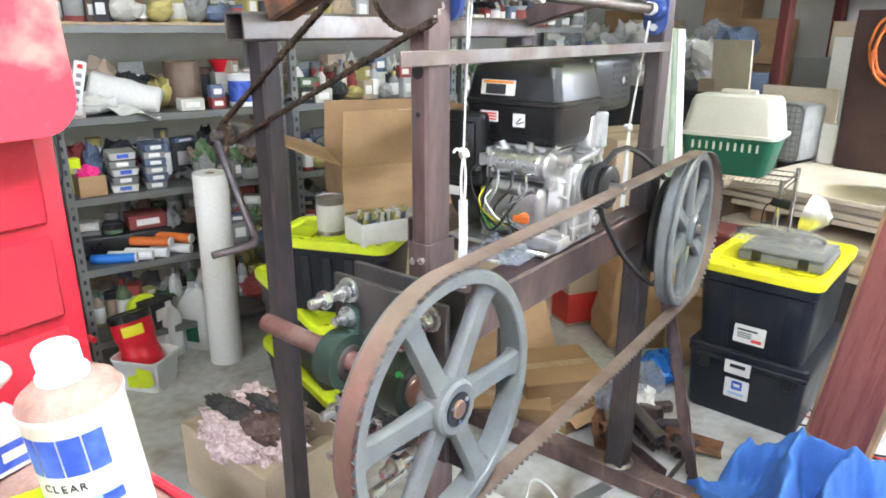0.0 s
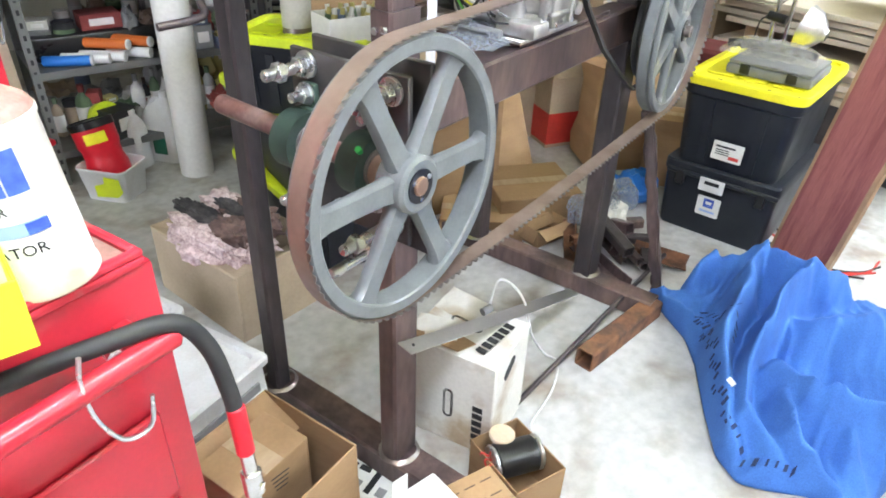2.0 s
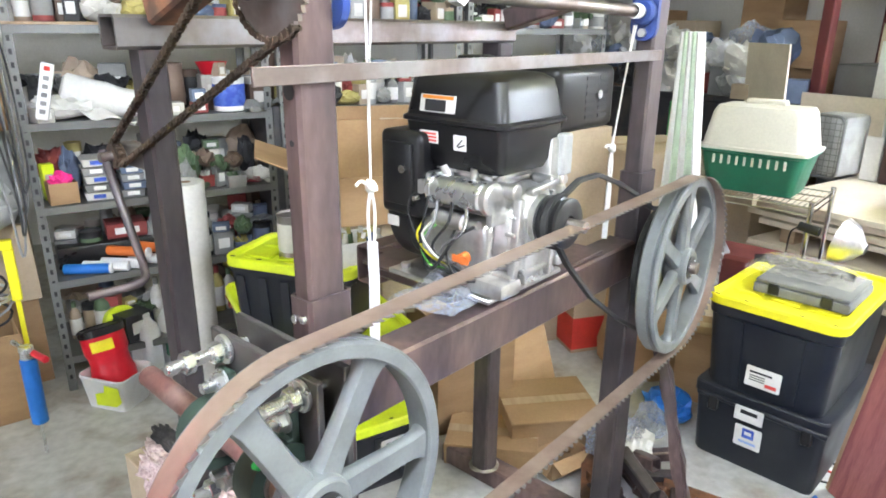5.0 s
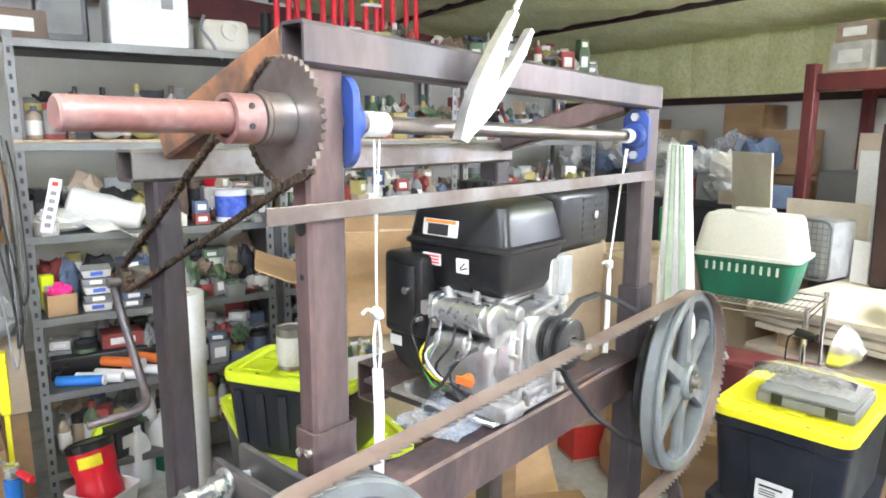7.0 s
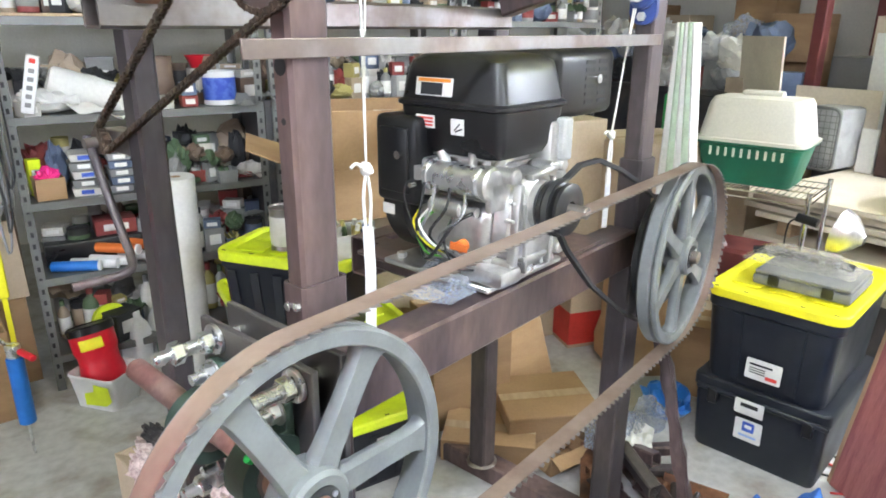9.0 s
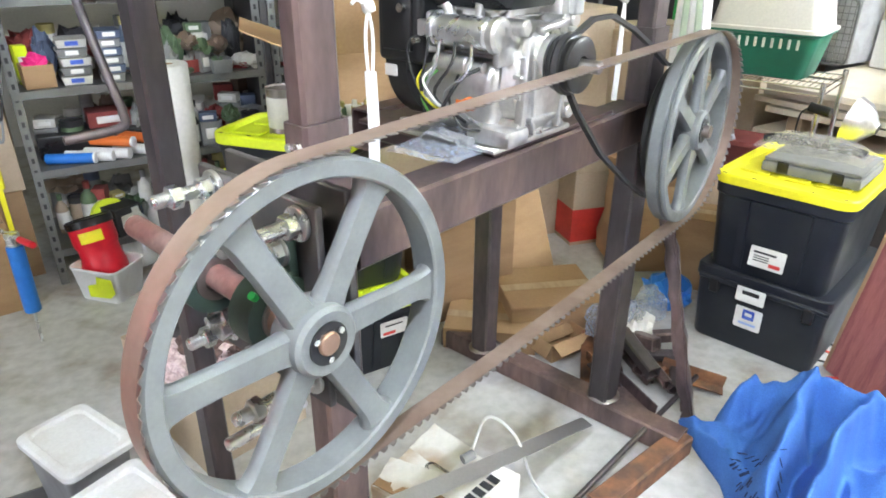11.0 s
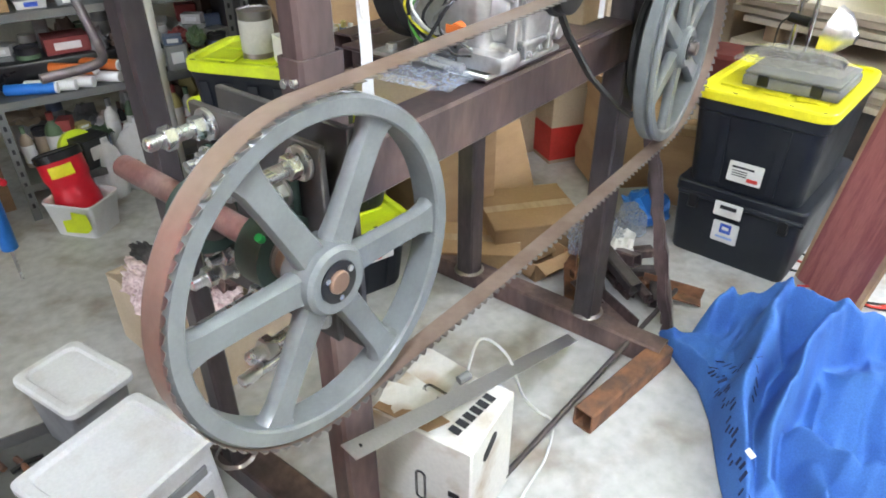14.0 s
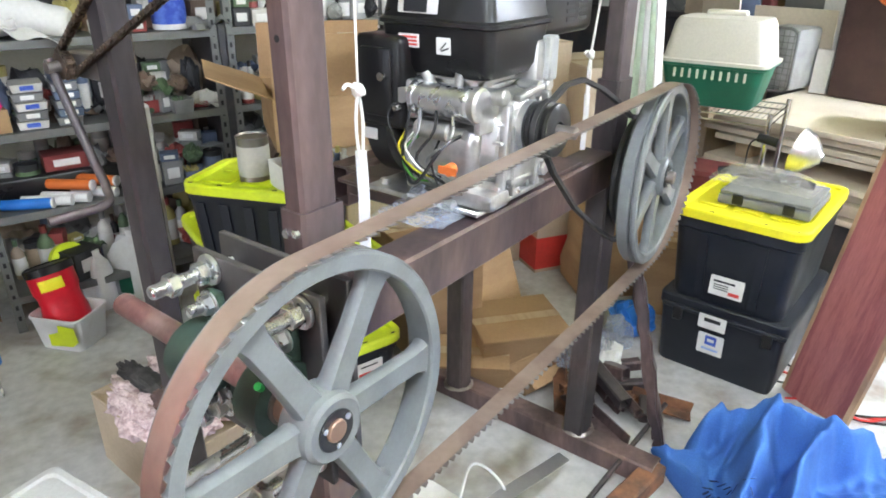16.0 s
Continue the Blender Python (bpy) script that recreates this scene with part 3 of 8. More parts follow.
pb_a = pillow_block(0.295)
pb_b = pillow_block(0.125)
bm = bm_new()
cyl(bm, (-0.038, -0.02, 0.042), (-0.045, -0.022, 0.050), 0.006, 10)
part("grease_cap", bm, BRIGHT_GREEN, pb_b, "bright green grease cap")
for y, z, x0 in ((0.20, 0.872, -0.13), (0.13, 0.80, -0.10)):
    ob = thing("hex_bolt", SAW @ pose(0, y, z), "long zinc hex bolt through the tension plate", "bolt", "tension bolts")
    bm = bm_new()
    cyl(bm, (x0, 0, 0), (0.04, 0, 0), 0.0105, 14, bev=0.002)
    part("shank", bm, ZINC, ob)
    bm = bm_new()
    hexnut(bm, (-0.005, 0, 0), (0.012, 0, 0), 0.019)
    part("nut", bm, ZINC, ob)

# ---- the saw blade, a closed loop round both wheels ----
blade = thing("saw_blade", SAW, "rust-tinged steel band saw blade round both wheels", "saw blade")
R = 0.2515
span = (W2 - W1).length
loop = []
for i in range(49):
    a = math.pi / 2 + math.pi * i / 48
    loop.append((W1.x + R * math.cos(a), W1.z + R * math.sin(a)))
for i in range(1, 24):
    f = i / 24
    loop.append((W1.x + (W2.x - W1.x) * f, W1.z - R + (W2.z - W1.z) * f - 0.010 * math.sin(math.pi * f)))
for i in range(49):
    a = -math.pi / 2 + math.pi * i / 48
    loop.append((W2.x + R * math.cos(a), W2.z + R * math.sin(a)))
for i in range(1, 24):
    f = i / 24
    loop.append((W2.x + (W1.x - W2.x) * f, W1.z + R + (W2.z - W1.z) * (1 - f)))
bm = bm_new()
rings = []
n = len(loop)
for i, (x, z) in enumerate(loop):
    ax, az = loop[i - 1]
    bx, bz = loop[(i + 1) % n]
    d = Vector((bx - ax, 0, bz - az)).normalized()
    out = Vector((d.z, 0, -d.x)) * -1
    rings.append([bm.verts.new(Vector((x, y, z)) + out * k) for y, k in ((0.013, 0), (0.050, 0), (0.050, -0.0012), (0.013, -0.0012))])
for a, b in zip(rings, rings[1:] + rings[:1]):
    for i in range(4):
        bm.faces.new((a[i], a[(i + 1) % 4], b[(i + 1) % 4], b[i]))
part("band", bm, BLADE, blade)
bm = bm_new()
pts = [Vector((x, 0, z)) for x, z in loop] + [Vector((loop[0][0], 0, loop[0][1]))]
carry, pitch = 0.0, 0.0205
for p, q in zip(pts, pts[1:]):
    d, length = (q - p).normalized(), (q - p).length
    s = carry
    while s < length:
        a = p + d * s
        v = [bm.verts.new(a + Vector((0, 0.0135, 0))), bm.verts.new(a + d * 0.0165 + Vector((0, 0.0135, 0))), bm.verts.new(a + d * 0.013 + Vector((0, 0.008, 0))), bm.verts.new(a + d * 0.0015 + Vector((0, 0.0045, 0)))]
        bm.faces.new(v)
        s += pitch
    carry = s - length
ret = bmesh.ops.extrude_face_region(bm, geom=list(bm.faces))
for v in [e for e in ret["geom"] if isinstance(e, bmesh.types.BMVert)]:
    cx = min(max(v.co.x, 0), W2.x)
    v.co += (Vector((v.co.x, 0, v.co.z)) - Vector((cx, 0, 0.983))).normalized() * 0.0013
tagged(part("teeth", bm, STEEL_RAW, blade, "worn hooked teeth"), kind="stuff")

# ---- lift shaft with sprocket, chain and crank ----
lift = thing("lift_shaft", SAW, "horizontal lift shaft with sprocket on blue bearings", "shaft")
LY, LZ = 0.179, 1.702
bm = bm_new()
cyl(bm, (-0.212, LY - 0.004, LZ + 0.003), (0.05, LY, LZ), 0.0205, 24, bev=0.003)
part("handle_bar", bm, STEEL_PINK, lift, "pink red-oxide bar end")
bm = bm_new()
cyl(bm, (0.05, LY, LZ), (1.205, 0.183, LZ - 0.028), 0.0145, 20)
part("bar", bm, STEEL_RAW, lift)
bm = bm_new()
ring(bm, (-0.006, LY, LZ), (0.036, LY, LZ), 0.033, 0.0255, 32)
ring(bm, (0.006, LY, LZ), (0.036, LY, LZ), 0.0258, 0.0200, 28)
clr = part("collar", bm, STEEL_PINK, lift, "open-mouthed red-oxide shaft collar")
for z in (-0.010, 0.016):
    bm = bm_new()
    cyl(bm, (0.014, LY - 0.0315, LZ + z), (0.014, LY - 0.0335, LZ + z), 0.0042, 10)
    part("set_screw", bm, INK, clr)
bm = bm_new()
ring(bm, (0.038, LY, LZ), (0.083, LY, LZ), 0.036, 0.015, 32)
ring(bm, (0.044, LY, LZ), (0.050, LY, LZ), 0.0385, 0.030, 32)
part("sprocket_hub", bm, STEEL_RAW, lift)
bm = bm_new()
out = []
for i in range(160):
    a = 2 * math.pi * i / 160
    r = 0.085 + 0.0035 * math.cos(40 * a)
    out.append((r * math.cos(a), r * math.sin(a)))
SPX = 0.088
face_u = Matrix(((0, 0, 1, SPX), (1, 0, 0, LY), (0, 1, 0, LZ), (0, 0, 0, 1)))
slab(bm, out, -0.0035, 0.0035, face_u)
part("sprocket", bm, STEEL_RAW, lift, "large grey toothed sprocket")
bm = bm_new()
ring(bm, (0.236, LY + 0.001, LZ - 0.005), (0.280, LY + 0.001, LZ - 0.006), 0.0200, 0.0148, 20)
part("tape_wrap", bm, WHITE_PLASTIC, lift, "white tape wrapped on shaft")
bm = bm_new()
ring(bm, (1.13, 0.178, LZ - 0.0265), (1.16, 0.18, LZ - 0.027), 0.0185, 0.0148, 20)
part("tape_wrap", bm, WHITE_PLASTIC, lift)
for x, y, z, turn in ((0.1845, LY + 0.002, LZ - 0.003, 180), (1.2165, 0.183, LZ - 0.028, 0)):
    ob = thing("flange_bearing", SAW @ pose(x, y, z, 0, 0, turn), "blue painted flange bearing bolted to frame post", "bearing", "lift shaft bearings")
    bm = bm_new()
    slab(bm, rrect(0.072, 0.140, 0.034, 6), -0.014, 0.0, Matrix(((0, 0, 1, 0), (1, 0, 0, 0), (0, 1, 0, 0), (0, 0, 0, 1))))
    cyl(bm, (-0.034, 0, 0), (0.0, 0, 0), 0.033, 28, bev=0.006)
    part("housing", bm, BLUE_PAINT, ob)
    for dz in (-0.05, 0.05):
        bm = bm_new()
        hexnut(bm, (-0.014, 0, dz), (-0.024, 0, dz), 0.012)
        part("bolt", bm, ZINC, ob, "zinc hex bolt")

chain = thing("roller_chain", SAW, "oily roller chain from large sprocket to crank", "chain")
cx0 = SPX
top_c, low_c = Vector((cx0, LY, LZ)), Vector((cx0, 0.750, 1.382))
dirc = (low_c - top_c).normalized()
perp = Vector((0, -dirc.z, dirc.y))
path = []
ang0 = math.atan2(perp.z, perp.y)
rt, rl = 0.0880, 0.024
for i in range(25):
    a = ang0 + math.pi * 0.06 - (math.pi * 1.12) * i / 24
    path.append(top_c + Vector((0, math.cos(a), math.sin(a))) * rt)
for i in range(13):
    a = ang0 - math.pi - math.pi * i / 12
    path.append(low_c + Vector((0, math.cos(a), math.sin(a))) * rl)
path.append(path[0].copy())
dense = []
for p, q in zip(path, path[1:]):
    k = max(1, int((q - p).length / 0.0032))
    dense += [p + (q - p) * i / k for i in range(k)]
total, lens = 0, [0]
for p, q in zip(dense, dense[1:] + dense[:1]):
    total += (q - p).length
    lens.append(total)
links = int(total / 0.0127)
pins = []
for i in range(links):
    s = total * i / links
    k = max(j for j in range(0, len(dense)) if lens[j] <= s)
    pins.append(dense[k])
bm_a, bm_b = bm_new(), bm_new()
for i, p in enumerate(pins):
    q = pins[(i + 1) % links]
    off = 0.0045 if i % 2 else 0.0062
    for sx in (-off, off):
        m, length = frame_to(p + Vector((sx, 0, 0)), q + Vector((sx, 0, 0)))
        d = (q - p).normalized()
        w = Vector((0, -d.z, d.y)) * 0.0058
        vs = []
        for k in (-0.0009, 0.0009):
            c0, c1 = p + Vector((sx + k, 0, 0)), q + Vector((sx + k, 0, 0))
            vs.append([bm_a.verts.new(c) for c in (c0 - d * 0.005, c0 + w * 0.85, (c0 + c1) / 2 + w * 0.6, c1 + w * 0.85, c1 + d * 0.005, c1 - w * 0.85, (c0 + c1) / 2 - w * 0.6, c0 - w * 0.85)])
        for j in range(8):
            bm_a.faces.new((vs[0][j], vs[0][(j + 1) % 8], vs[1][(j + 1) % 8], vs[1][j]))
        bm_a.faces.new(vs[0][::-1]), bm_a.faces.new(vs[1])
    cyl(bm_b, p + Vector((-0.0085, 0, 0)), p + Vector((0.0085, 0, 0)), 0.0038, 6)
tagged(part("link_strand", bm_a, CHAIN_OIL, chain), kind="stuff")
tagged(part("roller_strand", bm_b, CHAIN_OIL, chain), kind="stuff")

crank = thing("hand_crank", SAW, "bent steel hand crank with small sprocket", "crank")
bm = bm_new()
ring(bm, (cx0 - 0.010, low_c.y, low_c.z), (cx0 + 0.010, low_c.y, low_c.z), 0.024, 0.010, 20)
part("small_sprocket", bm, CHAIN_OIL, crank)
bm = bm_new()
cyl(bm, (0.055, low_c.y, low_c.z), (0.15, low_c.y, low_c.z), 0.0105, 16)
box(bm, 0.105, 0.140, 0.6505, 0.775, 1.360, 1.405, 0.003)
part("crank_shaft", bm, STEEL_RAW, crank)
bm = bm_new()
sweep(bm, [(0.066, 0.758, 1.395), (0.07, 0.729, 1.312), (0.07, 0.67, 1.207), (0.07, 0.653, 1.174), (0.05, 0.628, 1.152), (-0.045, 0.642, 1.145)], 0.0085, 12, 5)
part("handle", bm, STEEL_DARK, crank)

# ---- flat bar, cords, pliers ----
bm = bm_new()
box(bm, 0.036, 1.27, 0.1555, 0.1610, 1.556, 1.582, 0.001)
bar = tagged(part("flat_bar", bm, STEEL_RAW), "thin brown steel flat bar clamped across the posts", "flat bar")
bar.matrix_basis = SAW


def cord(u, v, tu, tv, knot_z, low_z, label, wide):
    ob = thing("tied_rope", SAW @ pose(u, v, 0), label, "cord", "hanging lift cords")
    bm = bm_new()
    top = Vector((tu - u, tv - v, LZ - 0.02 - 0.035 * tu))
    mid = top * 0.45 + Vector((0, 0, knot_z * 0.55))
    sweep(bm, [top, mid, (0, 0, knot_z)], 0.0022, 6)
    sweep(bm, [top + Vector((0.012, 0, 0)), mid + Vector((0.006, 0.004, 0)), (0.004, 0.004, knot_z)], 0.0018, 6)
    part("cord", bm, ROPE, ob)
    bm = bm_new()
    bmesh.ops.create_icosphere(bm, subdivisions=2, radius=0.012, matrix=pose(0, 0, knot_z))
    crumple(bm, 0.005, 70)
    sweep(bm, [(-0.004, 0, knot_z), (-0.018, 0.004, knot_z + 0.01), (-0.03, 0.004, knot_z + 0.004)], 0.003, 6)
    part("knot", bm, ROPE, ob)
    bm = bm_new()
    for s in (-1, 1):
        sweep(bm, [(0, 0, knot_z), (s * 0.008, 0, knot_z - 0.05), (s * 0.004, 0, knot_z - 0.11), (0, 0, knot_z - 0.13)], 0.003, 6)
    part("loop", bm, ROPE, ob)
    bm = bm_new()
    ribbon(bm, [(0, 0, knot_z - 0.10), (0.003, 0, (knot_z + low_z) / 2 - 0.03), (0, 0, low_z)], wide, 0.003, (0.55, -0.83, 0))
    part("strap", bm, WHITE_PLASTIC, ob, "white webbing strap end")
    return ob


cord(0.282, 0.205, 0.258, 0.180, 1.375, 1.075, "white cord with knotted strap on lift shaft", 0.019)
cord(1.136, 0.205, 1.145, 0.179, 1.335, 1.085, "white cord with knotted strap on lift shaft", 0.014)

pl = thing("locking_pliers", SAW @ pose(0.47, 0.110, 1.775, 0, 35, 0), "worn chrome locking pliers clamped on top rail", "pliers")
UPRIGHT = pose(0, 0, 0, 90, 0, 0)
bm = bm_new()
slab(bm, [(-0.014, -0.135), (0.004, -0.130), (0.016, -0.075), (0.014, -0.03), (0.002, 0.03), (-0.008, 0.09), (-0.010, 0.135), (-0.022, 0.135), (-0.030, 0.06), (-0.034, -0.03), (-0.028, -0.09)], -0.010, 0.010, UPRIGHT)
part("upper_handle", bm, ALU, pl)
bm = bm_new()
slab(bm, [(0.000, -0.125), (0.014, -0.10), (0.032, -0.05), (0.040, 0.0), (0.050, 0.10), (0.046, 0.145), (0.036, 0.145), (0.026, 0.06), (0.012, 0.0), (0.010, -0.06)], -0.008, 0.008, UPRIGHT)
part("lower_handle", bm, ALU, pl)
bm = bm_new()
cyl(bm, (-0.016, 0, 0.12), (-0.014, 0, 0.175), 0.0055, 12)
cyl(bm, (-0.014, 0, 0.170), (-0.0135, 0, 0.185), 0.0095, 14, bev=0.002)
part("adjusting_screw", bm, ZINC, pl)
for x, z in ((0.004, -0.075), (0.0, -0.03), (0.030, 0.03)):
    bm = bm_new()
    cyl(bm, (x, -0.0125, z), (x, 0.0125, z), 0.0055, 12)
    part("rivet", bm, ZINC, pl)

# ---- engine ----
eng = thing("petrol_engine", SAW @ pose(0.58, 0.28, 1.083), "black and silver single-cylinder petrol engine on the beam", "engine")


def rounded(w0, h0, r0, cx, cy, z):
    return [(cx + a, cy + b, z) for a, b in rrect(w0, h0, r0, 5)]


bm = bm_new()
tx, ty = 0.105, 0.0
loft(bm, [rounded(*s) for s in ((0.19, 0.235, 0.018, tx, ty, 0.265), (0.215, 0.26, 0.020, tx, ty, 0.285), (0.225, 0.272, 0.020, tx, ty, 0.358), (0.240, 0.286, 0.022, tx, ty, 0.362), (0.240, 0.286, 0.022, tx, ty, 0.369), (0.226, 0.272, 0.022, tx, ty, 0.374), (0.212, 0.250, 0.022, tx, ty, 0.425), (0.205, 0.240, 0.028, tx, ty, 0.450), (0.185, 0.215, 0.05, tx, ty, 0.461), (0.13, 0.16, 0.05, tx, ty, 0.465))])
tank = part("fuel_tank", bm, BLACK_PLASTIC, eng, "black fuel tank with seam")
bm = bm_new()
cyl(bm, (0.11, 0.03, 0.461), (0.11, 0.03, 0.474), 0.040, 24, bev=0.003)
for k in range(14):
    a = 2 * math.pi * k / 14
    box(bm, -0.004, 0.004, -0.004, 0.004, 0.474, 0.494, 0.001, 1, pose(0.11 + 0.034 * math.cos(a), 0.03 + 0.034 * math.sin(a), 0))
cyl(bm, (0.11, 0.03, 0.474), (0.11, 0.03, 0.495), 0.035, 24, bev=0.003)
part("filler_cap", bm, BLACK_PLASTIC, tank)
FACE = Matrix(((0, 0, -1, 0), (-1, 0, 0, 0), (0, 1, 0, 0), (0, 0, 0, 1)))


def on_face(x, y, z, lean=0.0):
    """A pose on a surface that looks to -x, its own x to the right of one who faces it."""
    return pose(x, y, z, 0, lean, 0) @ FACE


lab = plate("label", 0.098, 0.036, LABEL_WHITE, tank, on_face(-0.0070, 0.035, 0.400, 8), "white warning label with orange header")
plate("print", 0.058, 0.024, INK, lab, pose(-0.006, -0.004, 0.0013), t=0.0004)
plate("print", 0.086, 0.007, INK_ORANGE, lab, pose(0.0, 0.013, 0.0013), t=0.0004)
lab = plate("label", 0.052, 0.026, LABEL_WHITE, tank, on_face(-0.0085, 0.058, 0.330, -2), "white label with red print")
for k in range(3):
    plate("print", 0.042, 0.004, INK_RED, lab, pose(0, 0.007 - 0.007 * k, 0.0013), t=0.0004)
lab = plate("label", 0.034, 0.032, LABEL_WHITE, tank, on_face(-0.0085, -0.028, 0.325, -2), "white label with small drawing")
plate("print", 0.020, 0.003, INK, lab, pose(0, 0, 0.0013, 0, 0, 45), t=0.0004)
plate("print", 0.020, 0.003, INK, lab, pose(0.004, -0.006, 0.0013, 0, 0, 20), t=0.0004)
bm = bm_new()
box(bm, -0.035, 0.05, 0.058, 0.185, 0.150, 0.338, 0.014, 3)
box(bm, -0.043, -0.03, 0.08, 0.165, 0.175, 0.315, 0.006, 2)
filt = part("air_filter", bm, BLACK_PLASTIC, eng, "black air filter box")
bm = bm_new()
cyl(bm, (-0.043, 0.098, 0.26), (-0.055, 0.098, 0.26), 0.009, 12)
part("knob", bm, CHROME, filt)
bm = bm_new()
cyl(bm, (-0.036, 0.065, 0.20), (-0.050, 0.065, 0.20), 0.006, 12)
part("knob", bm, CHROME, filt)
bm = bm_new()
lathe(bm, [(0.001, 0), (0.125, 0.0), (0.135, 0.012), (0.135, 0.07), (0.12, 0.08), (0.001, 0.08)], 36, pose(0.11, 0.10, 0.150, -90, 0, 0))
part("fan_housing", bm, BLACK_PLASTIC, eng, "round black cooling fan housing")
bm = bm_new()
cyl(bm, (0.11, 0.18, 0.15), (0.11, 0.195, 0.15), 0.085, 28, bev=0.008)
part("recoil_starter", bm, BLACK_PLASTIC, eng)
bm = bm_new()
box(bm, 0.0, 0.23, -0.105, 0.10, 0.02, 0.17, 0.03, 3)
box(bm, 0.02, 0.21, -0.12, 0.10, 0.0, 0.05, 0.012, 2)
part("crankcase", bm, ALU, eng, "cast aluminium crankcase")
bm = bm_new()
secs = []
for y, r in ((-0.105, 0.112), (-0.135, 0.105), (-0.15, 0.085)):
    secs.append([(0.118 + r * math.cos(a) * (1.0 if math.sin(a) < 0 else 0.92), y, 0.128 + r * math.sin(a)) for a in [2 * math.pi * k / 28 for k in range(28)]])
loft(bm, secs)
cover = part("side_cover", bm, ALU, eng, "cast aluminium side cover")
for k in range(8):
    a = radians(45 * k + 12)
    bm = bm_new()
    hexnut(bm, (0.118 + 0.096 * math.cos(a), -0.13, 0.128 + 0.096 * math.sin(a)), (0.118 + 0.096 * math.cos(a), -0.148, 0.128 + 0.096 * math.sin(a)), 0.0075)
    part("bolt", bm, ZINC, cover)
for k in range(7):
    a = radians(150 + 40 * k)
    bm = bm_new()
    box(bm, 0.050, 0.100, -0.150, -0.128, -0.004, 0.004, 0.002, 1, pose(0.118, 0, 0.128) @ Matrix.Rotation(a, 4, "Y"))
    part("rib", bm, ALU, cover)
for p, q, r in (((0.01, 0.05, 0.235), (0.19, -0.10, 0.262), 0.0025), ((0.0, 0.055, 0.25), (0.20, -0.11, 0.285), 0.0022), ((0.17, -0.125, 0.225), (0.235, -0.12, 0.20), 0.004)):
    bm = bm_new()
    cyl(bm, p, q, r, 8)
    part("linkage_rod", bm, ZINC, eng)
bm = bm_new()
box(bm, -0.02, 0.035, 0.035, 0.085, 0.205, 0.255, 0.008, 2)
cyl(bm, (-0.02, 0.06, 0.225), (-0.034, 0.06, 0.225), 0.016, 16)
cyl(bm, (0.005, 0.06, 0.205), (0.005, 0.06, 0.175), 0.022, 18, bev=0.004)
part("carburettor", bm, ALU, eng)
for k, (y0, z0) in enumerate(((0.045, 0.20), (0.02, 0.185), (-0.02, 0.19), (-0.06, 0.18))):
    bm = bm_new()
    sweep(bm, [(-0.02, y0, z0 + 0.03), (-0.055, y0 - 0.02, z0 - 0.02), (-0.05, y0 + 0.015 * k, 0.10), (-0.02, y0 - 0.03, 0.05)], 0.0035, 6, 4)
    part("lead", bm, (RUBBER, GREY_PLASTIC, RUBBER, ZINC)[k], eng)
for x, y in ((0.03, -0.13), (0.20, -0.13), (0.11, -0.135)):
    bm = bm_new()
    hexnut(bm, (x, y, 0.018), (x, y, 0.032), 0.010)
    part("foot_bolt", bm, ZINC, eng)
for k, (x, z, w, h, lean) in enumerate(((0.035, 0.135, 0.016, 0.17, 6), (0.062, 0.10, 0.010, 0.15, -4), (0.17, 0.085, 0.012, 0.12, 14), (0.205, 0.16, 0.014, 0.13, -8), (0.10, 0.055, 0.09, 0.012, 3), (0.125, 0.232, 0.10, 0.014, -6))):
    bm = bm_new()
    box(bm, -w / 2, w / 2, -0.010, 0.010, -h / 2, h / 2, 0.004, 2, pose(x, -0.147, z, 0, lean, 0))
    part("casting_ridge", bm, ALU, cover)
for k, (x, z, r) in enumerate(((0.030, 0.235, 0.016), (0.205, 0.235, 0.014), (0.028, 0.045, 0.015), (0.208, 0.05, 0.016), (0.16, 0.24, 0.010))):
    bm = bm_new()
    cyl(bm, (x, -0.10, z), (x, -0.152, z), r, 16, bev=0.003)
    part("casting_boss", bm, ALU, cover)
bm = bm_new()
ring(bm, (0.118, -0.15, 0.165), (0.118, -0.165, 0.165), 0.052, 0.018, 28)
part("seal_boss", bm, ALU, cover)
bm = bm_new()
box(bm, 0.03, 0.19, -0.085, 0.07, 0.165, 0.275, 0.012, 2)
fins = part("cylinder", bm, ALU, eng, "finned aluminium cylinder")
for k in range(7):
    bm = bm_new()
    box(bm, 0.015, 0.205, -0.098, 0.08, 0.175 + k * 0.014, 0.1785 + k * 0.014, 0)
    part("fin", bm, ALU, fins)
bm = bm_new()
cyl(bm, (-0.008, -0.100, 0.222), (-0.008, 0.045, 0.222), 0.031, 28, bev=0.005)
ring(bm, (-0.008, 0.030, 0.222), (-0.008, 0.040, 0.222), 0.035, 0.029, 28)
stm = part("starter_motor", bm, ZINC, eng, "bright cylindrical starter motor")
bm = bm_new()
cyl(bm, (-0.008, -0.100, 0.222), (-0.008, -0.125, 0.222), 0.034, 28, bev=0.006)
box(bm, -0.02, 0.05, -0.125, -0.108, 0.165, 0.225, 0.006, 2)
part("end_cap", bm, ALU, stm)
bm = bm_new()
cyl(bm, (-0.012, -0.05, 0.160), (-0.012, 0.035, 0.160), 0.019, 20, bev=0.003)
cyl(bm, (-0.012, -0.05, 0.160), (-0.012, -0.085, 0.160), 0.010, 14)
part("solenoid", bm, ALU, eng)
bm = bm_new()
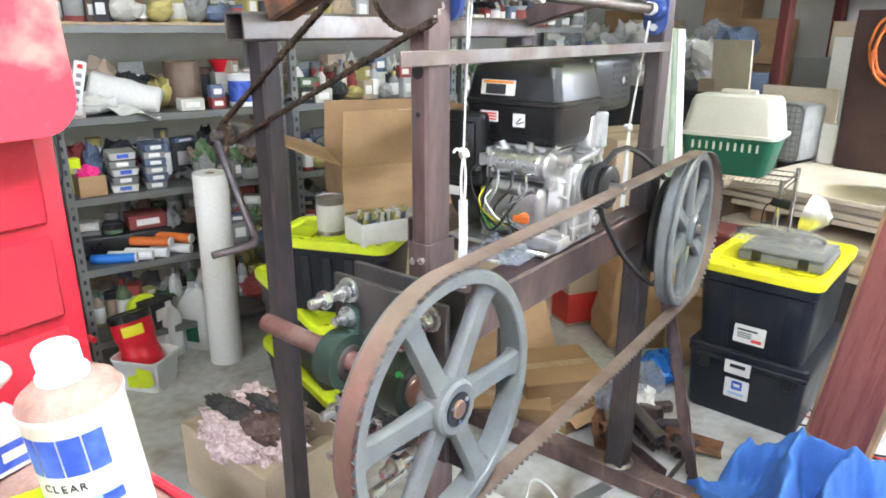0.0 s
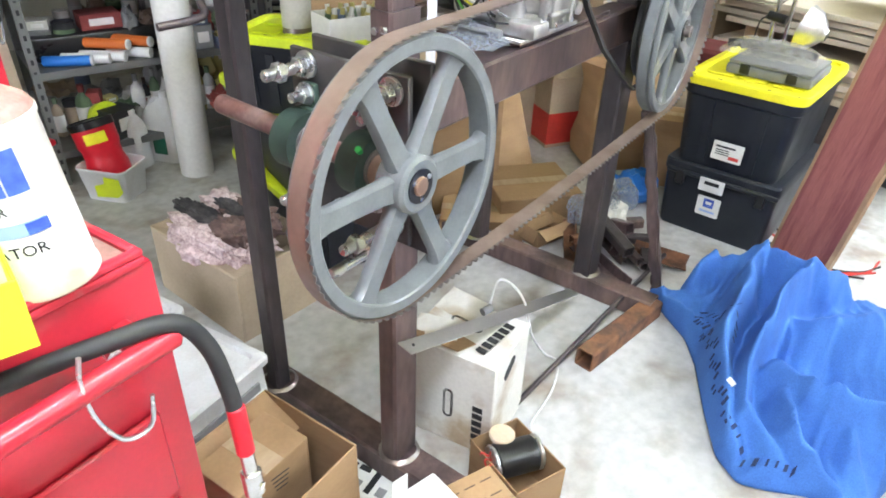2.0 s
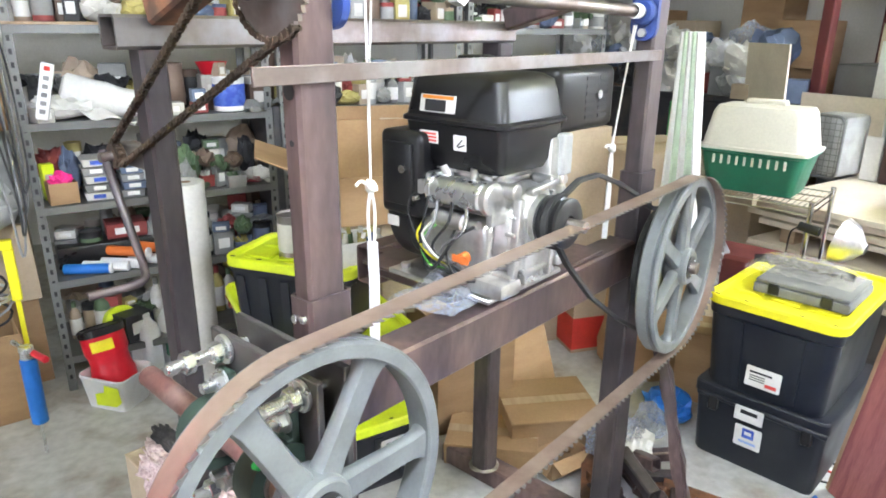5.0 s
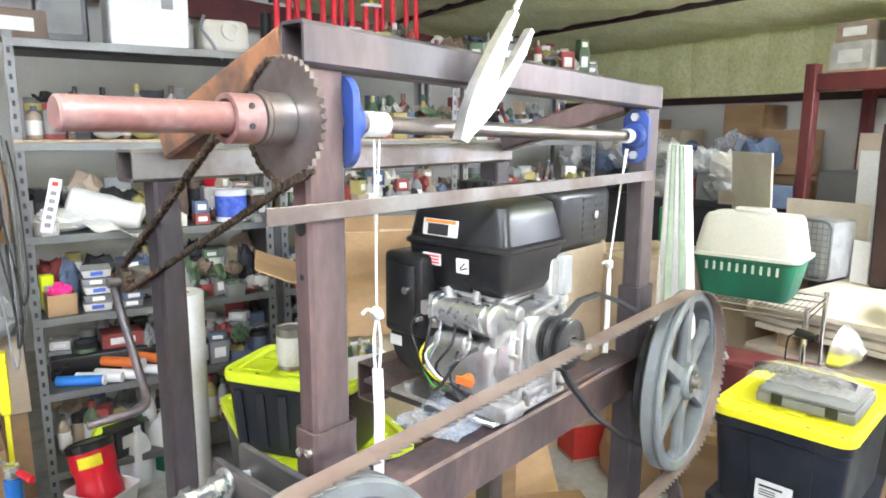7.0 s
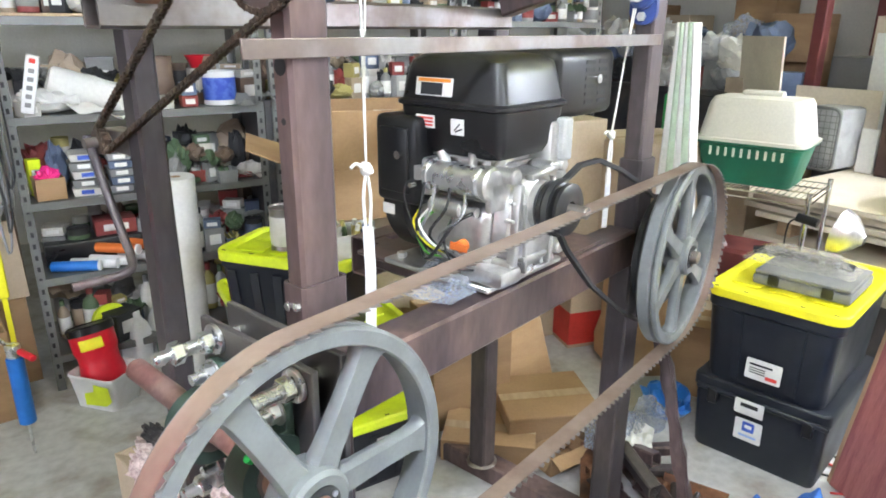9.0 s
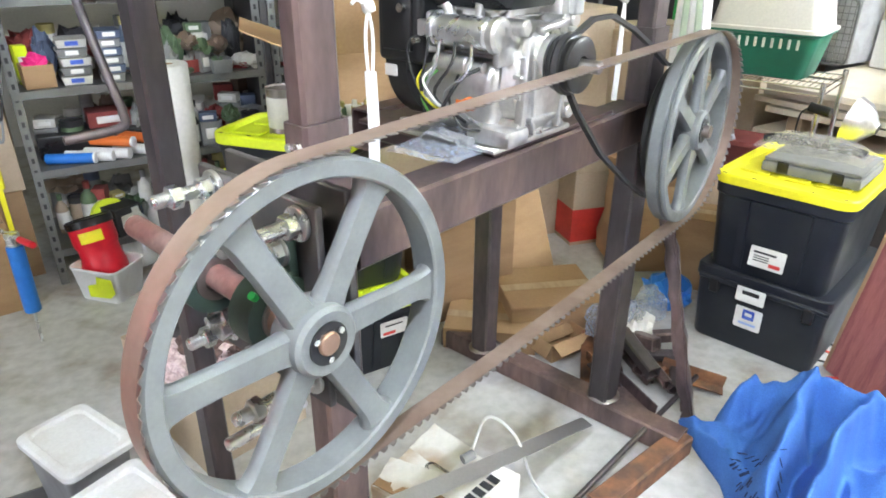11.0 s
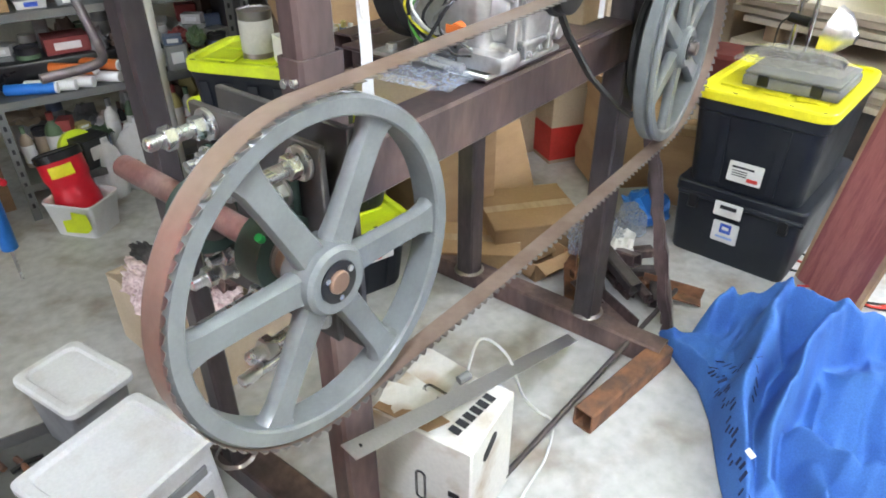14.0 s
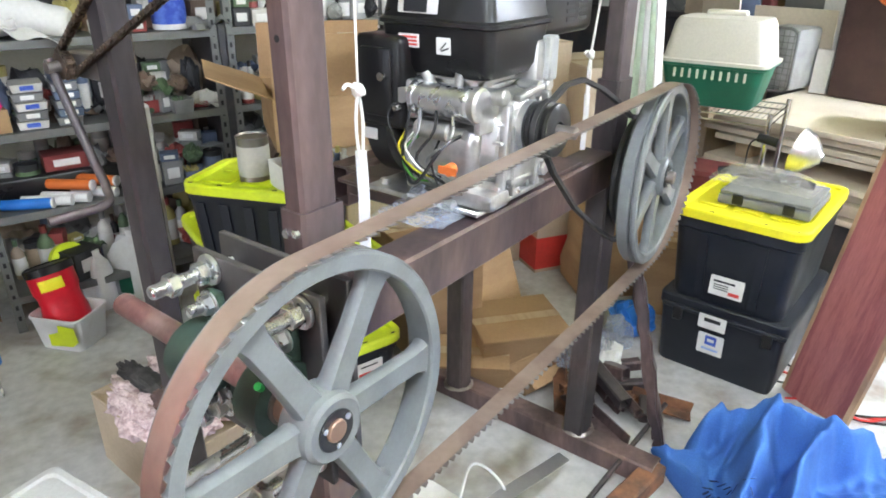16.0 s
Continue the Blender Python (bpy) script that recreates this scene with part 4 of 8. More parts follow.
for p, q, r in (((0.02, 0.0, 0.20), (0.01, 0.03, 0.27), 0.012), ((0.03, -0.09, 0.22), (0.06, -0.11, 0.30), 0.010), ((0.16, -0.12, 0.19), (0.20, -0.125, 0.32), 0.012), ((0.02, -0.04, 0.19), (0.01, -0.055, 0.275), 0.010)):
    cyl(bm, p, q, r, 12)
box(bm, 0.165, 0.205, -0.14, -0.06, 0.20, 0.33, 0.012, 2)
part("bracket", bm, ALU, eng, "aluminium tank bracket")
bm = bm_new()
box(bm, 0.19, 0.225, -0.155, -0.128, 0.245, 0.335, 0.004)
part("throttle_plate", bm, MIX[9], eng, "pale blue throttle bracket")
bm = bm_new()
lathe(bm, [(0.018, 0.170), (0.052, 0.170), (0.054, 0.173), (0.054, 0.182), (0.042, 0.187), (0.054, 0.192), (0.054, 0.203), (0.042, 0.208), (0.054, 0.213), (0.054, 0.220), (0.050, 0.223), (0.018, 0.223), (0.018, 0.170)], 36, pose(0.118, 0, 0.165, 90, 0, 0))
pul = part("drive_pulley", bm, BLACK_PLASTIC, eng, "black two-groove drive pulley")
bm = bm_new()
cyl(bm, (0.118, -0.15, 0.165), (0.118, -0.262, 0.165), 0.0128, 18, bev=0.002)
part("crankshaft", bm, STEEL_RAW, pul)
bm = bm_new()
box(bm, 0.255, 0.52, -0.09, 0.16, 0.315, 0.468, 0.022, 3)
muf = part("muffler_guard", bm, BLACK_PLASTIC, eng, "black slotted muffler guard")
for r in range(6):
    for c in range(2):
        bm = bm_new()
        box(bm, 0.375 + c * 0.06, 0.415 + c * 0.06, -0.0915, -0.089, 0.345 + r * 0.018, 0.354 + r * 0.018)
        part("slot", bm, INK, muf)
bm = bm_new()
cyl(bm, (0.43, -0.089, 0.40), (0.43, -0.098, 0.40), 0.011, 14)
part("outlet", bm, CHROME, muf)
bm = bm_new()
sweep(bm, [(0.29, -0.04, 0.315), (0.285, -0.06, 0.25), (0.26, -0.07, 0.21), (0.22, -0.06, 0.18)], 0.026, 14)
part("exhaust_elbow", bm, BLACK_PLASTIC, eng)
bm = bm_new()
box(bm, -0.03, 0.25, -0.13, 0.17, -0.0, 0.012, 0.003)
for x, y in ((0.0, -0.11), (0.22, -0.11), (0.0, 0.14), (0.22, 0.14)):
    hexnut(bm, (x, y, 0.012), (x, y, 0.024), 0.012)
part("base", bm, ALU, eng)
bm = bm_new()
box(bm, -0.025, 0.05, -0.16, -0.05, 0.012, 0.05, 0.012, 2)
part("foot", bm, ALU, eng)
bm = bm_new()
cyl(bm, (-0.03, -0.07, 0.095), (-0.05, -0.07, 0.093), 0.013, 16, bev=0.002)
box(bm, -0.052, -0.05, -0.092, -0.048, 0.086, 0.102, 0.0)
part("oil_dipstick", bm, ORANGE, eng, "orange oil filler plug")
for k, (material, pts) in enumerate((
        (GREEN_WIRE, [(-0.02, 0.02, 0.15), (-0.045, 0.05, 0.11), (-0.04, 0.03, 0.06), (-0.02, 0.0, 0.05)]),
        (YELLOW_WIRE, [(-0.02, 0.06, 0.15), (-0.05, 0.055, 0.12), (-0.045, 0.02, 0.08), (-0.02, -0.02, 0.06)]),
        (RUBBER, [(-0.02, -0.08, 0.16), (-0.055, -0.06, 0.14), (-0.06, -0.01, 0.07), (-0.045, 0.03, 0.05), (-0.02, 0.07, 0.08)]),
        (RUBBER, [(-0.01, 0.05, 0.23), (-0.045, 0.085, 0.19), (-0.04, 0.07, 0.12), (-0.03, 0.03, 0.05)]),
        (RUBBER, [(-0.01, -0.02, 0.14), (-0.05, -0.03, 0.10), (-0.05, -0.06, 0.05), (-0.02, -0.09, 0.04)]),
        (ROPE, [(-0.015, 0.04, 0.15), (-0.06, 0.03, 0.13), (-0.055, 0.0, 0.09), (-0.03, -0.02, 0.07)]))):
    bm = bm_new()
    sweep(bm, pts, 0.0028 if k != 2 else 0.004, 6, 6)
    part("wire", bm, material, eng)
lab = plate("label", 0.036, 0.024, LABEL_WHITE, eng, on_face(-0.024, 0.155, 0.13, 0), "white specification label")

belt = thing("drive_belt", SAW, "slack black rubber drive belt on pulley", "belt")
bm = bm_new()
yb = 0.085
ctr = Vector((0.698, yb, 1.248))
arcp = [ctr + Vector((0.056 * math.cos(a), 0, 0.056 * math.sin(a))) for a in [radians(75 + 200 * i / 12) for i in range(13)]]
farp = [Vector((W2.x + 0.158 * math.cos(a), 0.085, W2.z + 0.158 * math.sin(a))) for a in [radians(-100 + 190 * i / 14) for i in range(15)]]
ribbon_pts = arcp + [Vector((0.74, yb, 1.145)), Vector((0.86, yb, 1.03)), Vector((1.0, yb, 0.93)), Vector((1.13, 0.085, 0.852))] + farp + [Vector((1.15, 0.085, 1.19)), Vector((1.05, yb, 1.245)), Vector((0.95, yb, 1.29)), Vector((0.85, yb, 1.325)), Vector((0.77, yb, 1.325))] + arcp[:1]
ribbon(bm, ribbon_pts, 0.013, 0.009, (0, 1, 0))
part("belt", bm, RUBBER, belt)

# clear bag of parts on the beam
bag = thing("parts_bag", SAW @ pose(0.575, 0.262, 1.0845, 0, 0, 8), "clear plastic bag of dark hardware lying on the beam", "bag")
bm = bm_new()
bmesh.ops.create_grid(bm, x_segments=26, y_segments=16, size=0.5)
for v in bm.verts:
    x, y = v.co.x, v.co.y
    h = 0.030 * max(0, 1 - (2 * x) ** 4) * max(0, 1 - (2 * y) ** 4)
    v.co = Vector((x * 0.27, y * 0.165, h * (0.6 + 0.9 * abs(noise.noise(Vector((x * 7, y * 7, 3)))))))
    v.co += noise.noise_vector(v.co * 16) * 0.010
    v.co.z = max(0.001, v.co.z)
part("film", bm, FILM, bag, "crumpled clear film")
for k in range(7):
    bm = bm_new()
    x, y = -0.075 + 0.025 * k, 0.012 * math.sin(k * 2.1)
    cyl(bm, (x - 0.01, y - 0.042, 0.0135), (x + 0.012, y + 0.042, 0.0145), 0.0115, 14, bev=0.002)
    part("fitting", bm, GREY_PLASTIC if k % 3 else PLATE, bag, "grey tubular fitting")

# ---- things on the floor and round the saw ----
def W(x, y, z=0.0, rz=0.0, rx=0.0, ry=0.0):
    return pose(x, y, z, rx, ry, rz)


def carton(m, w, d, h, material, label, flaps=(60, 60, 60, 60), t=0.005, group="", name="cardboard_box", closed=False):
    """A carton with four walls and a floor; flaps hinge outwards by so many degrees (None: torn off)."""
    ob = thing(name, m, label, "box", group)
    for x0, x1, y0, y1 in ((-w / 2, w / 2, -d / 2, -d / 2 + t), (-w / 2, w / 2, d / 2 - t, d / 2), (-w / 2, -w / 2 + t, -d / 2 + t, d / 2 - t), (w / 2 - t, w / 2, -d / 2 + t, d / 2 - t)):
        bm = bm_new()
        box(bm, x0, x1, y0, y1, 0, h, 0.0015)
        for v in bm.verts:
            k = max(0.0, v.co.z / h)
            v.co.x += 0.010 * k * noise.noise(Vector((v.co.y * 5, v.co.z * 4, w * 9)))
            v.co.y += 0.010 * k * noise.noise(Vector((v.co.x * 5, v.co.z * 4, d * 9)))
        part("wall", bm, material, ob)
    bm = bm_new()
    box(bm, -w / 2 + t, w / 2 - t, -d / 2 + t, d / 2 - t, 0.001, t)
    part("bottom", bm, material, ob)
    if closed:
        bm = bm_new()
        box(bm, -w / 2, w / 2, -d / 2, -0.001, h, h + t, 0.001)
        part("flap", bm, material, ob)
        bm = bm_new()
        box(bm, -w / 2, w / 2, 0.001, d / 2, h, h + t, 0.001)
        part("flap", bm, material, ob)
        bm = bm_new()
        box(bm, -w / 2 - 0.0006, w / 2 + 0.0006, -0.025, 0.025, h + t, h + t + 0.0008)
        part("tape", bm, WOOD, ob, "brown packing tape")
        return ob
    for k, (lean, length, ax) in enumerate(zip(flaps, (w, w, d, d), ((0, -d / 2, 0), (0, d / 2, 180), (-w / 2, 0, -90), (w / 2, 0, 90)))):
        if lean is None:
            continue
        depth = min(w, d) / 2
        bm = bm_new()
        bmesh.ops.create_grid(bm, x_segments=6, y_segments=4, size=0.5)
        for v in bm.verts:
            v.co = Vector((v.co.x * length * 0.985, v.co.y * depth - depth / 2, 0.006 * noise.noise(v.co * 4 + Vector((k, w, d)))))
        r = bmesh.ops.extrude_face_region(bm, geom=list(bm.faces))
        for v in [e for e in r["geom"] if isinstance(e, bmesh.types.BMVert)]:
            v.co.z += t * 0.8
        part("flap", bm, material, ob, m=pose(ax[0], ax[1], h, 0, 0, ax[2]) @ pose(0, 0, 0, lean, 0, 0))
    return ob


def tote(m, w, d, h, lid_mat, label, lid_label, ribs=5, lid=True):
    """A ribbed storage tote; front edge along its own x, depth along y."""
    ob = thing("storage_tote", m, label, "tote", "storage totes")
    bm = bm_new()
    secs = []
    for z, k in ((0.0, 0.86), (0.02, 0.88), (h * 0.78, 0.95), (h * 0.8, 0.975), (h - 0.03, 0.98)):
        secs.append([(a * k, d / 2 + b * k, z) for a, b in rrect(w, d, 0.05, 4)])
    loft(bm, secs)
    part("body", bm, BLACK_TOTE, ob)
    for sgn in (0, 1):
        for i in range(ribs):
            f = (i + 0.5) / ribs - 0.5
            bm = bm_new()
            y0, y1 = (d * 0.5 * (1 - 0.955), d * 0.5 * (1 - 0.885)) if sgn == 0 else (d * 0.5 * (1 + 0.885), d * 0.5 * (1 + 0.955))
            ya, yb = (y0 - 0.004, y1 - 0.004) if sgn == 0 else (y1 + 0.004, y0 + 0.004)
            loft(bm, [[(f * w * 0.84 + s * 0.016, yb + e, 0.025) for s, e in ((-1, 0), (1, 0), (1, 0.012 if sgn == 0 else -0.012), (-1, 0.012 if sgn == 0 else -0.012))],
                      [(f * w * 0.9 + s * 0.016, ya + e, h * 0.77) for s, e in ((-1, 0), (1, 0), (1, 0.012 if sgn == 0 else -0.012), (-1, 0.012 if sgn == 0 else -0.012))]])
            part("rib", bm, BLACK_TOTE, ob)
    if lid:
        bm = bm_new()

        def lp(k, z):
            return [(a, d / 2 + b, z) for a, b in rrect(w - k, d - k, max(0.012, 0.055 - k / 2), 4)]

        loft(bm, [lp(0.0, h - 0.035), lp(-0.006, h - 0.034), lp(-0.006, h - 0.006), lp(0.004, h), lp(0.05, h), lp(0.062, h - 0.012), lp(0.10, h - 0.012)])
        ld = part("lid", bm, lid_mat, ob, lid_label)
        for fx in (-0.28, 0.0, 0.28):
            for fy in (0.30, 0.70):
                bm = bm_new()
                box(bm, w * fx - w * 0.11, w * fx + w * 0.11, d * fy - d * 0.13, d * fy + d * 0.13, h - 0.0125, h - 0.004, 0.003)
                part("raised_panel", bm, lid_mat, ld)
        for fx in (-0.42, -0.2, 0.2, 0.42):
            bm = bm_new()
            box(bm, w * fx - 0.008, w * fx + 0.008, 0.010, 0.017, h - 0.0005, h + 0.0008)
            part("slot", bm, INK, ld)
    return ob


def front_m(x, z, y=0.0, lean=0.0):
    """A pose on a face that looks to -y."""
    return pose(x, y, z, 90 + lean, 0, 0)


# stack of black totes with yellow lids behind the saw
t1 = tote(W(-0.160, 2.340, 0.0, 37), 0.53, 0.77, 0.305, YELLOW_GREEN, "large black storage tote with lime-yellow lid on the floor", "lime-yellow snap lid", 4)
t2 = tote(W(-0.226, 2.405, 0.305, 33.5), 0.54, 0.77, 0.295, YELLOW_GREEN, "black storage tote with lime-yellow lid in a stack", "lime-yellow snap lid", 4)
t3 = tote(W(-0.435, 2.387, 0.600, -14.5), 0.485, 0.315, 0.285, YELLOW_GREEN, "small black tote with yellow lid carrying paint can", "lime-yellow snap lid")
lab = plate("label", 0.11, 0.06, LABEL_WHITE, t1, front_m(0.12, 0.19, 0.016), "white product label")
plate("print", 0.05, 0.012, INK_RED, lab, pose(-0.02, -0.018, 0.0013), t=0.0004)
plate("print", 0.07, 0.006, INK, lab, pose(0, 0.012, 0.0013), t=0.0004)

# right-hand stack
TOTE_R = W(1.275, 2.645, 0, -39.7)
lowbox = thing("plastic_chest", TOTE_R, "scuffed black plastic storage trunk under a tote", "trunk")
bm = bm_new()
loft(bm, [[(a * k - 0.012, 0.31 + b * k, z) for a, b in rrect(0.49, 0.64, 0.03, 3)] for z, k in ((0, 0.90), (0.015, 0.92), (0.27, 0.97), (0.275, 1.0), (0.315, 1.0), (0.322, 0.98))])
part("body", bm, BLACK_TOTE, lowbox)
bm = bm_new()
box(bm, -0.235, 0.235, -0.028, -0.014, 0.272, 0.292, 0.004)
part("hinge_bar", bm, BLACK_TOTE, lowbox)
for x in (-0.17, 0.17):
    bm = bm_new()
    box(bm, x - 0.018, x + 0.018, -0.030, -0.005, 0.225, 0.285, 0.004)
    part("latch", bm, BLACK_PLASTIC, lowbox)
lab = plate("label", 0.105, 0.060, LABEL_WHITE, lowbox, front_m(-0.03, 0.260, -0.0285), "white label with black print")
plate("print", 0.062, 0.016, INK, lab, pose(0, 0.008, 0.0013), t=0.0004)
lab = plate("label", 0.100, 0.092, LABEL_WHITE, lowbox, front_m(-0.03, 0.150, 0.000, 3), "white label with blue square emblem")
plate("emblem", 0.044, 0.042, INK_BLUE, lab, pose(0, 0.016, 0.0013), t=0.0004)
plate("print", 0.064, 0.010, INK_PALE, lab, pose(0, -0.024, 0.0013), t=0.0004)
plate("emblem_mark", 0.026, 0.014, LABEL_WHITE, lab, pose(0, 0.017, 0.0018), t=0.0004)
t4 = tote(TOTE_R @ pose(-0.012, -0.035, 0.322), 0.475, 0.66, 0.378, YELLOW, "large black tote with bright yellow lid on a trunk", "bright yellow snap lid", 2)
lab = plate("label", 0.125, 0.078, LABEL_WHITE, t4, front_m(0.005, 0.095, 0.018, -4), "white product label with red strip")
plate("print", 0.040, 0.014, INK_RED, lab, pose(0.03, -0.022, 0.0013), t=0.0004)
plate("print", 0.080, 0.008, INK, lab, pose(-0.01, 0.018, 0.0013), t=0.0004)
for k in range(3):
    plate("print", 0.055, 0.004, INK, lab, pose(-0.02, 0.004 - 0.009 * k, 0.0013), t=0.0004)
case = thing("tool_case", TOTE_R @ pose(0.02, 0.17, 0.6965, 0, 0, 0), "flat dark grey plastic tool case on tote lid", "case")
bm = bm_new()
box(bm, -0.155, 0.175, -0.07, 0.23, 0, 0.040, 0.010, 2)
part("shell", bm, GREY_PLASTIC, case)
bm = bm_new()
box(bm, -0.150, 0.170, -0.065, 0.225, 0.042, 0.056, 0.006, 2)
part("cover", bm, MIX[3], case, "dusty grey cover")
for x in (-0.08, 0.10):
    bm = bm_new()
    box(bm, x - 0.02, x + 0.02, -0.075, -0.069, 0.008, 0.048, 0.003)
    part("catch", bm, BLACK_PLASTIC, case)
bagb = thing("tool_bag", TOTE_R @ pose(-0.02, 0.29, 0.754), "dark tools in clear plastic bag on tool case", "bag")
for i in range(5):
    bm = bm_new()
    x = -0.10 + 0.05 * i
    sweep(bm, [(x - 0.08, -0.02 + 0.01 * i, 0.018), (x, 0.0, 0.028), (x + 0.07, 0.02 - 0.006 * i, 0.018)], 0.017, 8)
    part("tool", bm, BLACK_PLASTIC, bagb)
bm = bm_new()
bmesh.ops.create_grid(bm, x_segments=24, y_segments=14, size=0.5)
for v in bm.verts:
    x, y = v.co.x, v.co.y
    hh = 0.055 * max(0, 1 - (2 * x) ** 4) * max(0, 1 - (2 * y) ** 2)
    v.co = Vector((x * 0.38, y * 0.22, 0.004 + hh)) + noise.noise_vector(Vector((x * 14, y * 9, 1))) * 0.008
    v.co.z = max(0.002, v.co.z)
part("film", bm, FILM_DARK, bagb)

# cedar slab leaning
sl_a, sl_b, sl_w = Vector((1.552, 2.552, 0.15)), Vector((1.553, 2.404, 0.90)), Vector((0.112, -0.217, 0))
up = (sl_b - sl_a).normalized()
foot = sl_a - up * (0.15 / up.z)
across = (sl_w - up * sl_w.dot(up)).normalized()
nrm = across.cross(up)
slabm = Matrix((( *[across[0], nrm[0], up[0]], foot[0]), (*[across[1], nrm[1], up[1]], foot[1]), (*[across[2], nrm[2], up[2]], foot[2] + 0.018), (0, 0, 0, 1)))
plank = thing("cedar_slab", slabm, "live-edge red cedar plank leaning with its foot behind a blanket", "plank")
bm = bm_new()
secs_in, secs_l, secs_r = [], [], []
for i in range(25):
    z = 1.30 * i / 24
    l0, r0 = 0.008 * noise.noise(Vector((0, 0, z * 3))), 0.252 + 0.010 * noise.noise(Vector((5, 0, z * 3)))
    secs_in.append([(l0 + 0.012, 0, z), (r0 - 0.012, 0, z), (r0 - 0.012, 0.036, z), (l0 + 0.012, 0.036, z)])
    secs_l.append([(l0 - 0.004, 0.004, z), (l0 + 0.012, 0.0005, z), (l0 + 0.012, 0.0355, z), (l0 - 0.004, 0.03, z)])
    secs_r.append([(r0 - 0.012, 0.0005, z), (r0 + 0.004, 0.004, z), (r0 + 0.004, 0.03, z), (r0 - 0.012, 0.0355, z)])
loft(bm, secs_in)
part("heartwood", bm, WOOD_RED, plank)
for s in (secs_l, secs_r):
    bm = bm_new()
    loft(bm, s)
    part("live_edge", bm, WOOD_BARK, plank, "pale rough sapwood edge")

# blue blanket heaped on the floor
blanket = thing("blanket", W(1.30, 1.75, 0), "crumpled bright blue fleece blanket heaped on the floor", "blanket")
EDGE = [(0.901, 2.234), (0.922, 2.093), (0.961, 1.942), (0.955, 1.805), (0.915, 1.592), (0.891, 1.409), (0.919, 1.317), (0.982, 1.297), (1.107, 1.276), (1.137, 1.211),
        (1.157, 1.154), (1.247, 1.245), (1.40, 1.36), (1.62, 1.34), (1.80, 1.55), (1.83, 1.85), (1.70, 2.10), (1.55, 2.22), (1.36, 2.27), (1.15, 2.29), (1.03, 2.22), (0.975, 2.14), (0.93, 2.20)]
# folds: half width, then places along the crest
FOLDS = [
    (0.050, (1.062, 2.174, 0.16), (1.124, 2.216, 0.21), (1.188, 2.160, 0.18), (1.15, 2.05, 0.17)),
    (0.080, (1.221, 2.153, 0.25), (1.313, 2.075, 0.29), (1.415, 2.022, 0.27), (1.512, 2.057, 0.20)),
    (0.050, (1.243, 2.133, 0.28), (1.074, 1.895, 0.25), (0.985, 1.720, 0.20), (0.935, 1.567, 0.13), (0.930, 1.401, 0.07)),
    (0.048, (1.381, 2.045, 0.28), (1.200, 1.853, 0.30), (1.060, 1.673, 0.26), (0.995, 1.574, 0.19), (0.97, 1.49, 0.12)),
    (0.17, (1.300, 1.746, 0.25), (1.420, 1.717, 0.28), (1.62, 1.80, 0.26)),
    (0.055, (1.076, 1.580, 0.21), (1.130, 1.480, 0.24), (1.25, 1.40, 0.24), (1.42, 1.43, 0.20)),
    (0.045, (1.075, 1.500, 0.17), (1.060, 1.387, 0.17), (1.095, 1.301, 0.13), (1.151, 1.185, 0.04)),
    (0.040, (0.985, 1.481, 0.13), (1.000, 1.370, 0.09), (1.060, 1.290, 0.05)),
    (0.042, (1.22, 1.40, 0.18), (1.205, 1.30, 0.12), (1.215, 1.25, 0.05)),
    (0.040, (0.903, 2.214, 0.025), (0.953, 2.054, 0.06), (0.993, 1.863, 0.12)),
]
MID = Vector((1.30, 1.75, 0))


def edge_r(a):
    """Distance from the middle of the heap to its rim in the direction a (degrees)."""
    d = Vector((math.cos(radians(a)), math.sin(radians(a)), 0))
    best = 0.3
    for (x0, y0), (x1, y1) in zip(EDGE, EDGE[1:] + EDGE[:1]):
        px, py, ex, ey = x0 - MID.x, y0 - MID.y, x1 - x0, y1 - y0
        den = d.x * ey - d.y * ex
        if abs(den) < 1e-9:
            continue
        r, f = (px * ey - py * ex) / den, (px * d.y - py * d.x) / den
        if r > 0 and -1e-6 <= f <= 1 + 1e-6:
            best = max(best, r)
    return best


def fold_height(x, y, half, crest):
    best = 0.0
    for (ax, ay, az), (bx_, by_, bz) in zip(crest, crest[1:]):
        ex, ey = bx_ - ax, by_ - ay
        f = min(1, max(0, ((x - ax) * ex + (y - ay) * ey) / (ex * ex + ey * ey)))
        d = math.hypot(x - ax - ex * f, y - ay - ey * f) / half
        best = max(best, (az + (bz - az) * f) * (0.22 + 0.78 / (1 + 1.9 * d * d + 0.9 * d ** 4)) / (1 + 0.03 * d * d))
    return best


RADII = [edge_r(a * 0.5) for a in range(720)]
RADII = [sum(RADII[(i + k) % 720] for k in range(-3, 4)) / 7 for i in range(720)]


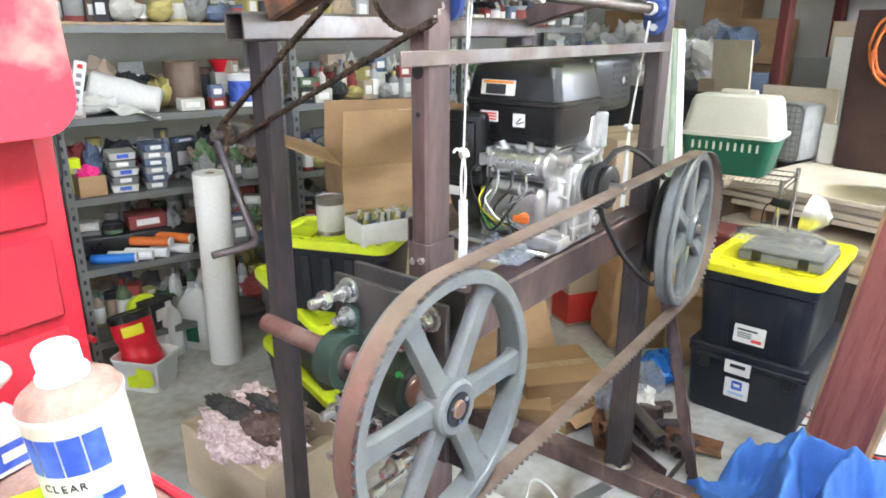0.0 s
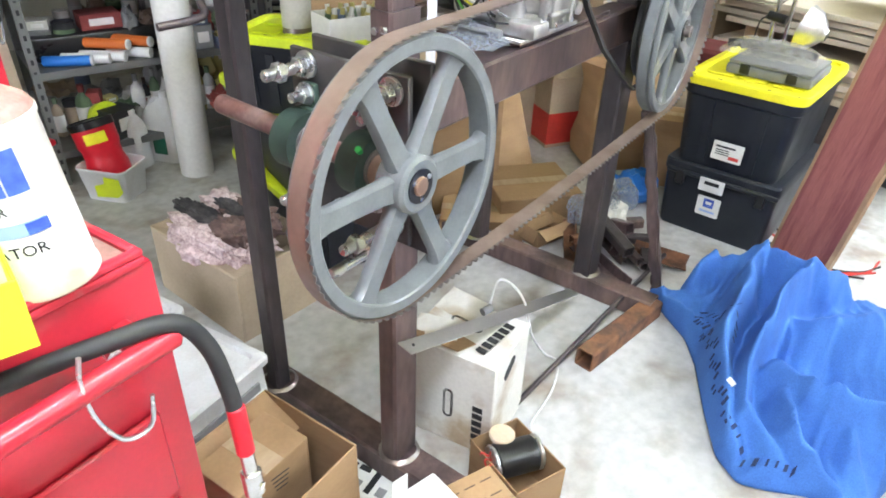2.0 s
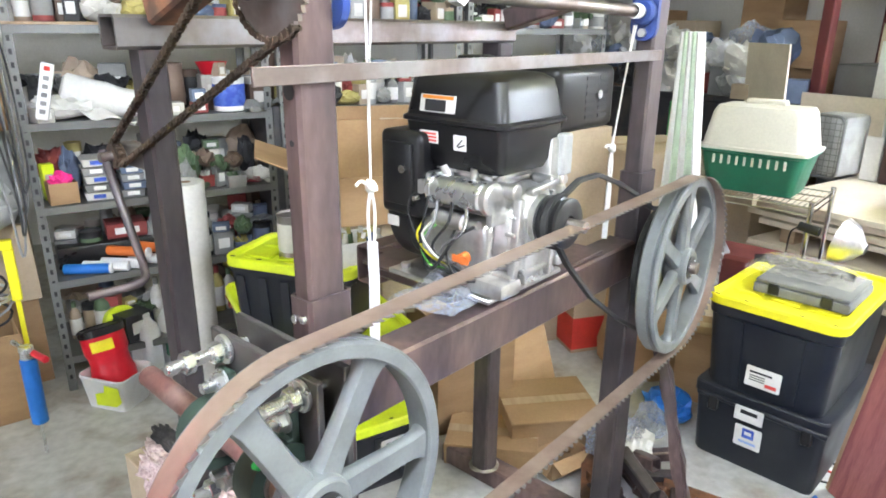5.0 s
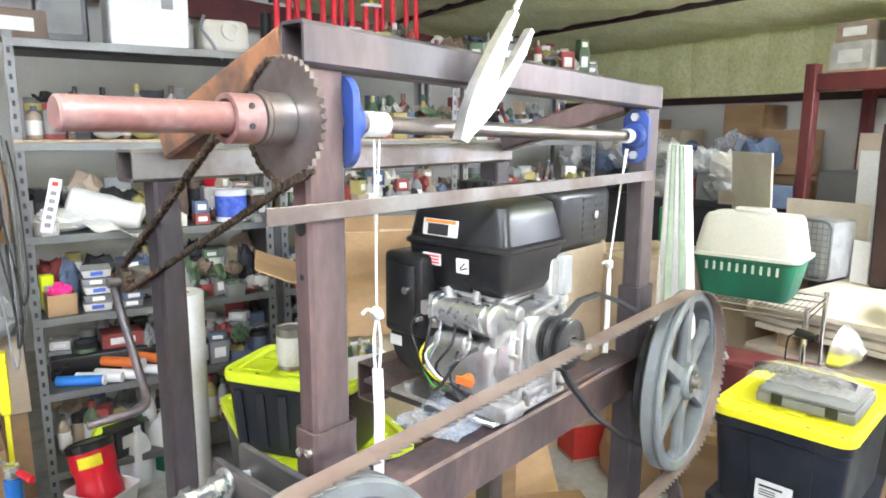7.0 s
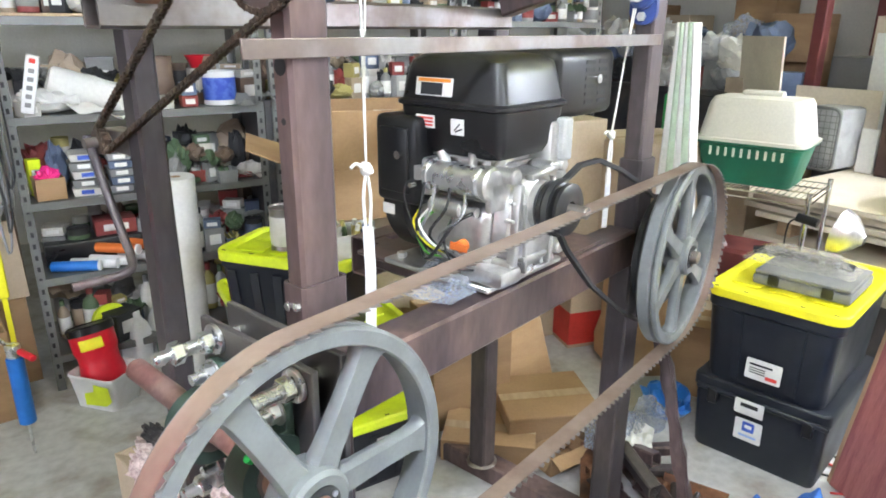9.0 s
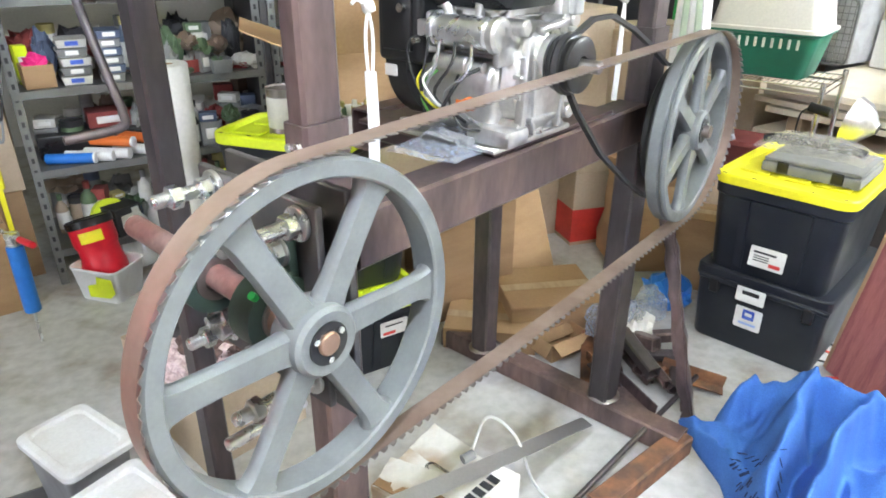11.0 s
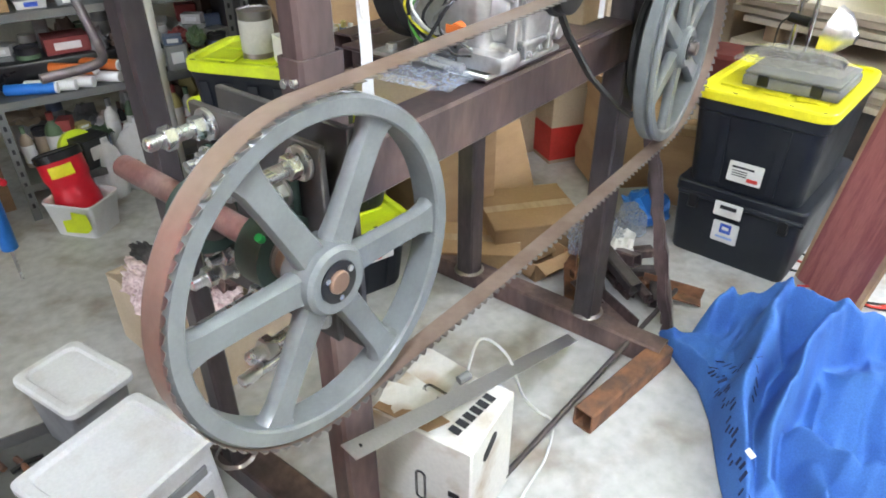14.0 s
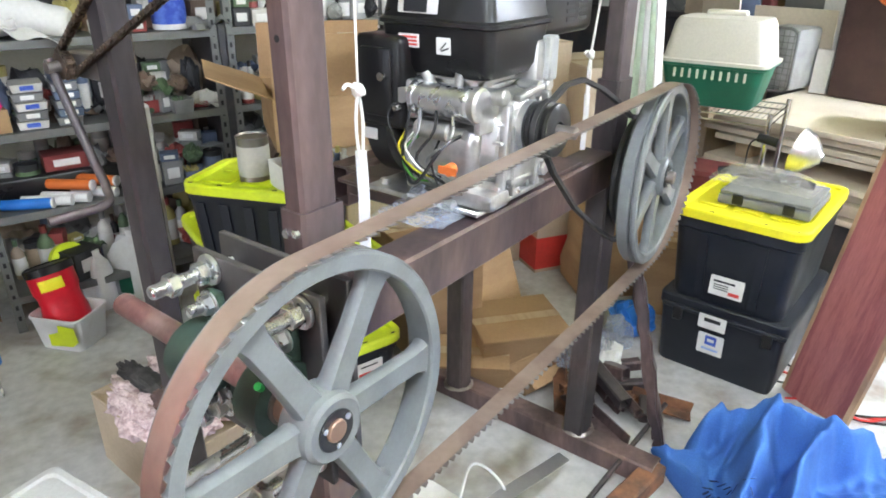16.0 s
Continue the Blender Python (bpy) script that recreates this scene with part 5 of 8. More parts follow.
def blanket_at(a, q):
    """A place on the heap at the angle a (degrees) and share q of the way to its rim."""
    rim = RADII[int(round(a * 2)) % 720]
    r = rim * q
    x, y = MID.x + r * math.cos(radians(a)), MID.y + r * math.sin(radians(a))
    wx, wy = x + 0.030 * noise.noise(Vector((x * 7, y * 7, 2))), y + 0.030 * noise.noise(Vector((x * 7, y * 7, 9)))
    total = 0.0
    for half, *crest in FOLDS:
        total += fold_height(wx, wy, half, crest) ** 7
    hh = total ** (1 / 7)
    along, across = 0.6 * wx + 0.8 * wy, 0.8 * wx - 0.6 * wy
    n1, n2 = noise.noise(Vector((across * 11, along * 2.2, 4.0))), noise.noise(Vector((across * 24 + along * 5, along * 5, 17.0)))
    calm = min(1.0, math.hypot(x - 1.42, y - 1.78) / 0.30)
    hh += (0.040 * (0.22 - math.sqrt(n1 * n1 + 0.002)) + 0.030 * (0.22 - math.sqrt(n2 * n2 + 0.002))) * (0.25 + 0.75 * calm) - 0.004
    rim_d = (1 - q) * rim
    drop = min(1.0, rim_d / 0.040)
    hh = 0.016 + max(0.0, hh) * (drop * (2 - drop)) ** 0.8
    return Vector((x - MID.x, y - MID.y, hh))


NA, NQ = 360, 130
bm = bm_new()
rows = []
for j in range(NQ + 1):
    q = (j / NQ) ** 0.75
    rows.append([bm.verts.new(blanket_at(360 * i / NA, q)) for i in range(NA)] if j else [bm.verts.new(blanket_at(0, 0))])
for i in range(NA):
    bm.faces.new((rows[0][0], rows[1][i], rows[1][(i + 1) % NA]))
for a, b in zip(rows[1:], rows[2:]):
    for i in range(NA):
        bm.faces.new((a[i], b[i], b[(i + 1) % NA], a[(i + 1) % NA]))
hem = [bm.verts.new(v.co * 0.985 - Vector((0, 0, v.co.z * 0.985 - 0.002))) for v in rows[-1]]
for i in range(NA):
    bm.faces.new((rows[-1][i], hem[i], hem[(i + 1) % NA], rows[-1][(i + 1) % NA]))
part("fleece", bm, BLUE_CLOTH, blanket, sharp=80)
# printed characters along the border stand as bars
rnd = random.Random(11)
for k in range(46):
    a, q = 150 + k * 2.6, 0.945 + 0.012 * math.sin(k * 1.3)
    if k >= 36:
        a, q = 140 + (k - 36) * 4.6, 0.78 + 0.02 * math.sin(k)
    p0, p1, p2 = blanket_at(a, q), blanket_at(a + 1.5, q), blanket_at(a, q - 0.05)
    ex, ey = (p1 - p0).normalized(), (p2 - p0).normalized()
    ez = ex.cross(ey).normalized()
    if ez.z < 0:
        ez = -ez
    bm = bm_new()
    w0, h0 = (p1 - p0).length * rnd.uniform(0.45, 1.0), rnd.uniform(0.020, 0.036)
    c = p0 + ez * 0.004
    vs = [bm.verts.new(c + ex * s * w0 / 2 + ey * t * h0) for s, t in ((-0.8, 0), (0.7, 0.08), (0.8, 1), (-0.7, 0.92))]
    f = bm.faces.new(vs)
    r = bmesh.ops.extrude_face_region(bm, geom=[f])
    for v in [e for e in r["geom"] if isinstance(e, bmesh.types.BMVert)]:
        v.co += ez * 0.002
    part("print_bar", bm, CLOTH_PRINT, blanket)
p0 = blanket_at(209, 0.865)
bm = bm_new()
box(bm, -0.008, 0.008, -0.013, 0.013, 0, 0.004, 0.001, 1, Matrix.Translation(p0 + Vector((-0.004, 0, 0.012))) @ pose(0, 0, 0, 20, -35, 15))
part("care_tag", bm, LABEL_WHITE, blanket, "small white care tag")

# white branded carton, steel strip, cable, motor
bx = thing("white_carton", W(0.180, 1.555, 0, -28), "tall stained white printed carton under the saw", "box")
bm = bm_new()
box(bm, -0.135, 0.135, -0.115, 0.115, 0, 0.332, 0.004)
bm.verts.ensure_lookup_table()
for v in bm.verts:
    if v.co.z > 0.3:
        v.co.z += 0.016 * noise.noise(v.co * 7)
part("shell", bm, CARD_WHITE, bx)
for k in range(6):
    plate("print_bar", 0.019, 0.030, INK, bx, pose(0.085, -0.015, 0.3432, 0, 0, 80) @ pose(-0.065 + 0.026 * k, 0, 0), t=0.0006)
    plate("print_bar", 0.019, 0.030, INK, bx, pose(0.09, -0.1153, 0.10, 90, 0, 0) @ pose(0, 0, 0, 0, 0, -90) @ pose(-0.065 + 0.026 * k, 0, 0), t=0.0006)
for m in (pose(0.0, -0.1162, 0.15, 90, 0, 0), pose(-0.01, 0.0, 0.343, 0, 0, 80)):
    bm = bm_new()
    for r0 in (0.0, 0.008):
        pts = [(a, b, 0.0005) for a, b in rrect(0.028 - r0, 0.10 - r0, 0.0135 - r0 / 2, 5)]
        sweep(bm, [*pts, pts[0]], 0.0012, 4, 1)
    part("emblem_outline", bm, INK, bx, m=m)
bm = bm_new()
slab(bm, rrect(0.035, 0.075, 0.016, 4), 0, 0.001)
part("hand_hole", bm, INK, bx, "dark hand hole", m=pose(0.1352, -0.02, 0.265, 0, 90, 0) @ pose(0, 0, 0, 0, 0, 30))
# flat brown patch along the front of the top
bm = bm_new()
slab(bm, [(-0.130, -0.110), (0.020, -0.112), (0.050, -0.060), (-0.020, -0.045), (-0.130, -0.050)], 0.3395, 0.3415)
part("torn_liner", bm, CARD, bx, "flat brown patch along the front of the carton top")
for k, (x, y, rz, lean) in enumerate(((-0.07, -0.06, 8, 9), (-0.06, 0.07, -12, 14))):
    bm = bm_new()
    bmesh.ops.create_grid(bm, x_segments=10, y_segments=6, size=0.5)
    for v in bm.verts:
        v.co = Vector((v.co.x * 0.13, v.co.y * 0.09, 0.006 * noise.noise(v.co * 5 + Vector((k, 0, 0))) + 0.006))
    part("torn_flap", bm, CARD_WHITE, bx, "torn white flap", m=pose(x, y, 0.339, lean, 0, rz))

strip = thing("steel_strip", Matrix.Identity(4), "long flat bare steel strip propped over a carton", "flat bar")
bm = bm_new()
a, b = Vector((0.020, 1.195, 0.562)), Vector((0.585, 2.085, 0.090))
ribbon(bm, [a, a + (b - a) * 0.5 + Vector((0, 0, -0.004)), b], 0.040, 0.003, (0.70, -0.55, -0.22))
part("bar", bm, BAR_STEEL, strip)
bm = bm_new()
cyl(bm, a + (b - a) * 0.03 + Vector((-0.001, -0.001, 0.0035)), a + (b - a) * 0.03 + Vector((0.0, 0.0, 0.001)), 0.004, 10)
part("hole", bm, INK, strip)

stub = tagged(part("steel_offcut", sqtube(bm_new(), (0.84, -0.030, 0.036), (1.27, -0.095, 0.036), 0.066, 0.072), RUST), "rusty square steel tube offcut on the floor", "steel tube")
stub.matrix_basis = SAW
stub.location.z = 0.0
rod = tagged(part("steel_rod", cyl(bm_new(), (0.40, 0.055, 0.012), (1.56, -0.015, 0.085), 0.009, 10), STEEL_DARK), "long thin dark steel rod lying on floor", "steel rod")
rod.matrix_basis = SAW
cable = thing("cable", Matrix.Identity(4), "loose white electric cable beside a carton", "cable")
bm = bm_new()
sweep(bm, [(0.23, 1.60, 0.36), (0.27, 1.72, 0.385), (0.345, 1.74, 0.31), (0.40, 1.79, 0.12), (0.455, 1.83, 0.014), (0.495, 1.79, 0.008), (0.46, 1.66, 0.008), (0.39, 1.54, 0.008), (0.36, 1.44, 0.06)], 0.0038, 8, 6)
part("cord", bm, WHITE_PLASTIC, cable)
bm = bm_new()
cyl(bm, (0.215, 1.59, 0.362), (0.24, 1.61, 0.365), 0.012, 12)
part("plug", bm, GREY_PLASTIC, cable)

mbox = carton(W(0.305, 1.285, 0, 33), 0.155, 0.20, 0.15, CARD, "small open cardboard box holding electric motor", (None, None, None, None), 0.004)
mot = thing("electric_motor", W(0.300, 1.285, 0.10, 20), "small black electric motor with silver end bells in box", "motor")
bm = bm_new()
cyl(bm, (-0.055, 0, 0.03), (0.055, 0, 0.03), 0.046, 28, bev=0.004)
part("body", bm, BLACK_PLASTIC, mot)
for s in (-1, 1):
    bm = bm_new()
    cyl(bm, (s * 0.055, 0, 0.03), (s * 0.068, 0, 0.03), 0.047, 28, bev=0.004)
    part("end_bell", bm, ZINC, mot)
bm = bm_new()
cyl(bm, (-0.02, 0.045, 0.066), (-0.02, 0.045, 0.078), 0.034, 24, bev=0.003)
part("disc", bm, CARD_PALE, mot, "tan round disc")
for y in (-0.012, 0.0, 0.012):
    bm = bm_new()
    sweep(bm, [(-0.065, y, 0.04), (-0.085, y * 2, 0.05), (-0.078, y * 3, 0.015)], 0.003, 6)
    part("lead", bm, INK_RED, mot)

# paper sheet, mailing carton and leaflet near the lower left
leaf = thing("printed_sheet", W(-0.090, 1.305, 0.002, -27), "white printed sheet with bold dark print on floor", "paper")
plate("paper", 0.20, 0.15, PAPER, leaf, pose(0, 0, 0))
for k, (x, y, w, h) in enumerate(((-0.055, 0.0, 0.020, 0.075), (-0.018, -0.02, 0.030, 0.022), (0.022, 0.0, 0.018, 0.078), (0.058, -0.02, 0.026, 0.030), (-0.02, 0.03, 0.034, 0.018))):
    plate("print_bar", w, h, GREY_PLASTIC if k % 2 else INK, leaf, pose(x, y, 0.0013), t=0.0004)
mail = thing("mailing_carton", W(0.135, 0.985, 0, 32), "brown printed mailing carton on the floor", "box")
bm = bm_new()
box(bm, -0.16, 0.16, -0.13, 0.10, 0, 0.255, 0.003)
part("shell", bm, CARD, mail)
for i in range(7):
    for j in range(5):
        plate("print", 0.030, 0.0035, BROWN, mail, pose(-0.13 + i * 0.043, -0.10 + j * 0.042, 0.2552), t=0.0003)
wb = thing("white_box", W(0.075, 0.965, 0.256, 40), "plain white paper box with taped top", "box")
bm = bm_new()
box(bm, -0.09, 0.09, -0.085, 0.085, 0, 0.05, 0.004)
part("body", bm, PAPER, wb)
plate("tape", 0.055, 0.02, INK_PALE, wb, pose(0.02, 0.02, 0.0502), t=0.0004)
bm = bm_new()
box(bm, -0.02, 0.02, 0.085, 0.088, 0.0, 0.095, 0.001)
part("tab", bm, PAPER, wb)

lowc = carton(W(-0.255, 1.065, 0, -33), 0.28, 0.24, 0.385, CARD, "open brown cardboard box beside red tool cart", (None, None, 152, None), 0.005)
inner = carton(W(-0.290, 1.060, 0.006, -33), 0.13, 0.19, 0.375, CARD, "narrow brown carton standing inside an open box", (None,) * 4, 0.004, closed=True)
for k in range(4):
    plate("print_bar", 0.05 - 0.006 * k, 0.0035, INK, inner, pose(0.0652, 0.01, 0.345 - 0.013 * k, 0, 90, 0) @ pose(0, 0, 0, 0, 0, 80), t=0.0004)

# white drawer unit, tub with lid
dr = thing("drawer_unit", W(-0.572, 1.410, 0, 61), "dusty white plastic two-drawer unit on the floor", "drawers")
bm = bm_new()
loft(bm, [[(a, b, z) for a, b in rrect(0.315 + k, 0.268 + k, 0.02, 3)] for z, k in ((0, 0.02), (0.25, 0.0), (0.255, 0.025), (0.272, 0.025), (0.280, 0.01), (0.280, -0.03), (0.268, -0.042))])
body = part("body", bm, WHITE_PLASTIC, dr)
for z in (0.035, 0.125):
    bm = bm_new()
    box(bm, -0.135, 0.135, -0.146, -0.130, z, z + 0.052, 0.004)
    d1 = part("drawer", bm, WHITE_PLASTIC, dr)
    bm = bm_new()
    box(bm, -0.125, 0.125, -0.1425, -0.1300, z + 0.052, z + 0.084, 0.003)
    part("grip_recess", bm, GREY_PLASTIC, d1, "dark grip recess over the drawer")
tb = thing("lidded_tub", W(-0.856, 1.740, 0, 60), "grey plastic tub with translucent white lid", "tub")
bm = bm_new()
loft(bm, [[(a, b, z) for a, b in rrect(0.19 * k, 0.22 * k, 0.02, 3)] for z, k in ((0, 0.86), (0.20, 0.98))])
part("body", bm, GREY_PLASTIC, tb)
bm = bm_new()
loft(bm, [[(a, b, z) for a, b in rrect(0.19 + k, 0.265 + k, 0.028, 4)] for z, k in ((0.195, 0.0), (0.197, 0.012), (0.214, 0.012), (0.220, 0.0), (0.220, -0.035), (0.211, -0.047))])
part("lid", bm, WHITE_PLASTIC, tb, "dusty translucent white lid")
tray = thing("tool_tray", W(-0.985, 1.50, 0, 35), "grey metal tray of dark hand tools on floor", "tray")
bm = bm_new()
box(bm, -0.13, 0.16, -0.10, 0.18, 0, 0.008, 0.002)
box(bm, -0.13, 0.16, -0.10, -0.094, 0.008, 0.05, 0.001)
box(bm, -0.13, 0.16, 0.174, 0.18, 0.008, 0.05, 0.001)
part("pan", bm, SHELF_STEEL, tray)
rnd = random.Random(3)
for k in range(7):
    bm = bm_new()
    x, y, a = rnd.uniform(-0.08, 0.10), rnd.uniform(-0.05, 0.13), rnd.uniform(0, 3)
    sweep(bm, [(x, y, 0.02), (x + 0.04 * math.cos(a), y + 0.04 * math.sin(a), 0.026), (x + 0.08 * math.cos(a), y + 0.08 * math.sin(a), 0.018)], 0.009, 7)
    part("tool", bm, BLACK_PLASTIC if k % 2 else RUST, tray)

# open carton of rags
carton(W(-0.640, 2.150, 0, -39), 0.50, 0.36, 0.265, CARD_PALE, "open pale cardboard box full of patterned rags", (166, None, 168, 150), 0.006)
rags = thing("rag_pile", W(-0.660, 2.130, 0.030, -39), "heap of pink, brown and charcoal patterned rags in a box", "rags")
for k, (material, x, y, z, sx, sy, sz) in enumerate(((PINK_CLOTH, 0.0, -0.02, 0.235, 0.185, 0.15, 0.10), (DARK_CLOTH, 0.07, 0.06, 0.285, 0.11, 0.085, 0.085), (GREY_CLOTH, -0.05, -0.05, 0.305, 0.145, 0.038, 0.045),
                                                     (PINK_CLOTH, 0.03, -0.12, 0.285, 0.14, 0.035, 0.045), (PINK_CLOTH, -0.09, 0.06, 0.285, 0.085, 0.07, 0.07), (DARK_CLOTH, 0.10, -0.05, 0.30, 0.075, 0.055, 0.06), (GREY_CLOTH, 0.02, 0.03, 0.325, 0.09, 0.025, 0.04))):
    bm = bm_new()
    bmesh.ops.create_icosphere(bm, subdivisions=4, radius=1)
    for v in bm.verts:
        n = v.co.normalized()
        f = 1 + 0.30 * (abs(noise.noise(n * 3.2 + Vector((k, k, 0)))) * 2 - 0.5) + 0.14 * noise.noise(n * 9 + Vector((k, 0, 0)))
        v.co = Vector((n.x * sx * 1.15 * f + x, n.y * sy * f + y, n.z * sz * 0.8 * f + z))
    part("rag", bm, material, rags, sharp=80)

# ---- cartons and scrap under and behind the saw ----
UND = "cardboard under the saw"
carton(W(0.50, 2.86, 0, 14), 0.38, 0.34, 0.15, CARD, "low brown cardboard box with sagging lid under saw", (8, 172, None, None), 0.005, UND, closed=True)
carton(W(0.28, 2.70, 0, -4), 0.36, 0.24, 0.085, CARD, "flat brown cardboard box on the floor", (None,) * 4, 0.005, UND, closed=True)
carton(W(0.10, 3.04, 0.0, 30), 0.36, 0.42, 0.50, CARD, "tall closed brown cardboard box behind the saw", (None,) * 4, 0.005, UND, closed=True)
carton(W(0.77, 3.76, 0, 22), 0.30, 0.24, 0.52, CARD_PALE, "pale carton with red printed foot behind the saw", (80, 100, 70, 90), 0.005, UND)
bm = bm_new()
box(bm, -0.1515, 0.1515, -0.1215, 0.1215, 0.02, 0.20, 0.001)
rb = part("red_band", bm, INK_RED, None)
tagged(rb, "broad red printed sleeve round a pale carton", "sleeve")
rb.matrix_basis = W(0.77, 3.76, 0, 22)
sack = thing("paper_sack", W(1.00, 3.46, 0, 12), "crumpled brown paper sack near rear post", "sack")
bm = bm_new()
loft(bm, [[(a * k, b * k, z) for a, b in rrect(0.34, 0.30, 0.05, 6)] for z, k in ((0, 0.92), (0.03, 1.0), (0.12, 1.03), (0.22, 0.98), (0.32, 1.02), (0.42, 0.94), (0.50, 0.97), (0.53, 0.90), (0.50, 0.86), (0.40, 0.84))])
crumple(bm, 0.030, 11, 2.0)
part("paper", bm, CARD, sack, sharp=22)
carton(W(0.55, 2.62, 0.0, 38), 0.19, 0.11, 0.08, CARD, "little open cardboard box by floor rail", (25, 130, 60, None), 0.004, UND)
carton(W(-0.10, 3.30, 0, 25), 0.62, 0.42, 0.86, CARD_PALE, "large plain cardboard carton standing behind the totes", (None,) * 4, 0.006, UND, closed=True)
carton(W(-0.28, 3.17, 0.867, 20), 0.52, 0.48, 0.20, CARD, "open cardboard box with spread flaps on another carton", (-76, -105, -22, -60), 0.006, UND)
carton(W(0.45, 3.95, 0, 30), 0.6, 0.5, 1.15, CARD_PALE, "tall pale carton behind the engine", (None,) * 4, 0.006, UND, closed=True)
bd = tagged(part("cardboard_sheet", box(bm_new(), -0.28, 0.28, -0.003, 0.003, 0, 0.82, 0.001), CARD_PALE), "large flat cardboard sheet leaning behind the engine", "cardboard")
bd.matrix_basis = W(0.07, 3.00, 0.47, 8, -7)
bd2 = tagged(part("cardboard_sheet", box(bm_new(), -0.15, 0.15, -0.003, 0.003, 0, 0.60, 0.001), CARD), "tan cardboard sheet leaning under the beam", "cardboard")
bd2.matrix_basis = W(0.46, 3.16, 0.01, 40, -22)

rnd = random.Random(21)
for k in range(16):
    u, v, z = rnd.uniform(1.40, 1.70), rnd.uniform(0.06, 0.34), 0.025 + 0.022 * (k // 3)
    ob = thing("scrap_tube", SAW @ pose(u, v, z, rnd.uniform(-10, 10), rnd.uniform(-14, 14), rnd.uniform(0, 180)), "rusty steel tube offcut on a scrap heap", "scrap steel", "scrap heap")
    ln, wd = rnd.uniform(0.09, 0.22), rnd.uniform(0.03, 0.05)
    part("tube", sqtube(bm_new(), (-ln / 2, 0, 0), (ln / 2, 0, 0), wd, wd), (STEEL_BROWN, STEEL_BROWN, RUST, STEEL_DARK)[k % 4], ob)
for k, (u, v, z, ln) in enumerate(((1.45, 0.32, 0.05, 0.34), (1.40, 0.17, 0.035, 0.30), (1.62, 0.02, 0.03, 0.22))):
    ob = thing("angle_iron", SAW @ pose(u, v, z, 0, -8, 30 + 40 * k), "short rusty angle iron on scrap heap", "scrap steel", "scrap heap")
    bm = bm_new()
    box(bm, -ln / 2, ln / 2, 0, 0.05, 0, 0.005, 0.001)
    box(bm, -ln / 2, ln / 2, 0, 0.005, 0.005, 0.05, 0.001)
    part("angle", bm, (RUST, STEEL_BROWN)[k % 2], ob)
pap = thing("crumpled_paper", SAW @ pose(1.62, 0.24, 0.145, 12, -20, 20), "crumpled white paper on the scrap heap", "paper")
bm = bm_new()
bmesh.ops.create_grid(bm, x_segments=12, y_segments=8, size=0.5)
for v in bm.verts:
    v.co = Vector((v.co.x * 0.17, v.co.y * 0.10, 0.03 * noise.noise(v.co * 5)))
part("sheet", bm, PAPER, pap)
for k in range(4):
    ob = thing("plastic_wrap", SAW @ pose(1.56 + 0.07 * k, 0.36 - 0.03 * k, 0.15 + 0.03 * (k % 2)), "crumpled clear plastic wrap on scrap heap", "plastic wrap", "scrap heap wrap")
    bm = bm_new()
    bmesh.ops.create_icosphere(bm, subdivisions=3, radius=0.06)
    crumple(bm, 0.035, 22, k)
    part("film", bm, FILM, ob)
# leaning rusty channel tied with wire under the far wheel
chn = thing("leaning_channel", SAW @ pose(1.45, -0.06, 0.0, -13, -2, 20), "rough rusty steel channel leaning under far wheel", "steel channel")
bm = bm_new()
box(bm, -0.022, 0.022, -0.004, 0.004, 0, 0.74, 0.002)
box(bm, -0.022, -0.016, 0.004, 0.035, 0, 0.74, 0.002)
box(bm, 0.016, 0.022, 0.004, 0.035, 0, 0.74, 0.002)
bmesh.ops.subdivide_edges(bm, edges=[e for e in bm.edges if e.calc_length() > 0.3], cuts=18, use_grid_fill=True)
crumple(bm, 0.012, 22)
part("channel", bm, STEEL_BROWN, chn)

# ---- red tool cart ----
CART = W(-0.258, 0.775, 0.018, 57)   # x along its front edge, y to its back
cart = thing("tool_cart", CART, "red enamelled tool cart with worn dusty top", "tool cart")
bm = bm_new()
box(bm, -0.66, 0.0, 0.0, 0.60, 0.12, 1.035, 0.006, 2)
part("body", bm, RED_PAINT, cart)
bm = bm_new()
box(bm, -0.665, -0.012, -0.006, 0.605, 1.035, 1.047, 0.004, 2)
box(bm, -0.665, -0.012, -0.006, 0.006, 1.047, 1.058, 0.003)
box(bm, -0.024, -0.012, 0.006, 0.31, 1.047, 1.058, 0.003)
part("top_tray", bm, RED_WORN, cart, "worn red tray with chipped rim")
bm = bm_new()
bmesh.ops.create_grid(bm, x_segments=40, y_segments=20, size=0.5)
for v in bm.verts:
    v.co = Vector((-0.33 + v.co.x * 0.63, 0.155 + v.co.y * 0.28, 1.0485 + 0.003 * abs(noise.noise(v.co * 14))))
part("dust_layer", bm, DUST, cart, "layer of rusty dust and paint flakes")
for k in range(4):
    bm = bm_new()
    z0 = 0.16 + 0.17 * k
    box(bm, -0.62, -0.045, -0.012, -0.002, z0, z0 + 0.155, 0.004)
    part("drawer", bm, RED_PAINT, cart)
bm = bm_new()
cyl(bm, (-0.70, -0.058, 0.966), (-0.028, -0.062, 0.968), 0.0145, 20, bev=0.004)
part("push_handle", bm, RED_PAINT, cart, "red tubular push handle")
bm = bm_new()
box(bm, -0.075, -0.050, -0.058, -0.002, 0.954, 0.980, 0.004)
hb = part("handle_bracket", bm, RED_PAINT, cart)
bm = bm_new()
hexnut(bm, (-0.085, -0.012, 0.955), (-0.085, -0.022, 0.953), 0.010)
part("bolt", bm, ZINC, hb)
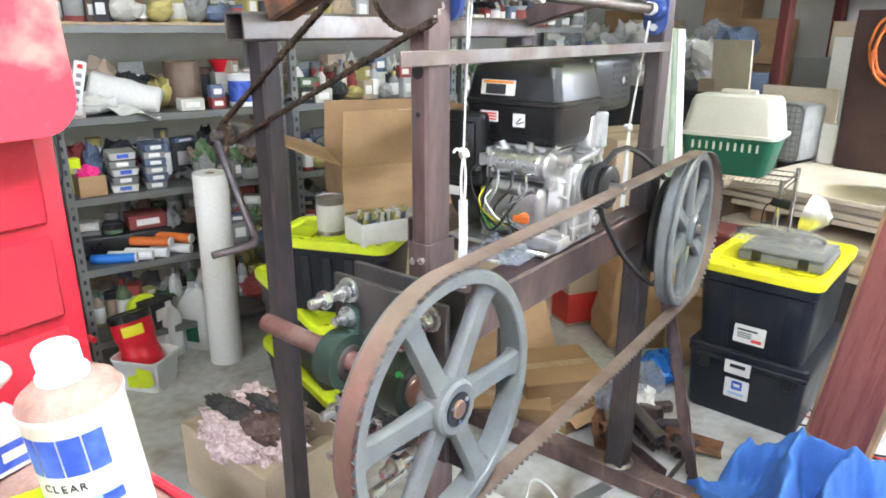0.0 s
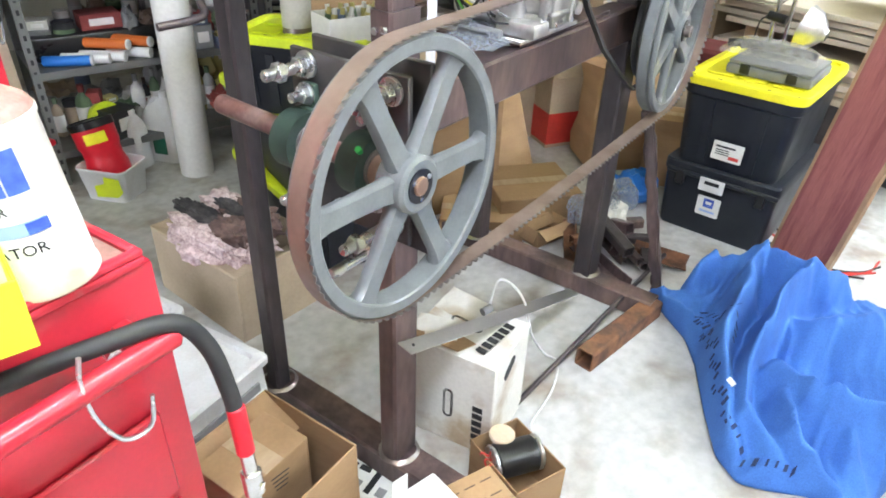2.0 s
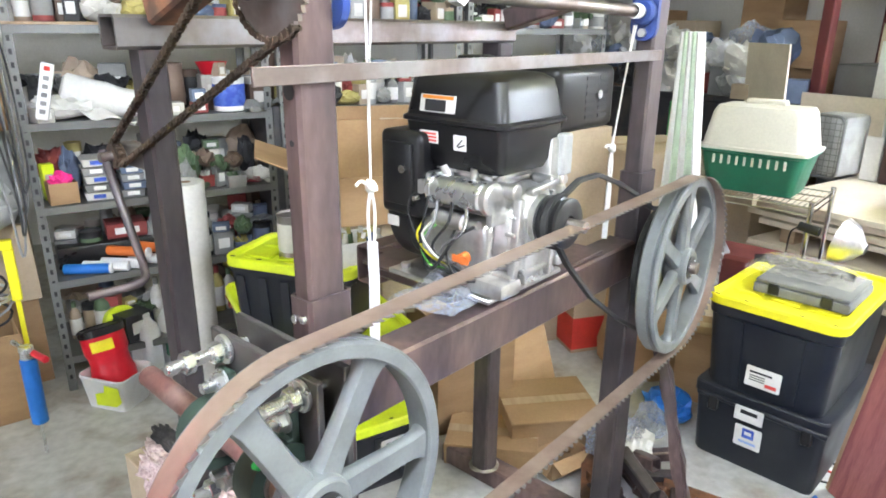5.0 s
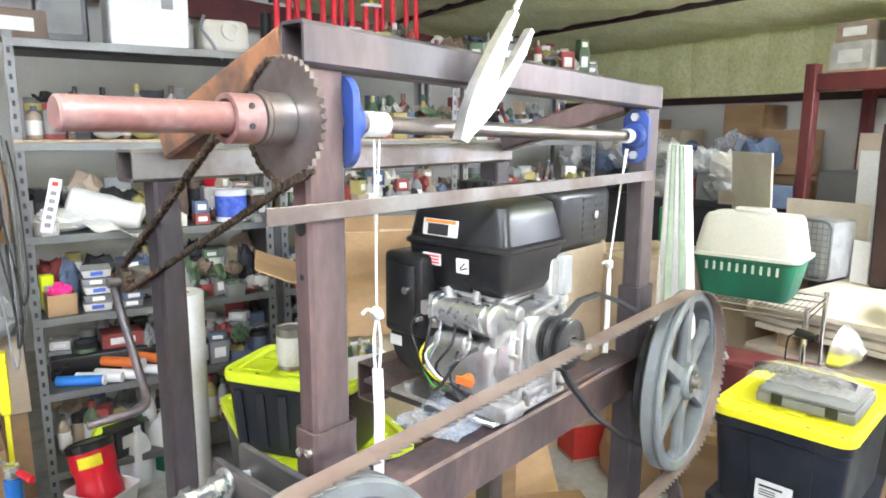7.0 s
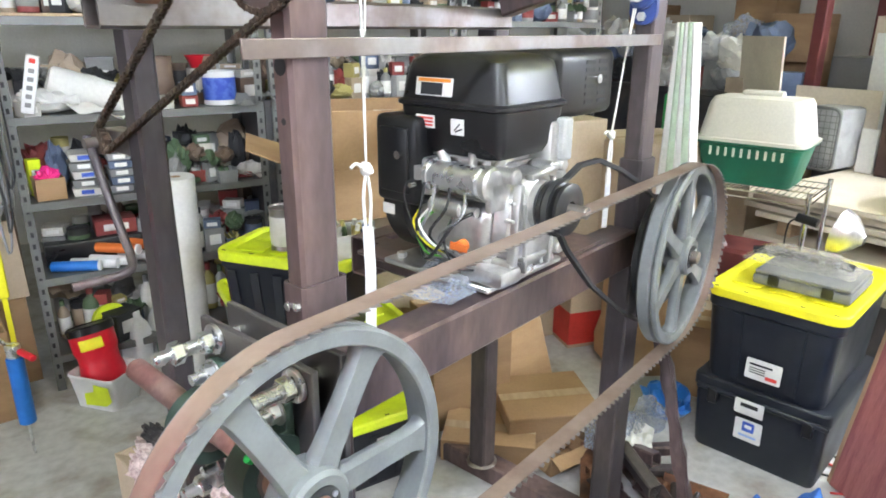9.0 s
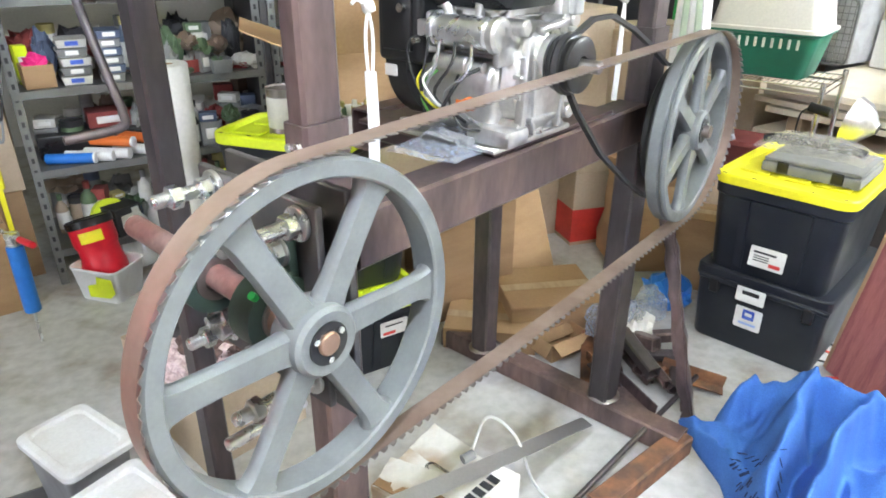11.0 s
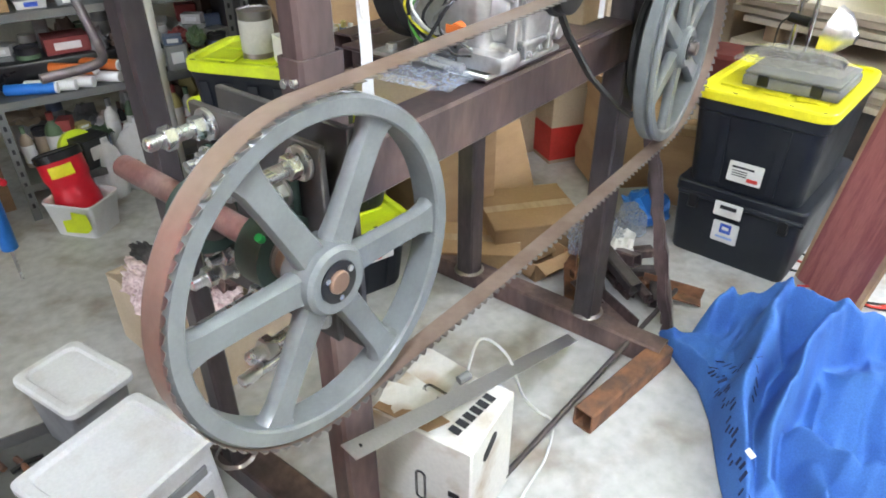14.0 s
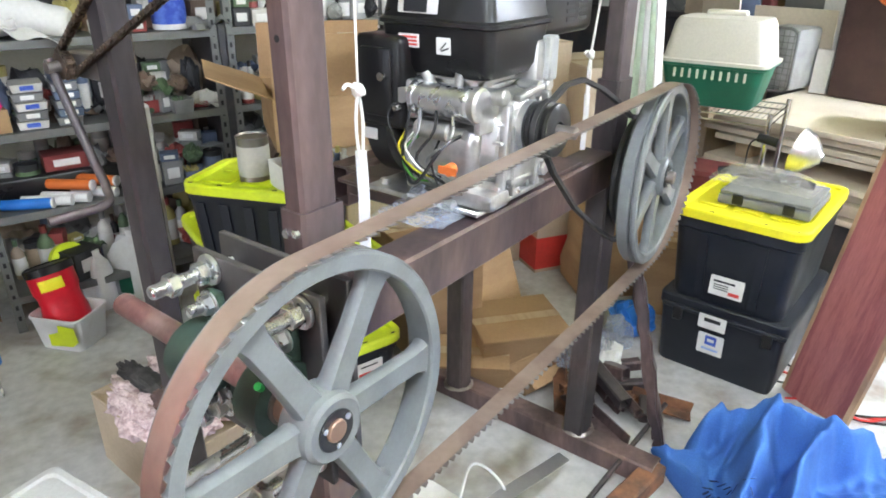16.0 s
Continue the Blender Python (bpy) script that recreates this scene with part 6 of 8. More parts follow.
for x in (-0.6, -0.06):
    for y in (0.06, 0.54):
        bm = bm_new()
        cyl(bm, (x, y - 0.015, 0.037), (x, y + 0.015, 0.037), 0.055, 20, bev=0.006)
        box(bm, x - 0.02, x + 0.02, y - 0.022, y + 0.022, 0.04, 0.121, 0.002)
        part("caster", bm, RUBBER, cart)
bm = bm_new()
sweep(bm, [(-0.145, -0.075, 1.02), (-0.150, -0.072, 0.985), (-0.145, -0.07, 0.93), (-0.125, -0.075, 0.885), (-0.095, -0.08, 0.885), (-0.085, -0.08, 0.925)], 0.0028, 8, 5)
part("wire_hook", bm, ZINC, cart, "bent wire hook on handle")
# upper chest with raised lid
chest = thing("tool_chest", CART @ pose(0.045, 0.315, 1.0475), "red steel tool chest with raised lid on cart", "tool chest")
bm = bm_new()
box(bm, -0.66, 0.0, 0.0, 0.28, 0, 0.44, 0.008, 2)
part("body", bm, RED_PAINT, chest)
for k in range(3):
    bm = bm_new()
    box(bm, -0.63, -0.03, -0.010, -0.001, 0.03 + 0.135 * k, 0.15 + 0.135 * k, 0.004)
    part("drawer", bm, RED_PAINT, chest)
bm = bm_new()
slab(bm, rrect(0.72, 0.40, 0.05, 6), 0, 0.03, Matrix.Translation((-0.355, -0.02, 0.620)) @ Matrix.Rotation(radians(84), 4, "X"))
part("lid", bm, RED_WORN, chest, "raised red lid with chipped paint")
bm = bm_new()
cyl(bm, (-0.40, -0.03, 0.40), (-0.14, -0.035, 0.41), 0.022, 18, bev=0.004)
part("handle", bm, CHROME, chest)
# wrench and socket holder on the cart's front
hold = thing("socket_rail", CART @ pose(-0.30, -0.016, 0.76), "small red rack of sockets on the tool cart", "socket rack")
bm = bm_new()
box(bm, -0.12, 0.12, -0.09, 0.0, 0, 0.012, 0.003)
box(bm, -0.12, 0.12, -0.094, -0.088, 0.0, 0.045, 0.002)
part("rack", bm, RED_PAINT, hold)
for k in range(8):
    bm = bm_new()
    x, y = -0.10 + 0.055 * (k % 4), -0.065 + 0.035 * (k // 4)
    ring(bm, (x, y, 0.012), (x, y, 0.055), 0.013, 0.008, 14)
    part("socket", bm, CHROME, hold)

can = thing("solvent_can", Matrix.Translation((-0.338, 0.706, 1.0725)) @ Matrix.Rotation(radians(-5.5), 4, Vector((-0.58, 0.81, 0))) @ pose(0, 0, 0, 0, 0, 44.5) @ Matrix.Scale(1.04, 4), "dented white solvent tin with blue window print", "can")
bm = bm_new()
lathe(bm, [(0.001, 0.0), (0.047, 0.0), (0.0505, 0.003), (0.0505, 0.007), (0.0485, 0.010), (0.0485, 0.172), (0.0505, 0.175), (0.0505, 0.180), (0.047, 0.182)], 40)
part("body", bm, CARD_WHITE, can)
bm = bm_new()
lathe(bm, [(0.0495, 0.181), (0.046, 0.188), (0.030, 0.200), (0.022, 0.203)], 40)
part("shoulder", bm, DUST, can, "rusty dusty cone top")
bm = bm_new()
lathe(bm, [(0.020, 0.200), (0.0245, 0.202), (0.0245, 0.208), (0.021, 0.211), (0.021, 0.232), (0.018, 0.236), (0.001, 0.236)], 28)
part("cap", bm, WHITE_PLASTIC, can, "white screw cap")


def wrap(z0, z1, a0, a1, material, r=0.0489):
    bm = bm_new()
    lathe(bm, [(r, z0), (r + 0.0003, z0), (r + 0.0003, z1), (r, z1)], 16, None, (radians(a0), radians(a1)))
    return part("print", bm, material, can)


for a0, a1 in ((188, 206), (208, 232), (234, 258), (260, 282)):
    wrap(0.118, 0.160, a0, a1, INK_BLUE)
wrap(0.076, 0.090, 190, 284, INK_PALE)
wrap(0.076, 0.0885, 262, 286, INK_BLUE, 0.0492)


def can_text(text, z, size, a_mid):
    adv = size * 0.72 / 0.0493
    for k, ch in enumerate(text):
        a = radians(a_mid) + (k - (len(text) - 1) / 2) * adv
        m = pose(0.0493 * math.cos(a), 0.0493 * math.sin(a), z, 0, 0, math.degrees(a) + 90) @ pose(0, 0, 0, 90, 0, 0)
        lettering("letter", ch, size, INK, can, m, 0.0002)


can_text("CLEAR", 0.104, 0.0125, 226)
can_text("ACTIVATOR", 0.060, 0.0165, 214)
ybin = thing("parts_bin", Matrix.Translation((-0.395, 0.600, 1.0725)) @ pose(0, 0, 0, 0, 0, 40), "fluorescent yellow open carton of tools", "bin")
bm = bm_new()
for x0, x1, y0, y1 in ((-0.075, 0.075, -0.075, -0.071), (-0.075, 0.075, 0.071, 0.075), (-0.075, -0.071, -0.071, 0.071), (0.071, 0.075, -0.071, 0.071)):
    box(bm, x0, x1, y0, y1, 0, 0.075, 0.001)
box(bm, -0.071, 0.071, -0.071, 0.071, 0, 0.004)
part("shell", bm, YELLOW_GREEN, ybin)
wr = thing("chrome_bar", Matrix.Translation((-0.395, 0.600, 1.079)) @ pose(0, 0, 0, 0, 0, 40), "worn chrome breaker bar leaning out of bin", "tool")
bm = bm_new()
cyl(bm, (0.05, -0.045, 0.012), (-0.015, 0.055, 0.135), 0.0095, 16, bev=0.002)
part("bar", bm, CHROME, wr)
cb = thing("cloth_bag", CART @ pose(-0.18, 0.235, 1.0535, 0, 0, 10), "cream canvas bag lying over a blue box", "bag")
bm = bm_new()
box(bm, -0.20, 0.11, -0.055, 0.05, 0.075, 0.105, 0.012, 3, pose(0, 0, 0.035, 0, -24, 6))
bmesh.ops.subdivide_edges(bm, edges=list(bm.edges), cuts=3, use_grid_fill=True)
crumple(bm, 0.006, 12)
part("canvas", bm, CREAM, cb)
bb = thing("printed_box", CART @ pose(-0.20, 0.265, 1.0535, 0, 0, 6), "blue and white printed box on the cart", "box")
bm = bm_new()
box(bm, -0.12, 0.12, -0.03, 0.03, 0, 0.07, 0.002)
part("body", bm, PAPER, bb)
plate("blue_band", 0.24, 0.036, INK_BLUE, bb, front_m(0, 0.026, -0.0302), t=0.0004)
for k in range(5):
    plate("print", 0.03, 0.014, LABEL_WHITE, bb, front_m(-0.09 + 0.045 * k, 0.026, -0.0307), t=0.0003)

hose = thing("air_hose", Matrix.Translation((-0.026, 0.002, -0.020)), "black rubber air hose draped over cart handle", "hose")
bm = bm_new()
sweep(bm, [(-0.62, 0.35, 1.02), (-0.45, 0.49, 1.018), (-0.330, 0.605, 1.026), (-0.250, 0.668, 1.030), (-0.195, 0.712, 1.024), (-0.168, 0.730, 0.975), (-0.155, 0.735, 0.90), (-0.150, 0.732, 0.86)], 0.0115, 14, 6)
part("tube", bm, RUBBER, hose)
bm = bm_new()
cyl(bm, (-0.150, 0.733, 0.872), (-0.142, 0.722, 0.795), 0.0125, 18, bev=0.003)
part("grip", bm, RED_PLASTIC, hose, "red hose grip")
bm = bm_new()
cyl(bm, (-0.142, 0.722, 0.795), (-0.139, 0.718, 0.765), 0.010, 14)
cyl(bm, (-0.139, 0.718, 0.765), (-0.135, 0.711, 0.728), 0.0145, 16, bev=0.002)
cyl(bm, (-0.135, 0.711, 0.728), (-0.131, 0.705, 0.69), 0.008, 12)
cyl(bm, (-0.152, 0.719, 0.748), (-0.122, 0.709, 0.744), 0.006, 8)
part("coupler", bm, CHROME, hose, "chrome quick coupler")

# ---- shelving ----
SHELF_GROUP = "items on the shelving"
LEVELS = (0.17, 0.54, 0.88, 1.24, 1.63, 2.045)


def shelving(x0, x1, levels, label, boards):
    ob = thing("shelving_unit", ROOM @ pose(x0, 0, 0), label, "shelving", "workshop shelving")
    w = x1 - x0
    for x in (0.0, w):
        for y in (0.0, 0.44):
            bm = bm_new()
            s = 1 if x == 0 else -1
            c = 1 if y == 0 else -1
            box(bm, min(x, x + s * 0.036), max(x, x + s * 0.036), min(y, y + c * 0.0025), max(y, y + c * 0.0025), 0, 2.07)
            box(bm, min(x, x + s * 0.0025), max(x, x + s * 0.0025), min(y, y + c * 0.036), max(y, y + c * 0.036), 0, 2.07)
            up = part("upright", bm, SHELF_STEEL, ob)
            if y == 0.0:
                bm = bm_new()
                for k in range(38):
                    z = 0.06 + 0.052 * k
                    box(bm, min(x + s * 0.012, x + s * 0.024), max(x + s * 0.012, x + s * 0.024), -0.0008, 0.0, z, z + 0.022)
                tagged(part("slot_row", bm, INK, up), kind="stuff")
    for z in levels:
        bm = bm_new()
        box(bm, 0.003, w - 0.003, 0.003, 0.437, z - 0.004, z)
        box(bm, 0.003, w - 0.003, -0.001, 0.0025, z - 0.034, z, 0.001)
        box(bm, 0.003, w - 0.003, 0.4375, 0.441, z - 0.034, z, 0.001)
        part("shelf", bm, SHELF_STEEL, ob)
        if boards and z in boards:
            bm = bm_new()
            box(bm, 0.004, w - 0.004, -0.004, 0.436, z + 0.0005, z + 0.012, 0.001)
            part("board", bm, WOOD, ob, "thin plywood shelf board")
    return ob


shelving(0.0, 1.06, LEVELS, "grey slotted-angle steel shelving crowded with workshop supplies", (1.63,))
shelving(-1.56, -0.50, LEVELS, "grey slotted-angle steel shelving past the tool cart", ())
shelving(1.10, 2.16, LEVELS, "grey slotted-angle steel shelving behind the saw", (1.63,))
shelving(2.20, 3.26, LEVELS, "grey slotted-angle steel shelving at the far end", ())
bm = bm_new()
box(bm, 1.062, 1.098, -0.005, 0.445, 0, 1.26, 0.003)
ob = tagged(part("shelf_side", bm, SHELF_DARK), "dark steel end panel between shelving bays", "panel")
ob.matrix_basis = ROOM


def small_box(m, w, d, h, material, label, name="small_box"):
    ob = thing(name, m, label, "box", SHELF_GROUP)
    bm = bm_new()
    box(bm, -w / 2, w / 2, -d / 2, d / 2, 0, h, 0.002)
    part("body", bm, material, ob)
    plate("label", w * 0.6, h * 0.45, LABEL_WHITE, ob, front_m(0, h * 0.5, -d / 2 - 0.0002))
    return ob


def open_tray(m, w, d, h, material, label, fill):
    ob = thing("parts_tray", m, label, "tray", SHELF_GROUP)
    bm = bm_new()
    loft(bm, [[(a * k, b * k, z) for a, b in rrect(w, d, 0.012, 2)] for z, k in ((0, 0.9), (h, 1.0), (h, 0.96), (0.004, 0.87))])
    part("shell", bm, material, ob)
    bm = bm_new()
    for k in range(5):
        a = fill.uniform(0, 3)
        x, y = fill.uniform(-w * 0.3, w * 0.3), fill.uniform(-d * 0.3, d * 0.3)
        cyl(bm, (x, y, h * 0.55), (x + 0.03 * math.cos(a), y + 0.03 * math.sin(a), h * 1.05), 0.008, 7)
    part("hardware", bm, MIX[fill.randrange(10)], ob)
    return ob


def bottle(m, r, h, material, cap, label):
    ob = thing("bottle", m, label, "bottle", SHELF_GROUP)
    bm = bm_new()
    lathe(bm, [(0.001, 0), (r * 0.95, 0), (r, 0.004), (r, h * 0.62), (r * 0.85, h * 0.72), (r * 0.35, h * 0.82), (r * 0.32, h * 0.86)], 14)
    part("body", bm, material, ob)
    bm = bm_new()
    cyl(bm, (0, 0, h * 0.85), (0, 0, h), r * 0.40, 12, bev=0.001)
    part("cap", bm, cap, ob)
    bm = bm_new()
    lathe(bm, [(r + 0.0004, h * 0.12), (r + 0.0008, h * 0.13), (r + 0.0008, h * 0.55), (r + 0.0004, h * 0.56)], 14)
    part("label_wrap", bm, LABEL_WHITE, ob)
    return ob


def tin(m, r, h, material, label, band=None):
    ob = thing("tin_can", m, label, "can", SHELF_GROUP)
    bm = bm_new()
    lathe(bm, [(0.001, 0), (r, 0), (r * 1.02, 0.003), (r, 0.006), (r, h - 0.008), (r * 1.03, h - 0.005), (r * 1.03, h), (r * 0.93, h), (r * 0.9, h - 0.005), (0.001, h - 0.005)], 22)
    part("body", bm, material, ob)
    if band:
        bm = bm_new()
        lathe(bm, [(r + 0.0003, h * 0.15), (r + 0.0007, h * 0.16), (r + 0.0007, h * 0.8), (r + 0.0003, h * 0.81)], 22)
        part("label_wrap", bm, band, ob)
    return ob


def soft_bag(m, w, d, h, material, label, seed):
    ob = thing("plastic_bag", m, label, "bag", SHELF_GROUP)
    bm = bm_new()
    bmesh.ops.create_icosphere(bm, subdivisions=3, radius=1)
    for v in bm.verts:
        n = v.co.normalized()
        f = 1 + 0.35 * noise.noise(n * 2.5 + Vector((seed, 0, 0))) + 0.12 * noise.noise(n * 8 + Vector((0, seed, 0)))
        v.co = Vector((n.x * w / 2 * f, n.y * d / 2 * f, max(0.0, (n.z * 0.5 + 0.5) * h * f)))
    part("film", bm, material, ob, sharp=25)
    return ob


def caulk(m, r, ln, material, label):
    ob = thing("sealant_tube", m, label, "sealant tube", "sealant tubes on a shelf")
    bm = bm_new()
    cyl(bm, (-ln / 2, 0, r), (ln / 2, 0, r), r, 16, bev=0.001)
    part("barrel", bm, material, ob)
    bm = bm_new()
    cyl(bm, (ln / 2, 0, r), (ln / 2 + 0.008, 0, r), r * 1.02, 16)
    cyl(bm, (ln / 2 + 0.008, 0, r), (ln / 2 + 0.009, 0, r), r * 0.8, 16)
    part("end_cap", bm, WHITE_PLASTIC, ob)
    return ob


def tool_bar(m, ln, r, material, label):
    ob = thing("hand_tool", m, label, "tool", SHELF_GROUP)
    bm = bm_new()
    cyl(bm, (-ln / 2, 0, r), (ln * 0.1, 0, r), r, 10, bev=0.002)
    part("handle", bm, material, ob)
    bm = bm_new()
    cyl(bm, (ln * 0.1, 0, r), (ln / 2, 0, r), r * 0.45, 8)
    box(bm, ln / 2 - 0.02, ln / 2 + 0.015, -r, r, r * 0.4, r * 1.6, 0.002)
    part("head", bm, STEEL_RAW, ob)
    return ob


NAMES = ("white", "tan", "blue", "grey", "black", "red", "yellow", "brown", "green", "silver")
KEEP = {(0.88, 0): [(0.05, 0.62)], (1.24, 0): [(0.10, 0.98)], (0.54, 0): [(0.05, 0.55)], (0.17, 0): [(0.0, 1.1)], (2.045, 0): [(-0.1, 1.1)], (2.045, 1): [(0, 1.2)]}
rnd = random.Random(42)


def free(z, bay, x):
    return not any(a < x < b for a, b in KEEP.get((z, bay), ()))


def loose_paper(m, w, d, material, label, seed):
    """A crumpled sheet or flattened packet that droops towards the front."""
    ob = thing("crumpled_sheet", m, label, "packaging", SHELF_GROUP)
    bm = bm_new()
    bmesh.ops.create_grid(bm, x_segments=10, y_segments=8, size=0.5)
    for v in bm.verts:
        x, y = v.co.x, v.co.y
        v.co = Vector((x * w, y * d, 0.030 + 0.05 * noise.noise(Vector((x * 2.5 + seed, y * 2.5, 0))) + 0.02 * noise.noise(Vector((x * 7, y * 7 + seed, 3))) - 0.03 * max(0, -y)))
        v.co.z = max(0.001, v.co.z)
    part("sheet", bm, material, ob, sharp=25)
    return ob


SPOTS = ((0.02, 0.07), (0.10, 0.15), (0.20, 0.25), (0.35, 0.38))
for bay, (bx0, bx1) in enumerate(((0.0, 1.06), (1.10, 2.16), (2.20, 3.26), (-1.56, -0.50))):
    for z in LEVELS:
        zz = z + (0.013 if z == 1.63 and bay < 2 else 0.001)
        for row, (ya, yb) in enumerate(SPOTS):
            x = bx0 + 0.05
            while x < bx1 - 0.07:
                w = rnd.uniform(0.05, 0.12) + 0.05 * (row == 3)
                tall = (1.0, 1.1, 1.35, 1.8)[row]
                kind = rnd.choice(("box", "box", "tray", "bottle", "tin", "bag", "tool", "bag", "bottle", "paper", "box"))
                if z == 1.63:
                    kind = rnd.choice(("bottle", "bottle", "tin", "box", "bag", "tin"))
                if z in (0.88, 1.24) and bay == 0 and rnd.random() < 0.5:
                    kind = rnd.choice(("tray", "bag", "paper", "box", "paper"))
                if row == 3:
                    kind = rnd.choice(("box", "box", "bag", "tin"))
                c = rnd.choice((0, 0, 1, 2, 3, 4, 4, 5, 6, 7, 8, 9, 3))
                y = rnd.uniform(ya, yb)
                turn = rnd.uniform(-28, 28)
                m = ROOM @ pose(x + w / 2, y, zz, 0, 0, turn)
                ok = row > 1 or free(z, bay, x + w / 2)
                if bay == 0 and z == 2.045:
                    ok = False
                if ok:
                    if kind == "box":
                        h = min(0.27, rnd.uniform(0.05, 0.15) * tall)
                        small_box(m, w * 0.9, rnd.uniform(0.05, 0.10), h, MIX[c], f"small {NAMES[c]} cardboard packet on a steel shelf", ("small_box", "small_box", "product_packet", "storage_carton")[row])
                        pick = rnd.random()
                        c2 = rnd.choice((0, 1, 2, 4, 5, 6, 8))
                        if h < 0.17 and pick < 0.4:
                            small_box(ROOM @ pose(x + w / 2, y, zz + h + 0.001, 0, 0, turn + rnd.uniform(-30, 30)), w * 0.8, 0.06, rnd.uniform(0.02, 0.08), MIX[c2], f"{NAMES[c2]} packet stacked on another packet", "product_packet")
                        elif h < 0.17 and pick < 0.8:
                            loose_paper(ROOM @ pose(x + w / 2, y - 0.01, zz + h - 0.005, 0, 0, turn), w * 1.3, 0.15, MIX[c2], f"crumpled {NAMES[c2]} wrapper lying over packets", rnd.uniform(0, 50))
                    elif kind == "tray":
                        w = rnd.uniform(0.09, 0.15)
                        open_tray(ROOM @ pose(x + w / 2, y, zz, 0, 0, turn * 0.6), w * 0.92, 0.12, rnd.uniform(0.04, 0.09), MIX[c], f"open {NAMES[c]} tray of loose hardware on shelf", rnd)
                        if rnd.random() < 0.7:
                            c2 = rnd.randrange(10)
                            soft_bag(ROOM @ pose(x + w / 2, y, zz + 0.090), w * 0.8, 0.11, 0.08, MIX[c2], f"crumpled {NAMES[c2]} packet on top of a tray", rnd.uniform(0, 50))
                    elif kind == "bottle":
                        w = rnd.uniform(0.05, 0.075)
                        bottle(ROOM @ pose(x + w / 2, y, zz), w * 0.46, min(0.25, rnd.uniform(0.12, 0.21) * tall), MIX[c], MIX[rnd.randrange(10)], f"{NAMES[c]} plastic bottle with cap on shelf")
                    elif kind == "tin":
                        w = rnd.uniform(0.06, 0.11)
                        tin(ROOM @ pose(x + w / 2, y, zz), w * 0.46, min(0.24, rnd.uniform(0.08, 0.15) * tall), MIX[c], f"{NAMES[c]} tin with paper label on shelf", MIX[rnd.randrange(10)])
                    elif kind == "bag":
                        soft_bag(m, w * 1.3, 0.13, min(0.22, rnd.uniform(0.07, 0.16) * tall), MIX[c], f"crumpled {NAMES[c]} bag lying on a shelf", rnd.uniform(0, 50))
                    elif kind == "paper":
                        loose_paper(m, w * 1.7, 0.17, MIX[c], f"crumpled {NAMES[c]} wrapper on a steel shelf", rnd.uniform(0, 50))
                    else:
                        w = 0.12
                        tool_bar(ROOM @ pose(x + w / 2, y, zz, 0, 0, rnd.uniform(-60, 60)), 0.17, 0.014, MIX[c], f"hand tool with {NAMES[c]} handle on shelf")
                x += w * 0.92 + rnd.uniform(-0.01, 0.01)


def S(x, y, z, rz=0, rx=0, ry=0):
    return ROOM @ pose(x, y, z, rx, ry, rz)


# things that stand out on the first bay
roll = thing("film_bundle", S(0.33, 0.14, 1.245, -20, 0, 14), "rolled white plastic sheeting lying on a shelf", "plastic roll")
bm = bm_new()
cyl(bm, (-0.17, 0, 0.075), (0.14, 0.0, 0.075), 0.075, 22, 0.062, 0.012)
bmesh.ops.subdivide_edges(bm, edges=[e for e in bm.edges if e.calc_length() > 0.1], cuts=8, use_grid_fill=True)
crumple(bm, 0.010, 16)
part("sheeting", bm, PAPER, roll)
bm = bm_new()
bmesh.ops.create_grid(bm, x_segments=20, y_segments=14, size=0.5)
for v in bm.verts:
    v.co = Vector((v.co.x * 0.42 - 0.05, v.co.y * 0.22 - 0.05, 0.02 + 0.035 * noise.noise(v.co * 4)))
part("loose_sheet", bm, PAPER, roll)
soft_bag(S(0.16, 0.09, 1.242), 0.24, 0.16, 0.09, PAPER, "crumpled white plastic sheet on a shelf", 3.3)
bucket = tin(S(0.62, 0.22, 1.242), 0.085, 0.22, MIX[7], "dark brown plastic bucket on shelf")
wt = tin(S(0.885, 0.10, 1.242), 0.075, 0.155, WHITE_PLASTIC, "white tub with blue printed wrap on shelf", INK_BLUE)
small_box(S(0.60, 0.05, 1.242), 0.11, 0.09, 0.055, MIX[0], "small white carton with yellow packet")
small_box(S(0.73, 0.06, 1.242), 0.07, 0.07, 0.05, MIX[5], "red and white packets stacked on shelf")
small_box(S(0.73, 0.06, 1.293), 0.065, 0.06, 0.06, MIX[2], "small blue packet on top of others")
bowl = thing("red_bowl", S(0.86, 0.30, 1.40), "red plastic bowl on stacked packets", "bowl")
bm = bm_new()
lathe(bm, [(0.001, 0), (0.05, 0.0), (0.075, 0.055), (0.08, 0.06), (0.072, 0.056), (0.045, 0.006), (0.001, 0.006)], 24)
part("shell", bm, RED_PLASTIC, bowl)
small_box(S(0.86, 0.30, 1.242), 0.14, 0.13, 0.157, MIX[0], "white packet box standing at the shelf back")
for k in range(6):
    tr = thing("drawer_tray", S(0.40 + 0.006 * (k % 2), 0.10, 0.882 + 0.036 * k, 3 * (k % 3) - 3), "stacked blue-grey small parts tray", "tray", "stacked parts trays")
    bm = bm_new()
    loft(bm, [[(a * q, b * q, zz) for a, b in rrect(0.10, 0.15, 0.008, 2)] for zz, q in ((0, 0.92), (0.033, 1.0))])
    part("shell", bm, MIX[2] if k % 2 else GREY_PLASTIC, tr)
    plate("label", 0.05, 0.018, LABEL_WHITE, tr, front_m(0, 0.018, -0.0735))
